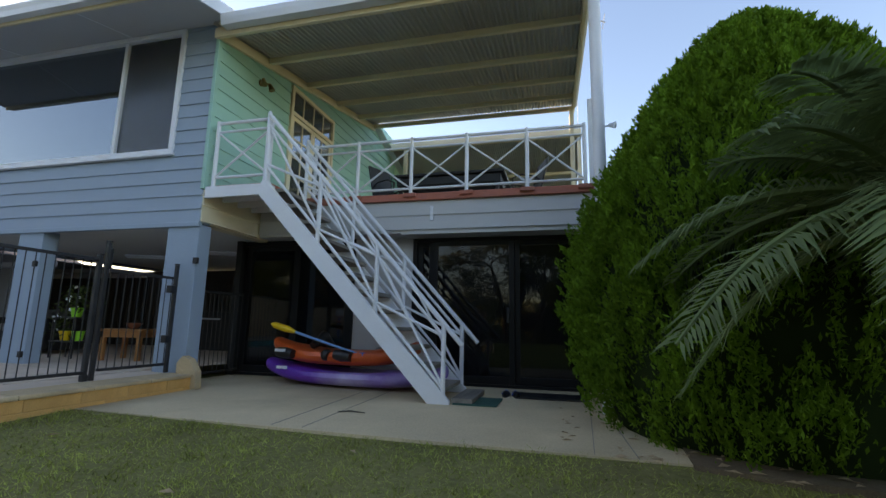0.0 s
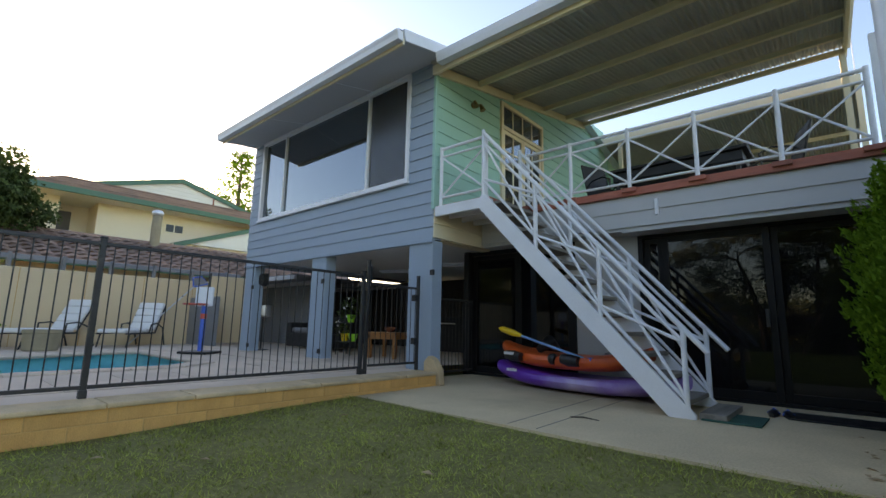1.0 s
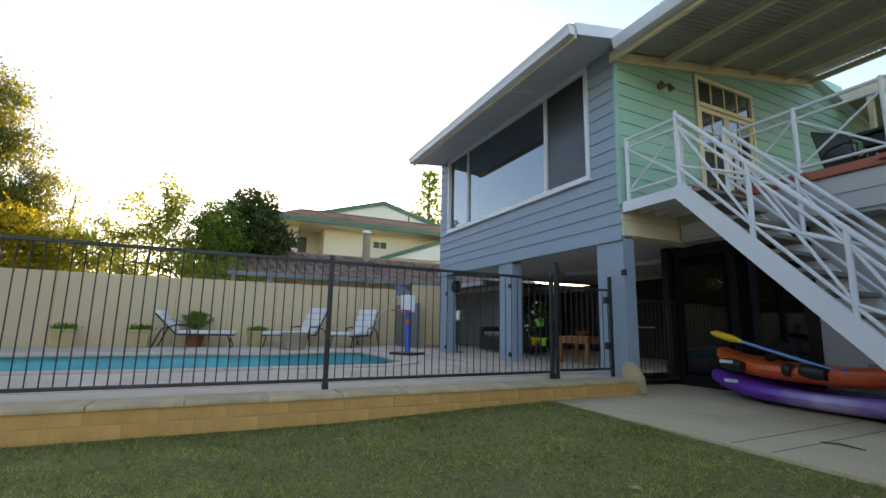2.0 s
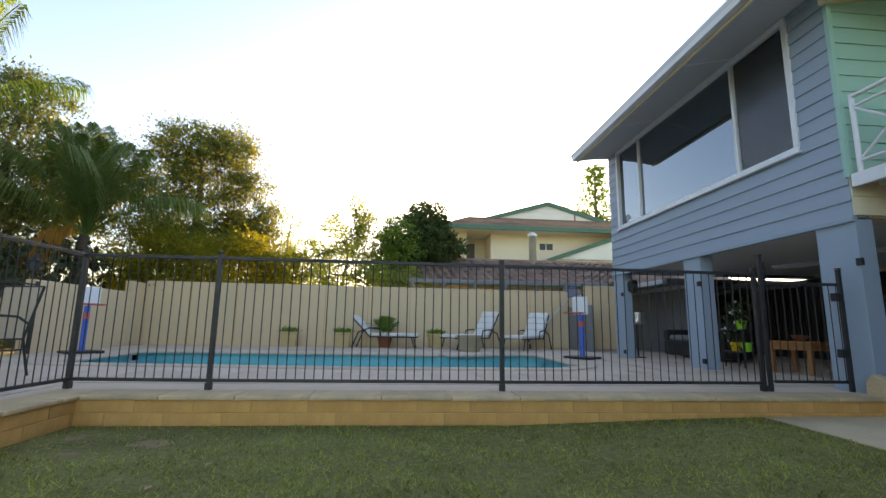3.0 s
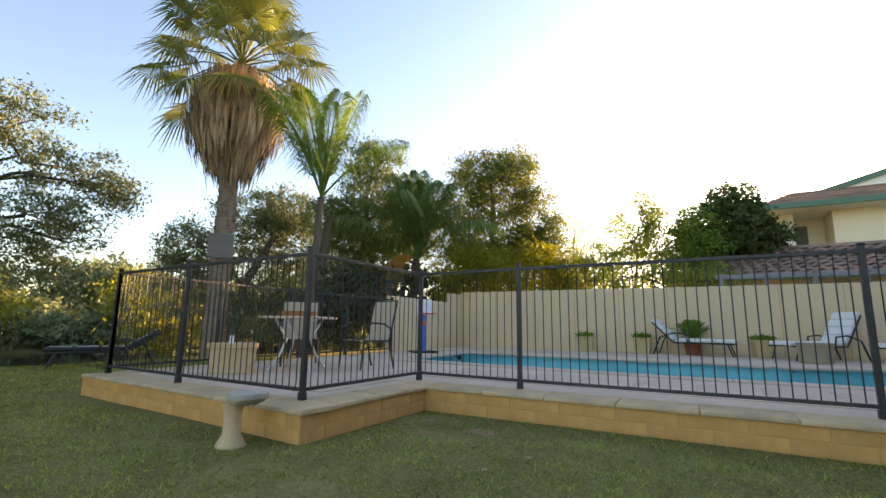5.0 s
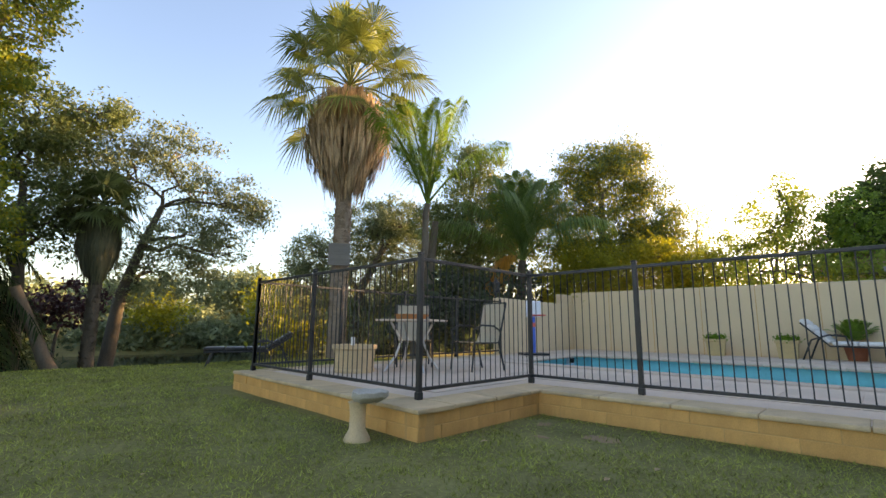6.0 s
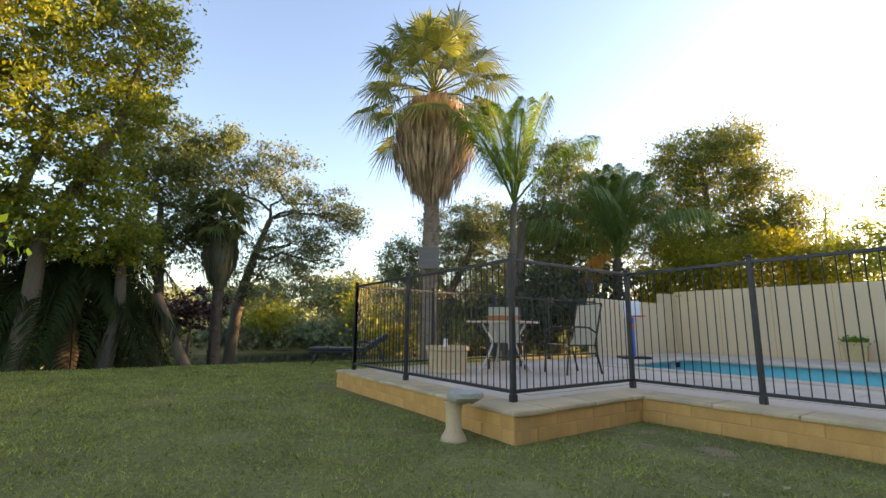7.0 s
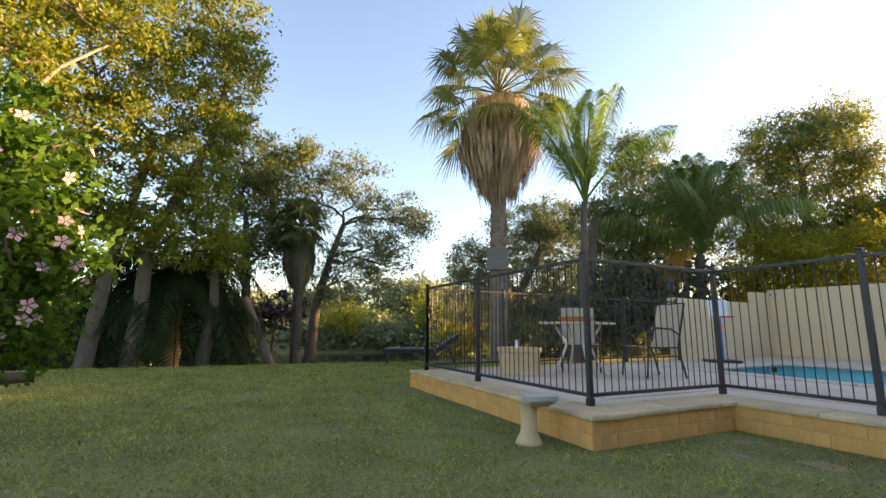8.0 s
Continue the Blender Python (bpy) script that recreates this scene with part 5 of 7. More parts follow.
# bird bath on its pedestal
bb = thing("bird_bath", "weathered stone bird bath on a flared pedestal", "bird bath", (-2.22, -3.03, 0.07), -39)
part("pedestal", Shape().lathe([(0.10, 0), (0.105, 0.02), (0.095, 0.05), (0.064, 0.10), (0.060, 0.2), (0.066, 0.28), (0.08, 0.305), (0.0, 0.31)], 20), CAP, bb, "pale flared pedestal", smooth=True)
rows = []
for r, z in ((0.10, 0.30), (0.145, 0.325), (0.17, 0.345), (0.172, 0.38), (0.15, 0.385), (0.11, 0.36), (0.0, 0.352)):
    rows.append([(-0.05 + r * (1 + 0.12 * noise.noise((3 * math.cos(a), 3 * math.sin(a), 9 * z))) * math.cos(a) * (1.1 if math.cos(a) < 0 else 0.62), r * math.sin(a) * (0.85 + 0.05 * math.sin(5 * a)), z + 0.02 * noise.noise((2.5 * math.cos(a), 2.5 * math.sin(a), 1.0))) for a in (2 * math.pi * k / 22 for k in range(22))])
part("basin", Shape().face_grid(rows, True, True), STONE, bb, "grey shallow basin", smooth=True)

# black ornamental cannon on the lawn
cn = thing("garden_cannon", "small black ornamental cannon on the lawn", "ornament", (2.5, -7.75, 0.08), 190)
part("barrel", Shape().tube([(-0.6, 0, 0.16), (-0.55, 0, 0.17), (-0.35, 0, 0.17), (0.3, 0, 0.2), (0.5, 0, 0.21), (0.56, 0, 0.21)], [0.03, 0.1, 0.095, 0.075, 0.07, 0.085], 16), BLACKMETAL, cn, "black barrel", smooth=True)
part("carriage", Shape().box(-0.4, -0.08, 0.0, 0.15, 0.08, 0.11), BLACKMETAL, cn, "black carriage", 0.02)

# ---- neighbouring buildings ----
tile_me = Shape().face_grid([[(x, 0.0, 0.05 * math.sin(math.pi * (x + 0.15) / 0.3) ** 2 + 0.035) for x in (-0.15, -0.09, -0.03, 0.03, 0.09, 0.15)],
                             [(x, 0.36, 0.05 * math.sin(math.pi * (x + 0.15) / 0.3) ** 2) for x in (-0.15, -0.09, -0.03, 0.03, 0.09, 0.15)]])
tile_data = tile_me.mesh("tile")
tile_data.materials.append(TILE)
lowh = thing("garage", "low neighbouring garage with brown tiled roof and green gutter", "building", (-17.8, 5.0, 0.0))
part("wall", Shape().box(1.0 - 0.6, -5.9, 0, 1.0 - 0.4, 8, 2.5), NBWALL, lowh, "cream wall")
E0, E1 = (1.3, 2.52), (-1.4, 3.72)     # eave and ridge, x and z
sl = math.atan2(E1[1] - E0[1], E0[0] - E1[0])
gr = part("roof", Shape().face_grid([[(E0[0], -6.2, E0[1]), (E0[0], 8.5, E0[1])], [(E1[0], -3.9, E1[1]), (E1[0], 8.5, E1[1])]]), TILE, lowh, "brown tiled roof")
part("hip_slope", Shape().face_grid([[(E0[0], -6.2, E0[1]), (E1[0] - 2.4, -6.2, E0[1])], [(E1[0], -3.9, E1[1]), (E1[0] - 0.2, -3.9, E1[1])]]), TILE, lowh, "hipped roof end")
for i in range(9):
    u = i / 9
    x, z = E0[0] + (E1[0] - E0[0]) * u, E0[1] + (E1[1] - E0[1]) * u
    y = -6.1 + 2.3 * u
    k = 0
    while y < 6.0 and k < 40:
        ob = new("tile", tile_data)
        ob.parent = gr
        ob.matrix_basis = Matrix.Translation((x, y + 0.15, z + 0.012)) @ Matrix.Rotation(radians(90), 4, "Z") @ Matrix.Rotation(sl, 4, "X")
        y += 0.302
        k += 1
part("gutter", Shape().box(E0[0] - 0.02, -6.25, E0[1] - 0.09, E0[0] + 0.1, 8.5, E0[1] + 0.02), GREEN, lowh, "green gutter", 0.01)
part("ridge_cap", Shape().tube([(E1[0], -3.9, E1[1]), (E1[0], 8.5, E1[1])], 0.09, 8), TILE, lowh, smooth=True)
part("hip_cap", Shape().tube([(E0[0], -6.2, E0[1]), (E1[0], -3.9, E1[1])], 0.08, 8), TILE, lowh, smooth=True)
pg = thing("pergola_beam", "grey-blue pergola beam with slanted brackets behind the wall", "pergola", (-14.6, 0.2, 2.0))
part("beam", Shape().box(-0.05, 0, 0.30, 0.05, 6.6, 0.42), COLORBOND, pg, "grey-blue beam", 0.01)
for k in range(7):
    part("bracket", Shape().beam((0.08, 0.15 + 1.0 * k, 0.45), (0.02, 0.15 + 1.0 * k, 0.03), 0.07, 0.09, (1, 0, 0)), COLORBOND, pg, "slanted bracket", 0.008)
    part("bearer", Shape().box(-0.02, 0.1 + 1.0 * k, -1.7, 0.06, 0.2 + 1.0 * k, 0.3), COLORBOND, pg)
fl = thing("flue", "metal chimney flue with a cap", "chimney", (-19.0, 5.55, 3.45))
part("pipe", Shape().tube([(0, 0, 0), (0, 0, 1.35)], 0.16, 16), POTG, fl, smooth=True)
part("cap", Shape().lathe([(0.17, 1.32), (0.2, 1.36), (0.2, 1.44), (0.17, 1.48), (0.1, 1.52), (0, 1.53)], 18), ALU, fl, "pale cap", smooth=True)

nb = thing("neighbour_house", "two-storey cream house with green fascias and brown tiled roof", "house", (-23.0, 6.0, 0.0))
for q in ((-6, -3.25, 0, 0, -2.75, 5.75), (-6, -2.75, 0, -1.6, -1.5, 5.75), (-6, -1.5, 0, 0, 1.02, 5.75), (-6, 1.02, 0, 0, 1.85, 4.87), (-6, 1.02, 5.3, 0, 1.85, 5.75), (-6, 1.85, 0, 0, 9, 5.75)):
    part("wall", Shape().box(*q), NBWALL, nb, "cream rendered wall")
# solid dark panel gives the recess its shaded inside
part("balcony_opening", Shape().box(-1.6, -2.72, 2.5, -1.5, -2.1, 5.4), ROOMSHADE, nb, "dark panel standing in for the shaded doorway")
part("soffit", Shape().box(-6, -4.0, 5.7, 1.1, 9, 5.75), NBBOARD, nb, "cream soffit")
nw = part("window", Shape().box(-0.15, 1.0, 4.85, 0.02, 1.87, 5.32), CREAM, nb, "small cream-framed window")
part("pane", Shape().box(0.0, 1.08, 4.92, 0.035, 1.40, 5.25), GLASSD, nw, "dark glass")
part("pane", Shape().box(0.0, 1.45, 4.92, 0.035, 1.78, 5.25), GLASSD, nw, "dark glass")
part("fascia", Shape().box(1.1, -4.1, 5.68, 1.2, 9, 5.9), GREEN, nb, "green fascia and gutter", 0.01)
part("side_fascia", Shape().box(-6, -4.12, 5.68, 1.2, -4.02, 5.9), GREEN, nb, "green fascia")
mr = part("roof", Shape().face_grid([[(1.15, -4.1, 5.9), (1.15, 9, 5.9)], [(-0.55, -2.6, 6.7), (-0.55, 9, 6.7)]]), TILE, nb, "brown tiled skirt roof")
part("hip_slope", Shape().face_grid([[(1.15, -4.1, 5.9), (-7.0, -4.1, 5.9)], [(-0.55, -2.6, 6.7), (-5.0, -2.6, 6.9)]]), TILE, nb, "hip of the tiled roof")
rws = Shape()
for i in range(5):
    u = i / 5
    x, z = 1.15 - 1.7 * u, 5.9 + 0.8 * u
    rws.beam((x, -4.0 + 1.4 * u, z + 0.02), (x, 9, z + 0.02), 0.05, 0.05)
part("tile_course", rws, TILE, nb, "tile courses")
tagged(bpy.data.objects["tile_course"], "", "", "", "stuff")
gz, gy, gp = 6.45, 1.75, 7.45
gab = part("gable", Shape().prism([(gy - 3.75, gz), (gy + 3.75, gz), (gy, gp)], "x", -0.75, -0.6), NBBOARD, nb, "cream boarded gable")
for k in range(6):
    z = gz + 0.2 * k
    w = 3.75 * (gp - z) / (gp - gz)
    part("gable_board", Shape().box(-0.6, gy - w + 0.05, z + 0.005, -0.575, gy + w - 0.05, z + 0.175), NBBOARD, gab)
for s in (-1, 1):
    part("barge_board", Shape().beam((-0.5, gy + 4.3 * s, gz - 0.12), (-0.5, gy, gp + 0.1), 0.06, 0.2), GREEN, nb, "green barge board")
    part("gable_roof", Shape().face_grid([[(-0.45, gy + 4.3 * s, gz - 0.02), (-6, gy + 4.3 * s, gz - 0.02)], [(-0.45, gy, gp + 0.22), (-6, gy, gp + 0.22)]]), TILE, nb, "tiled gable roof")
part("vent_pipe", Shape().tube([(-0.56, gy + 1.5, 6.4), (-0.56, gy + 1.5, 7.0)], 0.04, 8), TERRA, nb, "reddish pipe")
# lower gable in front
part("porch_gable", Shape().prism([(1.5, 4.35), (7.7, 4.35), (4.6, 5.35)], "x", 0.75, 0.9), NBBOARD, nb, "cream porch gable")
for s in (-1, 1):
    part("porch_barge", Shape().beam((0.95, 4.6 + 3.4 * s, 4.22), (0.95, 4.6, 5.42), 0.06, 0.2), GREEN, nb, "green barge board")
    part("porch_roof", Shape().face_grid([[(1.0, 4.6 + 3.4 * s, 4.33), (0.05, 4.6 + 3.4 * s, 4.33)], [(1.0, 4.6, 5.54), (0.05, 4.6, 5.54)]]), TILE, nb, "tiled porch roof")
part("porch_wall", Shape().box(0.05, 1.6, 3.0, 0.74, 7.6, 4.35), NBWALL, nb, "cream porch wall")
# TV antenna beyond the balcony
an = thing("tv_antenna", "thin metal television antenna on a pole", "antenna", (0.55, 11.3, 5.66))
part("mast", Shape().tube([(0, 0, 0), (0, 0, 3.45)], 0.012, 6), ALU, an, smooth=True)
part("boom", Shape().tube([(-0.15, 0, 3.42), (0.75, 0, 2.98)], 0.014, 6), ALU, an, smooth=True)
for k in range(5):
    part("element", Shape().tube([(-0.1 + 0.2 * k, -0.3, 3.40 - 0.098 * k), (-0.1 + 0.2 * k, 0.3, 3.40 - 0.098 * k)], 0.009, 5), ALU, an)

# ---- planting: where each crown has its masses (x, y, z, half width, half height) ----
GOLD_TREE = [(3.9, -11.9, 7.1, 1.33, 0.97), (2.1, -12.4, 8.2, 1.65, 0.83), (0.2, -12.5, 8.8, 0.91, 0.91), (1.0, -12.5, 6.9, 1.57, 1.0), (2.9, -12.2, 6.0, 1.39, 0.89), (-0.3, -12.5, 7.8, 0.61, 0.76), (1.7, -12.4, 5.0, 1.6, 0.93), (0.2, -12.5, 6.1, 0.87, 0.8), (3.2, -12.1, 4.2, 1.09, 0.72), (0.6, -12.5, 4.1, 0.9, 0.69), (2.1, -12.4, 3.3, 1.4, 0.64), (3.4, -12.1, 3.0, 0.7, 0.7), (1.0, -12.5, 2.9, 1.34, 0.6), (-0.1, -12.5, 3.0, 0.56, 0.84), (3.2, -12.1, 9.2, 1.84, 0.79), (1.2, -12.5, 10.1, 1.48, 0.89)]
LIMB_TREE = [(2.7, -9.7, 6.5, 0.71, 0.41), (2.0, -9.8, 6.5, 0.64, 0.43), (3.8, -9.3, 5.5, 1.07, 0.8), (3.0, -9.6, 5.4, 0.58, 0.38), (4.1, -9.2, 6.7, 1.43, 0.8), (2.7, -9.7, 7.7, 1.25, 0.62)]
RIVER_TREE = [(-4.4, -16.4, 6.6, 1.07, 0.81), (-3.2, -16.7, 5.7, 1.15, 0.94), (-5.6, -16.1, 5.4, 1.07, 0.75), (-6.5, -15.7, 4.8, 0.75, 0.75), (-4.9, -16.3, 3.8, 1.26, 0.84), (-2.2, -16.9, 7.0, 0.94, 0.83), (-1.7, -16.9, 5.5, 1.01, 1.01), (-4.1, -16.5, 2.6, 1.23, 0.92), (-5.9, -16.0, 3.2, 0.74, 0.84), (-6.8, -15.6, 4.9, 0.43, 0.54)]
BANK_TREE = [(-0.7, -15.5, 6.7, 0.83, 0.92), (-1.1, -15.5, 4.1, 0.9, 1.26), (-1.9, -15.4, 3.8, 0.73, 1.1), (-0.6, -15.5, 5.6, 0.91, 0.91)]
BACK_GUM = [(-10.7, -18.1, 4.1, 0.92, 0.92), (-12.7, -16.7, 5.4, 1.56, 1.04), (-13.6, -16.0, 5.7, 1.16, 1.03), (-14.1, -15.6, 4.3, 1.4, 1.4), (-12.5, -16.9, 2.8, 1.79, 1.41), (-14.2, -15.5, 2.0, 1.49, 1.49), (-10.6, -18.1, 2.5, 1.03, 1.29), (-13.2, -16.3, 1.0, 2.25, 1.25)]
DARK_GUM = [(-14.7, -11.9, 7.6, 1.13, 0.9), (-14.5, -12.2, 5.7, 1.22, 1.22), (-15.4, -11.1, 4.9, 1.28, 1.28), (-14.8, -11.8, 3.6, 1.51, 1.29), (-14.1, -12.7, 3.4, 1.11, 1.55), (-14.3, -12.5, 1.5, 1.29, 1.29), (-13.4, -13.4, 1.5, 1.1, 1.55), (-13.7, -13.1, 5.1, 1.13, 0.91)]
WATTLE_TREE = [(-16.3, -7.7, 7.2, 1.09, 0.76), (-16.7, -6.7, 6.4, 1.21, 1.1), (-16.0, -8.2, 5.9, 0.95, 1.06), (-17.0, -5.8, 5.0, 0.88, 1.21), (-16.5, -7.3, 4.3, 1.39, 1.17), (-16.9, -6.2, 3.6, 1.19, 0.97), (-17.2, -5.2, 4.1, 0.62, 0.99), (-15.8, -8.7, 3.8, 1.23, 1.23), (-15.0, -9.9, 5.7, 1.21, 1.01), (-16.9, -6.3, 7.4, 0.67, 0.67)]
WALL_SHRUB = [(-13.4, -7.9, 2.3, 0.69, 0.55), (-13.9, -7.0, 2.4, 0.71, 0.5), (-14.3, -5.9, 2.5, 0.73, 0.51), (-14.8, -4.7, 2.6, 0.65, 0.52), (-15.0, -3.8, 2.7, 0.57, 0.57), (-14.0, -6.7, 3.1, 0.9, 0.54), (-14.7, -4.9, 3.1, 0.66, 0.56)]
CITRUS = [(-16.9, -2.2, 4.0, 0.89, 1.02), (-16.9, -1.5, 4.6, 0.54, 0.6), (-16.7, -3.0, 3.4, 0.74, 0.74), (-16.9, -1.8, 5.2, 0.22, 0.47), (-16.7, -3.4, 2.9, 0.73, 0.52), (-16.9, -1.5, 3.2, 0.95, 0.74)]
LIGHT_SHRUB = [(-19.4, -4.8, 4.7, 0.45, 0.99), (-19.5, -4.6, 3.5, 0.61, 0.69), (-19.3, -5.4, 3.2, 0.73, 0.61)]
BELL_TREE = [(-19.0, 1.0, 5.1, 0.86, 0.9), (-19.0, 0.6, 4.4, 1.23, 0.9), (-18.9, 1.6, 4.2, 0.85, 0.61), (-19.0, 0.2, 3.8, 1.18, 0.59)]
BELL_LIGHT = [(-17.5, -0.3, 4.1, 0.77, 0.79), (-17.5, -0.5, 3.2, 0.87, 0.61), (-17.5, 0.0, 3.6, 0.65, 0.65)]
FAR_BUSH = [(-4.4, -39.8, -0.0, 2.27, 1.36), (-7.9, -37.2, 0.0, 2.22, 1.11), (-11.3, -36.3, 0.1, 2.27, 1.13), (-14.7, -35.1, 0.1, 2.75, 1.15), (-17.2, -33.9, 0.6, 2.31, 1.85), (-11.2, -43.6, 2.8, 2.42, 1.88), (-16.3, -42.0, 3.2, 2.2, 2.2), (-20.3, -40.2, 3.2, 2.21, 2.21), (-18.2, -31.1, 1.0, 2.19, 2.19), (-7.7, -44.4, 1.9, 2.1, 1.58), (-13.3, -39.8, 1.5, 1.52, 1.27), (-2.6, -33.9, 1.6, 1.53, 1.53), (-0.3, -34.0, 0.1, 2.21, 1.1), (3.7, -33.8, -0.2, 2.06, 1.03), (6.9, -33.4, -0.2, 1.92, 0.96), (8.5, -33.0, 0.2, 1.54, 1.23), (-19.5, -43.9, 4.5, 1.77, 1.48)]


# ---- planting: makers ----
def lobe_points(lobes, per, rng, clump=0.3, count=40, hollow=0.35):
    """Leaf centres in clumps scattered through the given crown masses."""
    out = []
    for x, y, z, w, h in lobes:
        k = max(6, int(per * (w * w * h) ** 0.6))
        d = rng.normal(size=(k, 3))
        d /= np.linalg.norm(d, axis=1)[:, None]
        r = (hollow + (1.22 - hollow) * rng.uniform(0, 1, (k, 1)) ** 0.6)
        c = np.array((x, y, z)) + d * r * (w, w, h)
        s = clump * rng.uniform(0.5, 1.3, (k, 1, 1))
        out.append((c[:, None, :] + rng.normal(size=(k, count, 3)) * s * (1, 1, 0.6)).reshape(-1, 3))
    return np.concatenate(out)


def limb(s, a, b, r0, r1, rng, n=5, wob=0.12):
    a, b = np.array(a, float), np.array(b, float)
    ln = np.linalg.norm(b - a)
    pts = []
    for i in range(n + 1):
        u = i / n
        p = a + (b - a) * u
        if 0 < i < n:
            p = p + rng.normal(size=3) * wob * ln * (1, 1, 0.5) * 0.6
        p[2] += 0.10 * ln * math.sin(math.pi * u)
        pts.append(tuple(p))
    s.tube(pts, [r0 + (r1 - r0) * i / n for i in range(n + 1)], 7)
    return pts


def broad_tree(name, label, stems, lobes, leaf_mat, bark, seed, size=0.10, per=30, clump=0.3, count=40, r=0.16, slim=0.4, droop=0.0, category="tree", sunlit_leaf=None, hollow=0.35, twigs=3):
    """A tree: each stem a tapering trunk, limbs from it into every crown mass, and a crown of loose leaves."""
    rng = np.random.default_rng(seed)
    base = Vector(stems[0][0])
    t = thing(name, label, category, tuple(base))
    o = np.array(base)
    heads = []
    for st in stems:
        s = Shape()
        rad = [r * (1.25 - 0.75 * i / (len(st) - 1)) for i in range(len(st))]
        s.tube([tuple(np.array(p) - o) for p in st], rad, 10)
        part("trunk", s, bark, t, smooth=True)
        heads += [(np.array(p) - o, q) for p, q in list(zip(st, rad))[1:]]
    br = Shape()
    for x, y, z, w, h in lobes:
        c = np.array((x, y, z)) - o
        below = [q for q in heads if q[0][2] < c[2] + 0.3] or heads
        a, ra = min(below, key=lambda q: np.linalg.norm(q[0] - c))
        mid = limb(br, a, c, ra * 0.62, 0.03, rng)
        heads.append((np.array(mid[3]), max(0.045, ra * 0.45)))
        for k in range(twigs):
            d = rng.normal(size=3)
            d /= np.linalg.norm(d)
            limb(br, mid[3 + k % 3], c + d * (w, w, h) * 0.9, 0.03, 0.008, rng, 3)
    part("branchwork", br, bark, t, "bent limbs", smooth=True)
    pts = lobe_points(lobes, per, rng, clump, count, hollow) - o
    # a random share of leaves gets a golden colour for sunlight
    if sunlit_leaf:
        pick = rng.uniform(size=len(pts)) < 0.42
        part("crown", cloud_mesh("crown", leaves(pts[pick], size, rng, slim, droop), 4, sunlit_leaf), sunlit_leaf, t, "leaves coloured as if sunlit, mixed through the crown")
        pts = pts[~pick]
    part("crown", cloud_mesh("crown", leaves(pts, size, rng, slim, droop), 4, leaf_mat), leaf_mat, t, "loose leafy crown")
    return t


def feather_frond(start, heading, rise, length, rng, drop=1.0, pairs=46, leaf_len=0.42, width=0.016, vee=0.5, hang=0.5):
    """Points of the midrib and corners of the leaflets of one arching frond."""
    hx, hy = math.cos(heading), math.sin(heading)
    rib, lv = [], []
    n = 14
    for i in range(n + 1):
        u = i / n
        out = length * (u * math.cos(rise) * (1 - 0.12 * u))
        up = length * (u * math.sin(rise) - drop * 0.55 * u * u)
        rib.append(np.array(start) + (hx * out, hy * out, up))
    side = np.array((-hy, hx, 0.0))
    for k in range(pairs):
        u = 0.14 + 0.86 * k / pairs
        f = u * n
        i = min(n - 1, int(f))
        p = rib[i] + (rib[i + 1] - rib[i]) * (f - i)
        tan = rib[i + 1] - rib[i]
        tan = tan / np.linalg.norm(tan)
        nrm = np.cross(tan, side)
        ll = leaf_len * (0.45 + 0.75 * math.sin(math.pi * min(1, 0.12 + 0.85 * u))) * rng.uniform(0.85, 1.1)
        for sg in (-1, 1):
            d = side * sg * 0.85 + tan * 0.55 + nrm * vee * rng.uniform(-0.2, 1.0) * 0.5
            d = d / np.linalg.norm(d)
            mid = p + d * ll * 0.5
            tip = p + d * ll + np.array((0, 0, -hang * ll * rng.uniform(0.5, 1.1)))
            w = np.cross(d, nrm)
            w = w / (np.linalg.norm(w) + 1e-9) * width
            lv.append([p, mid + w, tip, mid - w])
    return [tuple(p) for p in rib], lv


def feather_palm(name, label, base, head, fronds, length, material, seed, r=0.14, rises=(-0.2, 1.35), drop=1.0, headings=(0, 360), pairs=46, leaf_len=0.42, width=0.016, hang=0.5, bark=None, dead=0, lift=1.0):
    rng = np.random.default_rng(seed)
    t = thing(name, label, "palm tree", base)
    o = np.array(base)
    h = np.array(head) - o
    s = Shape()
    N = 14
    s.tube([tuple(h * i / N + np.array((0.03 * math.sin(i), 0.03 * math.cos(i * 1.3), 0)) * (0 < i < N)) for i in range(N + 1)], [r * (1.35 - 0.45 * i / N) * (1.05 if i % 2 else 0.97) for i in range(N + 1)], 14)
    part("trunk", s, bark or PALMBARK, t, "ringed trunk", smooth=True)
    ribs, lv = Shape(), []
    for k in range(fronds):
        a = radians(headings[0] + (headings[1] - headings[0]) * ((k * 0.381966) % 1.0) + rng.uniform(-8, 8))
        u = (k + 0.5) / fronds
        rise = rises[0] + (rises[1] - rises[0]) * u ** lift + rng.uniform(-0.12, 0.12)
        rib, q = feather_frond(h, a, rise, length * rng.uniform(0.85, 1.1), rng, drop * rng.uniform(0.8, 1.2), pairs, leaf_len, width, 0.5, hang)
        ribs.tube(rib, [0.028 * (1 - 0.85 * i / 14) + 0.003 for i in range(15)], 5)
        lv += q
    part("frond_frame", ribs, material, t, smooth=True)
    part("fronds", cloud_mesh("fronds", np.array(lv), 4, material), material, t, "arching feather fronds")
    if dead:
        lv = []
        for k in range(dead):
            rib, q = feather_frond(h, radians(headings[0] + rng.uniform(-35, 35)), 0.45, length * 0.36, rng, 2.2, 40, leaf_len, width, 0.4, 1.0)
            lv += q
        part("dead_fronds", cloud_mesh("dead_fronds", np.array(lv), 4, LEAF_ORANGE), LEAF_ORANGE, t, "dead orange fronds")
    return t


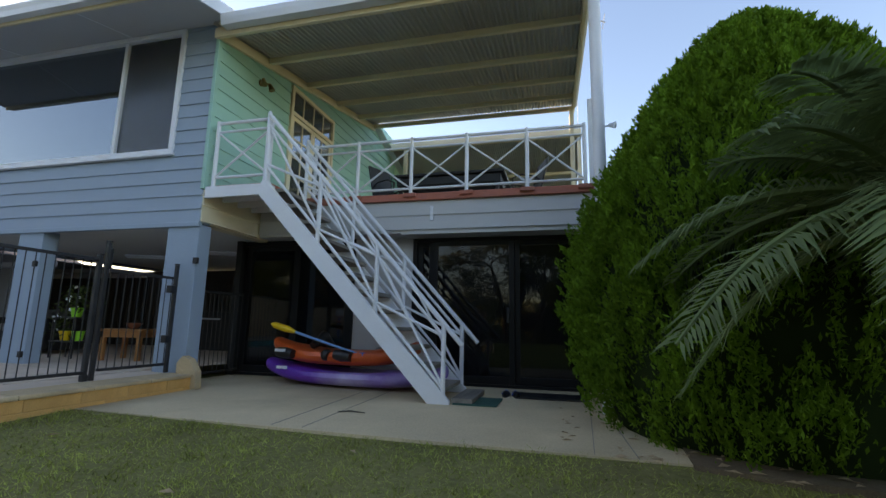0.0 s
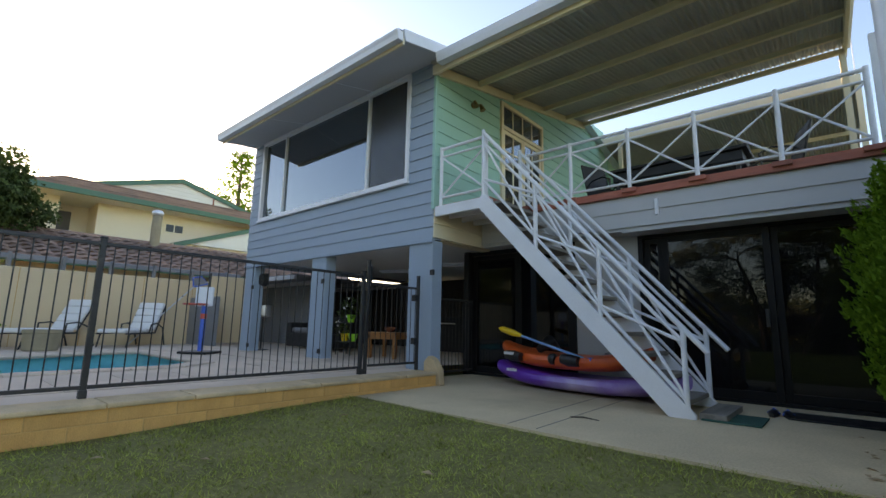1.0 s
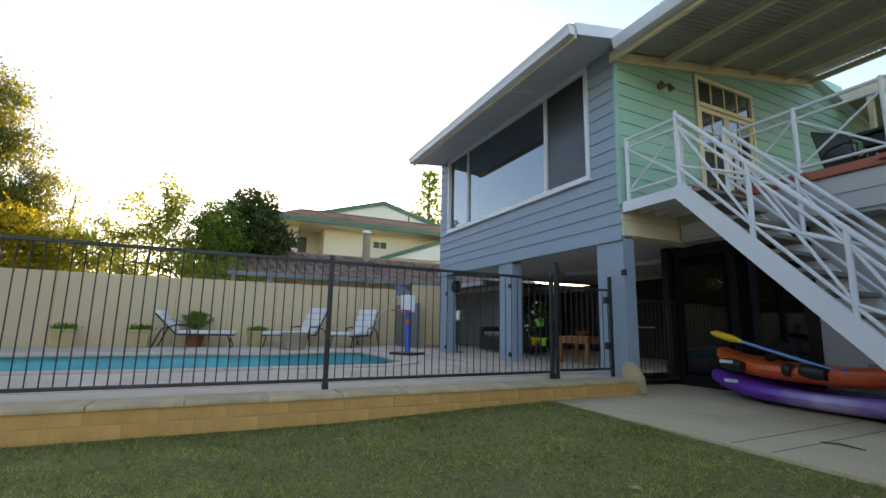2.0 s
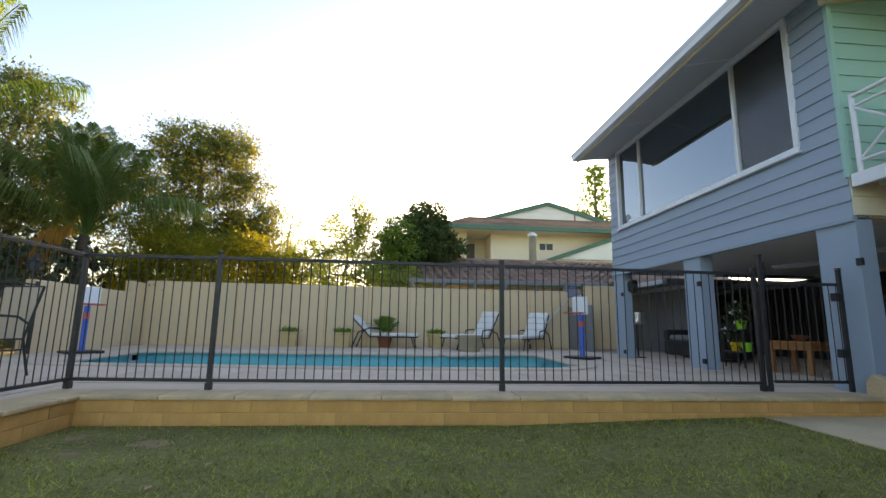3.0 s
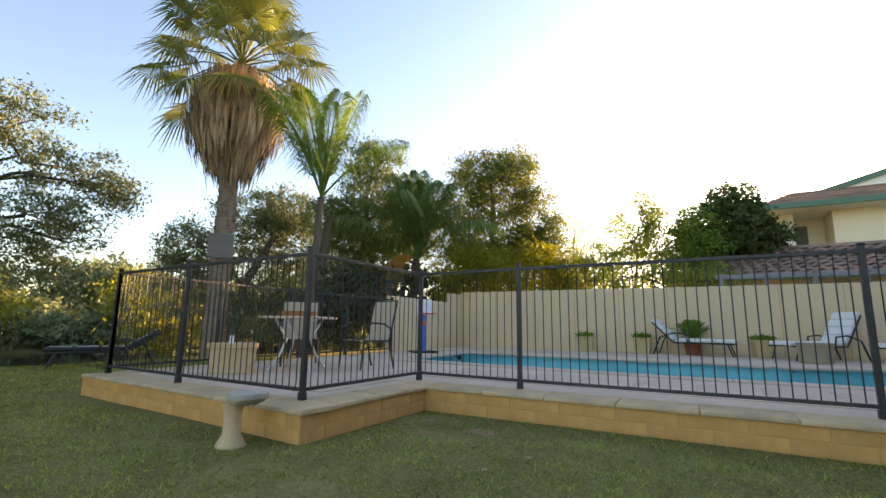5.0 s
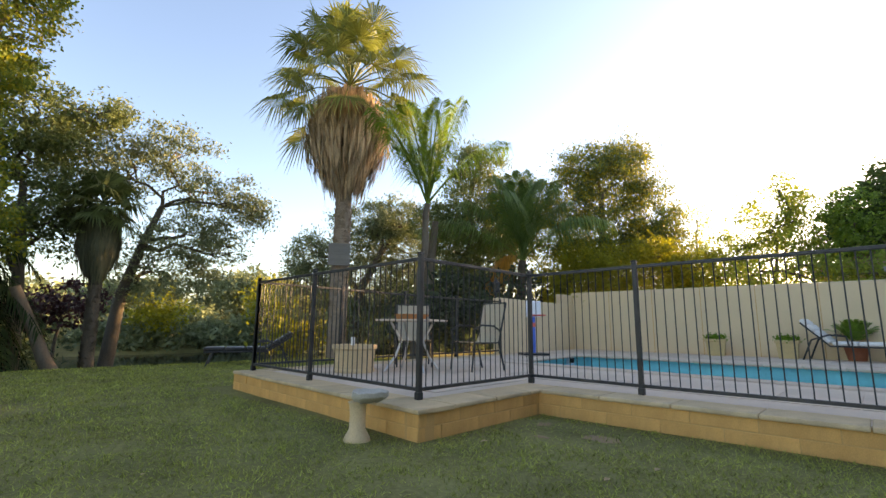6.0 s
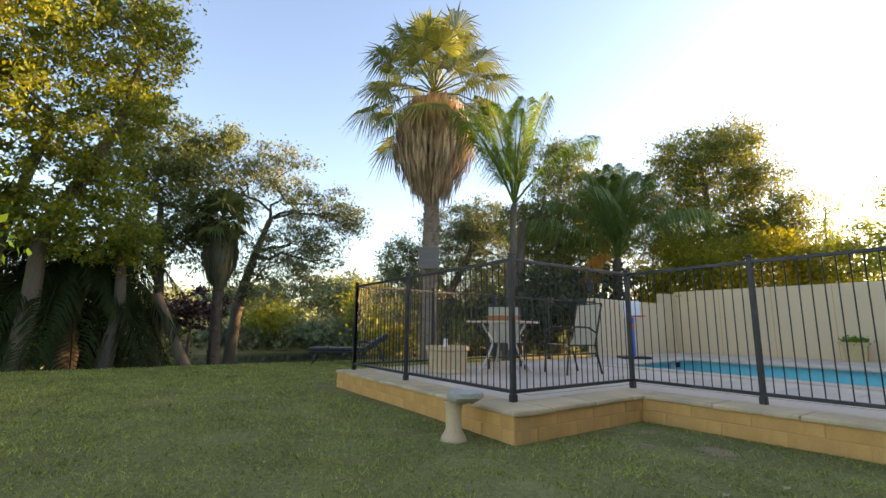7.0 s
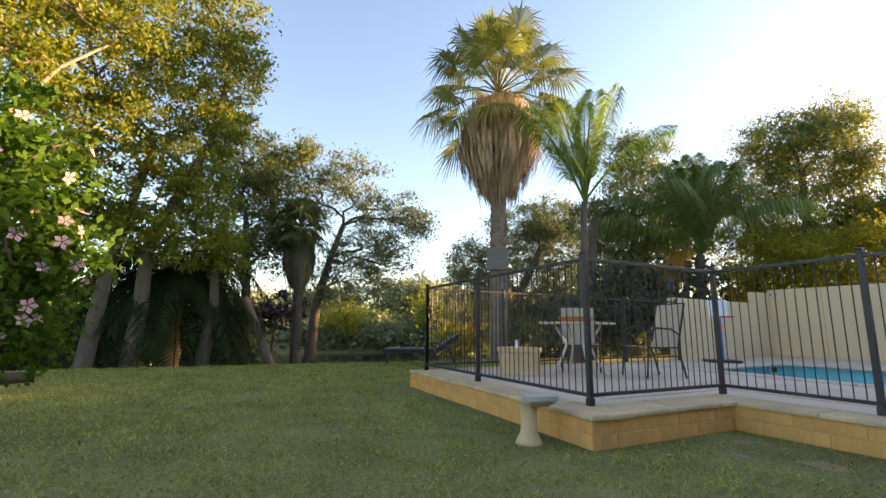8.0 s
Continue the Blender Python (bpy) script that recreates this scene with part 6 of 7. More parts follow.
def fan_palm(name, label, base, head, seed, fronds=44, petiole=1.5, fan=0.98, skirt=3.3, r=0.27, skirt_w=1.0, green=None, dead=None, bark=None):
    rng = np.random.default_rng(seed)
    t = thing(name, label, "palm tree", base)
    h = np.array(head) - np.array(base)
    green = green or LEAF_FAN
    s = Shape()
    N = 30
    pts = [h * i / N for i in range(N + 1)]
    s.tube([tuple(p) for p in pts], [r * (1.25 - 0.35 * i / N) * (1.04 if i % 2 else 0.97) for i in range(N + 1)], 18)
    part("trunk", s, bark or PALMBARK, t, "rough trunk", smooth=True)
    # stubs of old leaf bases up the trunk
    lv = []
    for k in range(int(60 * h[2])):
        z = rng.uniform(0.1, h[2] - 0.3)
        a = rng.uniform(0, 2 * math.pi)
        rad = r * (1.25 - 0.35 * z / h[2])
        o, w = np.array((math.cos(a), math.sin(a), 0.0)), np.array((-math.sin(a), math.cos(a), 0.0))
        c = np.array((h[0] * z / h[2], h[1] * z / h[2], z)) + o * rad * 0.97
        lv.append([c - w * 0.07, c + o * 0.035 + np.array((0, 0, 0.07)) - w * 0.02, c + o * 0.06 + np.array((0, 0, rng.uniform(0.08, 0.16))), c + w * 0.07])
    part("leaf_base", cloud_mesh("leaf_base", np.array(lv), 4, bark or PALMBARK), bark or PALMBARK, t, "rough stub of an old leaf base")["kind"] = "stuff"
    stems, lv = Shape(), []
    for k in range(fronds):
        a = k * 2.39996 + rng.uniform(-0.2, 0.2)
        u = (k + 0.5) / fronds
        el = radians(-38 + 122 * u ** 0.8 + rng.uniform(-7, 7))
        d = np.array((math.cos(a) * math.cos(el), math.sin(a) * math.cos(el), math.sin(el)))
        pl = petiole * rng.uniform(0.85, 1.15)
        p0 = h + np.array((0, 0, 0.25 * u))
        tip = p0 + d * pl + np.array((0, 0, -0.18 * pl * math.cos(el)))
        stems.tube([tuple(p0), tuple(p0 + d * pl * 0.5 + (0, 0, 0.02)), tuple(tip)], [0.028, 0.02, 0.014], 5)
        d2 = tip - (p0 + d * pl * 0.5)
        d2 /= np.linalg.norm(d2)
        side = np.cross(d2, (0, 0, 1.0))
        side /= np.linalg.norm(side) + 1e-9
        up = np.cross(side, d2)
        for j in range(34):
            b = radians(-128 + 256 * j / 33)
            q = d2 * math.cos(b) + side * math.sin(b) + up * 0.12 * math.cos(2 * b)
            ln = fan * (0.72 + 0.28 * math.cos(b * 0.6)) * rng.uniform(0.9, 1.1)
            w = (side * math.cos(b) - d2 * math.sin(b)) * 0.03
            mid = tip + q * ln * 0.55
            end = tip + q * ln + np.array((0, 0, -0.5 * ln * rng.uniform(0.3, 1.3)))
            lv.append([tip, mid + w, end, mid - w])
    part("frond_frame", stems, green, t, smooth=True)
    part("fronds", cloud_mesh("fronds", np.array(lv), 4, green), green, t, "stiff fan-shaped fronds")
    # thatch of dead leaves hanging round the trunk
    lv = []
    dead = dead or THATCH
    for k in range(5200):
        u = rng.uniform() ** 0.8
        a = rng.uniform(0, 2 * math.pi)
        rad = r + (skirt_w * (0.40 + 0.66 * math.sin(math.pi * (0.02 + 0.86 * u)) + 0.06 * math.sin(5 * a) + 0.04 * math.sin(11 * a)) - r) * rng.uniform(0.45, 1.08)
        z = h[2] - 0.15 - skirt * (1 - u) + rng.uniform(-0.3, 0.12)
        p = np.array((h[0] * z / h[2] + rad * math.cos(a), h[1] * z / h[2] + rad * math.sin(a), z))
        ln = rng.uniform(0.25, 0.95)
        end = p + np.array((-0.14 * math.cos(a) + rng.uniform(-0.08, 0.08), -0.14 * math.sin(a) + rng.uniform(-0.08, 0.08), -ln))
        w = np.array((-math.sin(a), math.cos(a), rng.uniform(-0.2, 0.2))) * rng.uniform(0.015, 0.045)
        m = (p + end) / 2 + np.array((math.cos(a), math.sin(a), 0)) * 0.05
        lv.append([p, m + w, end, m - w])
    part("thatch", cloud_mesh("thatch", np.array(lv), 4, dead), dead, t, "hanging skirt of dead brown leaves")
    return t


# ---- planting: the trees ----
fan_palm("fan_palm", "tall fan palm with a brown skirt of dead leaves", (-7.25, -10.85, 0.0), (-7.35, -10.9, 8.0), 3, 44, 1.75, 1.0, 2.5, 0.21, 1.16)
feather_palm("queen_palm", "slender palm with bright green feather fronds", (-7.5, -8.0, 0.1), (-7.7, -7.85, 3.95), 12, 3.9, LEAF_QUEEN, 5, 0.085, (0.75, 1.5), 0.72, pairs=78, leaf_len=0.62, width=0.013, hang=0.95, lift=0.5, bark=BARK)
feather_palm("queen_palm", "broad palm with drooping feather fronds and a dead orange one", (-12.4, -8.45, 0.1), (-12.5, -8.25, 3.1), 17, 4.9, LEAF_PALM, 9, 0.14, (0.6, 1.52), 0.76, pairs=80, leaf_len=0.8, width=0.0135, hang=1.15, lift=0.5, bark=BARK, dead=7, headings=(-45, 315))
feather_palm("date_palm", "low arching date palm with blue-green fronds beside the hedge", (1.66, 2.58, 0.1), (1.64, 2.55, 1.55), 22, 1.38, LEAF_DATE, 16, 0.12, (-0.25, 1.3), 0.95, headings=(85, 300), pairs=58, leaf_len=0.27, width=0.0095, hang=0.3)
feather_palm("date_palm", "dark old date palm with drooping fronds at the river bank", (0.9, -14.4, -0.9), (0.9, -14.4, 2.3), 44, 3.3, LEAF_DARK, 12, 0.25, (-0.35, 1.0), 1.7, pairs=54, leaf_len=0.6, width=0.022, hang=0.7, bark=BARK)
fan_palm("fan_palm", "shaggy narrow palm at the river bank", (-2.5, -14.8, -0.9), (-2.4, -14.8, 4.0), 14, 24, 0.5, 0.62, 0.95, 0.13, 0.46, LEAF_GUM, LEAF_SHAG, BARK)
stem = [(2.3, -12.3, -0.2), (2.2, -12.4, 1.0), (2.1, -12.4, 2.0), (1.9, -12.4, 3.2), (1.5, -12.4, 5.2)]
stem2 = [(1.5, -12.4, -0.2), (1.4, -12.5, 1.4), (1.4, -12.5, 2.6), (1.0, -12.5, 3.8), (0.3, -12.5, 5.6), (0.1, -12.5, 7.2)]
stem3 = [(0.1, -12.8, -0.3), (-0.1, -12.8, 1.3), (0.0, -12.7, 2.9)]
broad_tree("river_fig", "large spreading tree with golden-lit leaves on the bank", [stem, stem2, stem3], GOLD_TREE, LEAF_FIG, BARK, 21, 0.055, 68, 0.17, 60, 0.15, 0.5, sunlit_leaf=LEAF_GOLD, hollow=0.15, twigs=5)
broad_tree("pale_gum", "tall gum with pale thick limbs and open crown", [[(4.3, -9.6, 0.0), (3.9, -9.5, 1.4), (3.5, -9.5, 3.2), (3.2, -9.5, 4.4), (2.7, -9.65, 5.4), (2.1, -9.8, 6.1)]], LIMB_TREE, LEAF_FIG, PALEBARK, 22, 0.05, 46, 0.17, 60, 0.05, 0.5, sunlit_leaf=LEAF_GOLD, hollow=0.15, twigs=5)
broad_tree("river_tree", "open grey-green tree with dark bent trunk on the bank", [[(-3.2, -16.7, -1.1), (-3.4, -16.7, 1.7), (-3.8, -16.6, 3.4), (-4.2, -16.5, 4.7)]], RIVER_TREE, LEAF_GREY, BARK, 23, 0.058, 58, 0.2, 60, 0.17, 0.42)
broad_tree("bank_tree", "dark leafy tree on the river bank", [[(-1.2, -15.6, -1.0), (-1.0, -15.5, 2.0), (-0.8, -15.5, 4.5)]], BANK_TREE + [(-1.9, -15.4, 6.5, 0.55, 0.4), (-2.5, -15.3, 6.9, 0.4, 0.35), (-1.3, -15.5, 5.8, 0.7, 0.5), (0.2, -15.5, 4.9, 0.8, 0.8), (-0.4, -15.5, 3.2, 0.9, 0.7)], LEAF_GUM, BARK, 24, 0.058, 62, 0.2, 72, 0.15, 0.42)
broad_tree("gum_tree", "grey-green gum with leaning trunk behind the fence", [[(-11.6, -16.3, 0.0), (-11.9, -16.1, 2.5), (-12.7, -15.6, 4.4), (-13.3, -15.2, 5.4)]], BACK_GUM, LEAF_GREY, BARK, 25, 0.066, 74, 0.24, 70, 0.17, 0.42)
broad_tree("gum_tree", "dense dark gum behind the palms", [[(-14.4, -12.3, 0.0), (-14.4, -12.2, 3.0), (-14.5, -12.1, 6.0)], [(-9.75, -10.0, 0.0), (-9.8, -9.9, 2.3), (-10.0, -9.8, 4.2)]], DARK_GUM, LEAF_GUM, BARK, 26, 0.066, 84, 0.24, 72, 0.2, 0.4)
broad_tree("wattle_tree", "tall fine-leaved tree with weeping yellow-lit foliage", [[(-16.4, -7.4, 0.0), (-16.4, -7.3, 3.0), (-16.4, -7.2, 6.0)]], WATTLE_TREE, LEAF_GUM, BARK, 27, 0.06, 112, 0.24, 74, 0.18, 0.32, 0.6, sunlit_leaf=LEAF_GOLD)
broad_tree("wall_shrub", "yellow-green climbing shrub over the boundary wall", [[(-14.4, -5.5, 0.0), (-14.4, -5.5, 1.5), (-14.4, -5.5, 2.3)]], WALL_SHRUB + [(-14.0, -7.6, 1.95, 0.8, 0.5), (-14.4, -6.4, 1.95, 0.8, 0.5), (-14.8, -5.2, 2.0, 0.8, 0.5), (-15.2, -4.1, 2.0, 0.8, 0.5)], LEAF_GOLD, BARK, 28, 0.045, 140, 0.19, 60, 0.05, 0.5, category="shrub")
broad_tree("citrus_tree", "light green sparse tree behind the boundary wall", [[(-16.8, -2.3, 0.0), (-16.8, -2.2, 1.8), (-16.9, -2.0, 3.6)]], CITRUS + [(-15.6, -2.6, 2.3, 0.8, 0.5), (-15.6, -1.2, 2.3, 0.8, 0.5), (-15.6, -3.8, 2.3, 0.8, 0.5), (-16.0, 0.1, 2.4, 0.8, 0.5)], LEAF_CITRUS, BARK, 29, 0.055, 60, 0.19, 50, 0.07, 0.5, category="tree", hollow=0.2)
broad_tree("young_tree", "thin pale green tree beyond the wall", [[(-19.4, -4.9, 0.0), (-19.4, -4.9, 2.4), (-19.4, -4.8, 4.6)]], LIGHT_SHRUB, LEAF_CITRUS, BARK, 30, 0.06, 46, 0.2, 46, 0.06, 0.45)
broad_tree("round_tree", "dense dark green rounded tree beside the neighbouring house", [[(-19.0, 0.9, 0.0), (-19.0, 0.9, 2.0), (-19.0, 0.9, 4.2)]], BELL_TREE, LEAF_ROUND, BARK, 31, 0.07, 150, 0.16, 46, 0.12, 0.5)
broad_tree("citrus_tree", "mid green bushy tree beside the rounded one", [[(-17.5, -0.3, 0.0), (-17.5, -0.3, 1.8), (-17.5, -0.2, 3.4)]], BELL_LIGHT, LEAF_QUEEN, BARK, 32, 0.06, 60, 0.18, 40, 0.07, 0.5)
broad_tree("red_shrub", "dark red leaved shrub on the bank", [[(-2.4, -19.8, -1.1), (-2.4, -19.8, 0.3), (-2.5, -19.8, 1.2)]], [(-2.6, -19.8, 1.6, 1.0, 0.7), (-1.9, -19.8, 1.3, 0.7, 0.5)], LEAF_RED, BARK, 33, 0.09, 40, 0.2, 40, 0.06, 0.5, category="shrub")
dt = thing("dead_trunk", "pale leaning dead palm trunk on the bank", "tree trunk", (-1.7, -12.9, -0.3))
part("trunk", Shape().tube([(0, 0, 0), (0.25, 0, 0.45), (0.5, -0.1, 1.1), (0.9, -0.1, 2.0)], [0.17, 0.13, 0.11, 0.10], 12), BARK, dt, smooth=True)

# Norfolk pine far behind the roofs
npine = thing("norfolk_pine", "tall thin pine with tiered branches behind the roofs", "tree", (-31.1, 13.8, 0.0))
part("trunk", Shape().tube([(0, 0, 0), (0, 0, 7), (0, 0, 13.0)], [0.3, 0.2, 0.03], 8), BARK, npine, smooth=True)
rng = np.random.default_rng(40)
lim, pts = Shape(), []
for k in range(11):
    z = 7.2 + 0.52 * k
    R = 2.2 * (1 - k / 13) + 0.2
    for j in range(6):
        a = 2 * math.pi * j / 6 + k * 0.4
        e = (R * math.cos(a), R * math.sin(a), z + 0.12 * R)
        lim.tube([(0, 0, z), e], [0.03, 0.01], 5)
        u = rng.uniform(0.25, 1.0, (55, 1))
        pts.append(np.array((0, 0, z)) + (np.array(e) - (0, 0, z)) * u + rng.normal(size=(55, 3)) * 0.10)
part("branchwork", lim, BARK, npine)
part("crown", cloud_mesh("crown", leaves(np.concatenate(pts), 0.11, rng, 0.4), 4, LEAF_CONIFER), LEAF_CONIFER, npine, "tiered needles")
broad_tree("far_tree", "grey-green tree beyond the roofs", [[(-33.0, 12.0, 0.0), (-33.0, 12.0, 5.0), (-33.0, 12.2, 8.0)]], [(-32.8, 12.6, 9.0, 1.3, 0.8), (-32.5, 14.6, 8.6, 1.2, 0.8), (-33.0, 11.6, 8.6, 1.0, 0.6)], LEAF_GUM, BARK, 41, 0.12, 30, 0.28, 30, 0.12)

# far bank: bushes and woods
rng = np.random.default_rng(50)
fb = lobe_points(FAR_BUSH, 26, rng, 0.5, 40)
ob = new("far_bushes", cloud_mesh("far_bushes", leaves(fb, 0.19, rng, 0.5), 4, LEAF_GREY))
tagged(ob, "grey-green scrub along the far river bank", "bushes", "", "stuff")
woods = [(x, -70 - 12 * abs(math.sin(i * 2.1)), 2.6 + 1.6 * math.sin(i * 1.7), 4.0, 2.6 + 1.2 * math.cos(i * 2.3)) for i, x in enumerate(range(-75, 40, 5))]
fb = lobe_points(woods, 8, rng, 1.0, 40)
tagged(new("far_woods", cloud_mesh("far_woods", leaves(fb, 0.4, rng, 0.6), 4, LEAF_FIG)), "distant trees across the dry field", "woods", "", "stuff")
gold = [(-9.5, -34.0, 1.8, 1.6, 1.2), (-16.5, -33.0, 2.6, 1.8, 1.6), (-21.0, -30.0, 2.2, 2.0, 1.8), (-24.0, -26.0, 2.0, 2.0, 1.8), (-19.5, -24.0, 1.2, 1.4, 1.2), (5.2, -20.0, 0.6, 1.4, 1.0), (3.2, -21.0, 0.4, 1.4, 0.9), (-12.0, -21.0, 0.9, 1.7, 1.3)]
fb = lobe_points(gold, 26, rng, 0.4, 40)
tagged(new("bank_scrub", cloud_mesh("bank_scrub", leaves(fb, 0.14, rng, 0.5), 4, LEAF_GOLD)), "yellow-green scrub by the water", "bushes", "", "stuff")
low = [(5.0, -15.5, 0.6, 1.6, 1.3), (3.0, -16.2, 0.5, 1.5, 1.3), (1.0, -16.8, 0.4, 1.5, 1.3), (-0.6, -17.2, 0.2, 1.2, 1.0), (6.5, -14.5, 1.0, 1.6, 1.8), (-9.6, -8.6, 1.6, 0.9, 0.9), (-10.9, -8.7, 1.7, 0.9, 1.0), (-12.2, -8.8, 1.9, 0.9, 1.0), (-8.6, -8.6, 1.2, 0.8, 0.8)] + [(-30 + 2.2 * i, -15.6 - 1.2 * math.sin(i), -0.4 + 0.25 * math.sin(i * 2.1), 1.1, 0.45) for i in range(9)] + [(-24, -18, 1.0, 2.5, 1.6), (-20, -17, 0.9, 2.2, 1.4), (-16.5, -16.5, 0.9, 1.8, 1.3)]
fb = lobe_points(low, 34, rng, 0.3, 40)
tagged(new("under_scrub", cloud_mesh("under_scrub", leaves(fb, 0.10, rng, 0.5), 4, LEAF_SCRUB)), "dark scrub under the trees", "bushes", "", "stuff")

# conifer hedge by the slab
rng = np.random.default_rng(60)
HEDGE_Z = (0.0, 0.35, 0.75, 1.25, 1.85, 2.32, 2.85, 3.22, 3.52)
HEDGE_R = (1.40, 1.55, 1.63, 1.62, 1.47, 1.15, 0.76, 0.42, 0.04)
hg = thing("conifer", "large dense egg-shaped green conifer beside the slab", "conifer", (1.71, 4.46, 0.1))
n = 6400
a = rng.uniform(0, 2 * math.pi, n)
u = rng.uniform(0.0, 1.0, n) ** 0.85
zz = 3.5 * u - 0.04
bump = 1 - 0.05 * (1 + np.sin(7 * a + 6 * u)) - 0.04 * (1 + np.sin(13 * a - 23 * u))
rad = np.interp(zz, HEDGE_Z, HEDGE_R) * bump * rng.uniform(0.9, 1.03, n)
c = np.stack([rad * np.cos(a), rad * np.sin(a), 0.02 + zz], 1)
outw = np.stack([np.cos(a) * 0.5, np.sin(a) * 0.5, np.full(n, 0.75)], 1)
m = 46
k = rng.uniform(0, 1, (n, m, 1))
tips = c[:, None, :] + outw[:, None, :] * 0.22 * k + rng.normal(size=(n, m, 3)) * 0.036 * (0.2 + (1 - k) * 0.9)
tips = tips.reshape(-1, 3)
d = np.repeat(outw, m, axis=0) + rng.normal(size=(n * m, 3)) * 0.45
d /= np.linalg.norm(d, axis=1)[:, None]
s = np.cross(d, rng.normal(size=d.shape))
s /= np.linalg.norm(s, axis=1)[:, None]
ln = rng.uniform(0.013, 0.030, (len(d), 1))
part("sprays", cloud_mesh("sprays", np.stack([tips - d * ln, tips + s * ln * 0.38, tips + d * ln, tips - s * ln * 0.38], 1), 4, LEAF_CONIFER), LEAF_CONIFER, hg, "upright feathery sprays")
# solid dark body fills the crown in place of shaded inner foliage
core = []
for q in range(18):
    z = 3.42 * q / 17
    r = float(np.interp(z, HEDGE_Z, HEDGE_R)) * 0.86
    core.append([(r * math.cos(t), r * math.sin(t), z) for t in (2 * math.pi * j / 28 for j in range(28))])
part("inner_growth", Shape().face_grid(core, True, True), LEAF_DARK, hg, "solid dark core for the shaded inside", smooth=True)

# hibiscus with pink flowers
HIB = [(1.65, -5.05, 2.35, 0.5, 0.42), (1.7, -5.0, 1.7, 0.55, 0.45), (1.6, -5.1, 1.15, 0.5, 0.42), (1.3, -5.15, 1.6, 0.36, 0.34), (1.6, -5.1, 0.85, 0.42, 0.2), (1.9, -4.95, 2.75, 0.45, 0.3)]
hib = broad_tree("hibiscus", "leafy hibiscus bush with pink flowers", [[(1.75, -5.0, 0.08), (1.72, -5.0, 0.7), (1.7, -5.0, 1.5)], [(1.8, -5.05, 0.08), (1.6, -5.1, 0.8), (1.4, -5.1, 1.5)]], HIB, LEAF_HIB, BARK, 70, 0.043, 240, 0.10, 30, 0.02, 0.62, category="shrub")
rng = np.random.default_rng(71)
for k in range(26):
    x, y, z, w, h = HIB[k % 5]
    d = rng.normal(size=3)
    d[0], d[1] = -abs(d[0]) * 0.8, abs(d[1])
    d /= np.linalg.norm(d)
    p = np.array((x, y, z)) + d * (w, w, h) * 1.12
    q = []
    nrm = Vector(tuple(d)).to_track_quat("Z", "Y").to_matrix()
    for j in range(5):
        b = 2 * math.pi * j / 5
        def put(r, t, zz):
            v = nrm @ Vector((r * math.cos(t), r * math.sin(t), zz))
            return p + np.array(v)
        q.append([put(0.004, b, 0), put(0.046, b - 0.5, 0.016), put(0.068, b, 0.010), put(0.046, b + 0.5, 0.016)])
    me = cloud_mesh("flower", np.array(q) - np.array((1.75, -5.0, 0.08)), 4, PETAL)
    part("flower", me, PETAL, hib, "five-petalled pink flower")
pp = thing("potted_palm", "small cycad in a terracotta pot by the wall", "potted plant", (-13.0, -0.42, DZ))
part("pot", Shape().lathe([(0.15, 0), (0.21, 0.30), (0.24, 0.31), (0.24, 0.36), (0.2, 0.36), (0.18, 0.3), (0, 0.3)], 18), TERRA, pp, "terracotta pot", smooth=True)
lv = []
for k in range(22):
    rib, q = feather_frond((0, 0, 0.34), k * 2.4, 0.75 + 0.035 * k, 0.75, rng, 0.6, 26, 0.16, 0.009, 0.5, 0.2)
    lv += q
part("fronds", cloud_mesh("fronds", np.array(lv), 4, LEAF_QUEEN), LEAF_QUEEN, pp, "stiff green fronds")
sg = thing("board_sign", "weathered grey board fixed to the palm trunk", "board", (-6.95, -10.45, 2.86), -33)
part("board", Shape().box(-0.29, -0.02, -0.3, 0.29, 0.02, 0.30), OLDWOOD, sg, "", 0.005)
wl = thing("wall_lantern", "small black lantern on the end of the side wall", "lantern", (-8.98, -6.72, 1.66))
part("stem", Shape().tube([(0, 0, 0), (0, 0, 0.12)], 0.02, 8), BLACKMETAL, wl, smooth=True)
part("lantern", Shape().lathe([(0.05, 0.12), (0.08, 0.16), (0.09, 0.32), (0.11, 0.34), (0.04, 0.42), (0.01, 0.46), (0, 0.46)], 8), BLACKMETAL, wl)

# ---- grass on the lawn ----
rng = np.random.default_rng(80)
N = 880000
th = rng.uniform(0, 2 * math.pi, N)
rr = 13.0 * rng.uniform(0, 1, N) ** 0.9
gx_, gy_ = -rr * np.sin(th), rr * np.cos(th)
keep = ~(((gx_ < -4.17) & (gy_ > -2.7)) | ((gx_ < -2.47) & (gy_ < -2.6) & (gy_ > -6.9)) | ((gy_ > 3.36 - np.clip(gx_ - 0.2, 0, 2) * 0.2) & (gx_ > -4.3)) | (gx_ > 3.5) & (gy_ > 0))
bare = np.array([noise.noise((x * 0.9, y * 0.9, 5.0)) + 0.5 * noise.noise((x * 2.7, y * 2.7, 9.0)) for x, y in zip(gx_[:], gy_[:])]) > 0.58
patch = ((gx_ + 3.65) ** 2 / 0.2 + (gy_ + 1.95) ** 2 / 0.4 < 1.0)
keep &= ~((bare | patch) & (rng.uniform(0, 1, N) < 0.7))
gx_, gy_, rr = gx_[keep], gy_[keep], rr[keep]
gz_ = np.array([ground_z(x, y) for x, y in zip(gx_, gy_)])
p = np.stack([gx_, gy_, gz_ - 0.004], 1)
n = len(p)
a = rng.uniform(0, 2 * math.pi, n)
tuft = np.array([noise.noise((x * 7.0, y * 7.0, 2.0)) + 0.6 * noise.noise((x * 2.1, y * 2.1, 4.0)) for x, y in zip(gx_, gy_)])
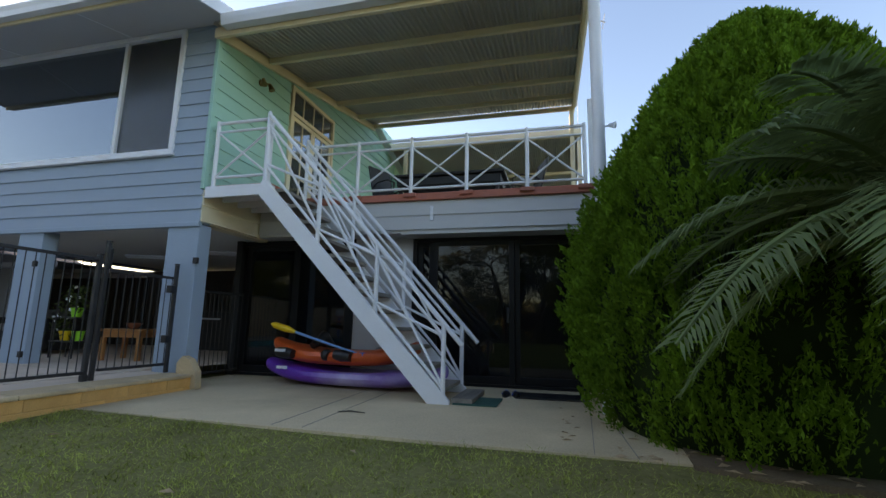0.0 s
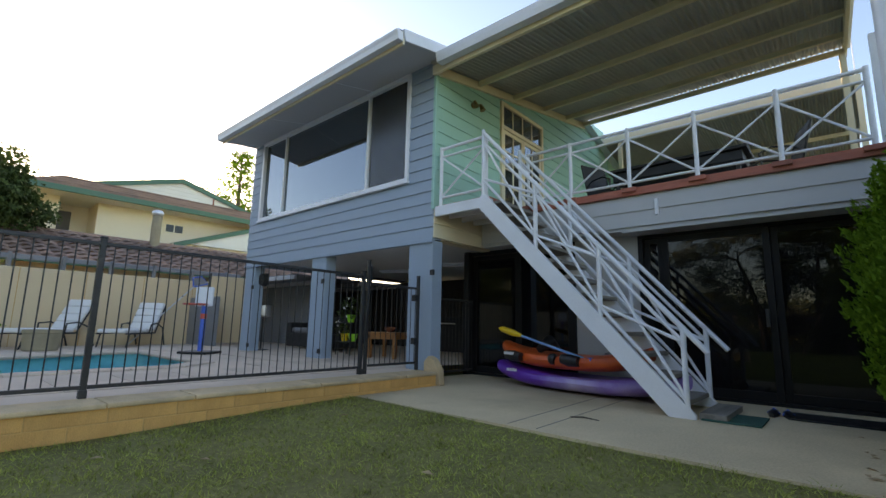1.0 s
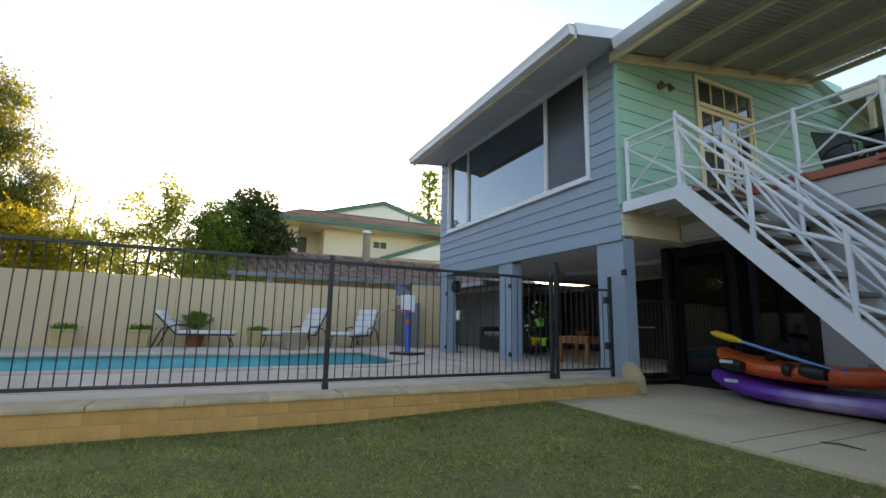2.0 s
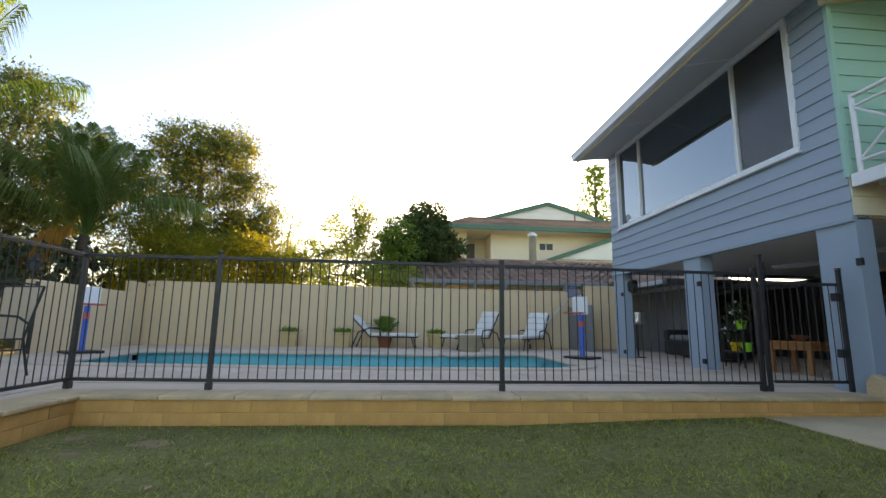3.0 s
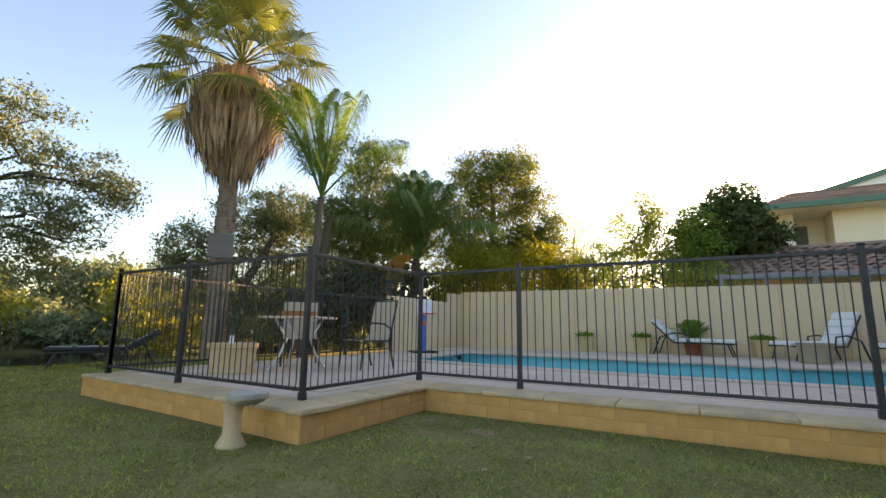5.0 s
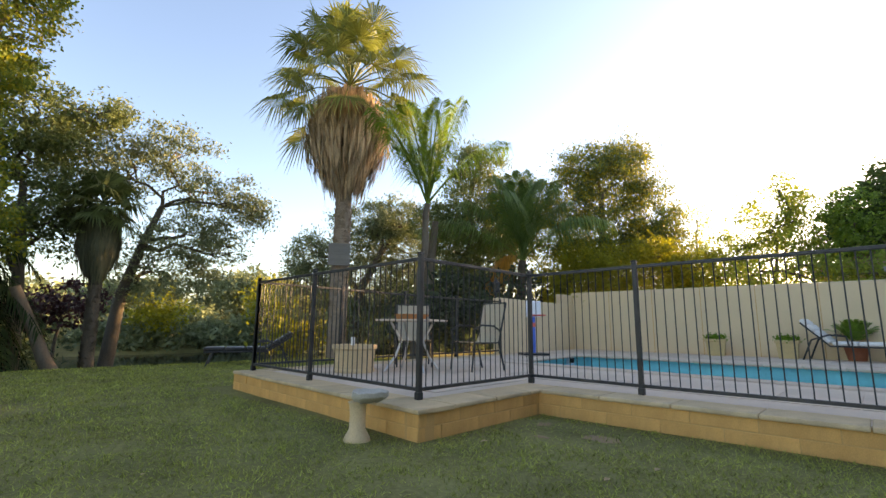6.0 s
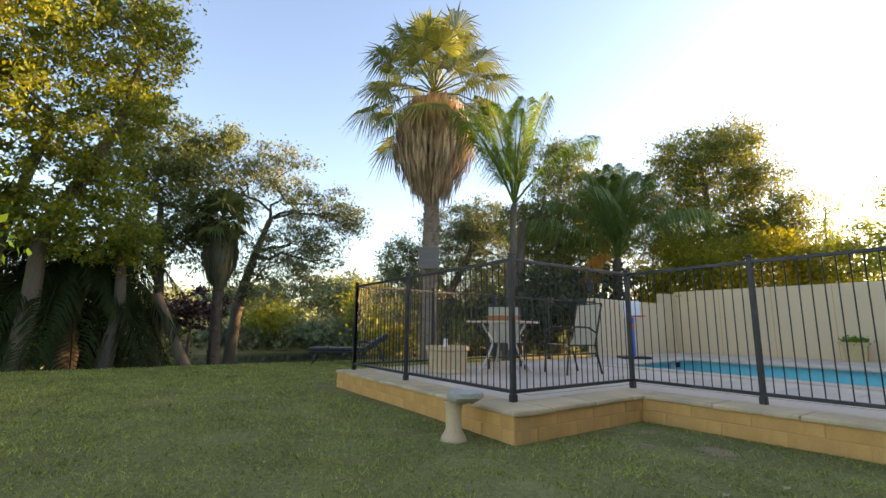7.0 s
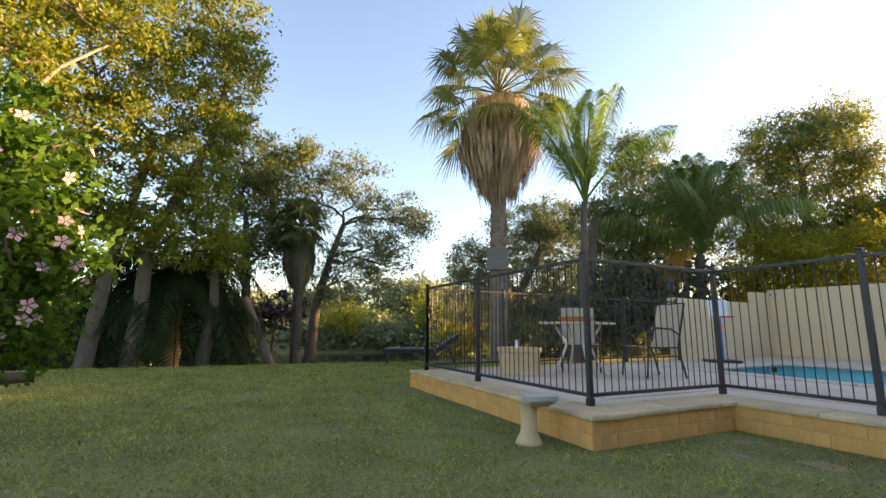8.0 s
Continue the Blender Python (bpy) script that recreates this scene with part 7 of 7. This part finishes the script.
hgt = rng.uniform(0.006, 0.028, n) * (1 + 0.05 * rr) * np.clip(1.0 + 0.7 * tuft, 0.4, 1.8)
w = rng.uniform(0.0016, 0.0032, n) * (1 + 0.22 * rr)
side = np.stack([np.cos(a), np.sin(a), np.zeros(n)], 1) * w[:, None]
tip = p + np.stack([rng.normal(size=n) * 0.026, rng.normal(size=n) * 0.026, hgt], 1)
tagged(new("grass", cloud_mesh("grass", np.stack([p - side, p + side, tip], 1), 3, GRASS)), "short patchy green grass of the lawn", "grass", "", "stuff")
# bare red soil by the inner corner of the low wall
REDSOIL = mat("red_sandy_soil", (0.27, 0.17, 0.09), 0.95, var=0.35, scale=9, fine=90, bump=0.5, dirt=(0.20, 0.15, 0.07), dirt_amount=0.8)
for cx, cy, rx, ry in ((-3.62, -1.72, 0.2, 0.3), (-3.35, -2.1, 0.08, 0.12), (-3.8, -2.35, 0.16, 0.12)):
    rows = []
    for f in (1.0, 0.55, 0.02):
        rows.append([])
        for k in range(20):
            t = 2 * math.pi * k / 20
            q = f * (0.8 + 0.45 * noise.noise((math.cos(t) * 1.7 + cx * 3, math.sin(t) * 1.7, cy)))
            x, y = cx + rx * q * math.cos(t), cy + ry * q * math.sin(t)
            rows[-1].append((x, y, ground_z(x, y) + (-0.012 if f == 1.0 else 0.003)))
    structure("soil_patch", Shape().face_grid(rows, True), REDSOIL, "bare reddish soil showing through the lawn", "soil", smooth=True)
# fallen leaves
lm = Shape().face_grid([[(-0.03, 0, 0.002), (0.0, -0.016, 0.010)], [(0.0, 0.016, 0.008), (0.035, 0, 0.003)]]).mesh("fallen_leaf")
lm.materials.append(THATCH)
for k in range(96):
    if k >= 60:
        x, y, z = rng.uniform(0.3, 1.5), rng.uniform(3.0, 3.5), 0.178
        if x < 0.8:
            z = 0.166
        if y < 3.28 and x < 0.9 or y + 0.26 * x < 3.1:
            continue
    elif k < 26:
        x, y, z = rng.uniform(-0.1, 1.0), rng.uniform(3.5, 5.2), 0.162
    else:
        x, y = rng.uniform(-3.8, 1.5), rng.uniform(-5, 3.0)
        if x < -2.4 and y < -2.5:
            continue
        z = ground_z(x, y) + 0.012
    ob = new("fallen_leaf", lm)
    ob.matrix_basis = pose(x, y, z, rng.uniform(-15, 15), 0, rng.uniform(0, 360)) @ Matrix.Diagonal((*(rng.uniform(0.7, 1.5),) * 3, 1))
    tagged(ob, "dry brown leaf lying on the ground", "leaf", "fallen leaves")

# ---- terrace pavers ----
pm = Shape().box(-0.296, -0.296, 0, 0.296, 0.296, 0.012).mesh("paver", 0.004)
pm.materials.append(PAVER)
count = 0
for i in range(22):
    for j in range(22):
        x, y = -2.95 - 0.6 * i, -6.5 + 0.6 * j
        if x < -13.0 or y > 6.4 or count > 330:
            continue
        near = all(inside(x + a, y + b, TERRACE) for a in (-0.29, 0.29) for b in (-0.29, 0.29))
        if y > 4.6 and x > -5.2 or (x > -4.95 and y > -3.1) or (x > -3.2):
            near = False
        if near and not inside(x, y, POOL) and gap_to(x, y, POOL) > 0.62:
            piece("paver", pm, terrace, (x, y, DZ - 0.008))
            count += 1
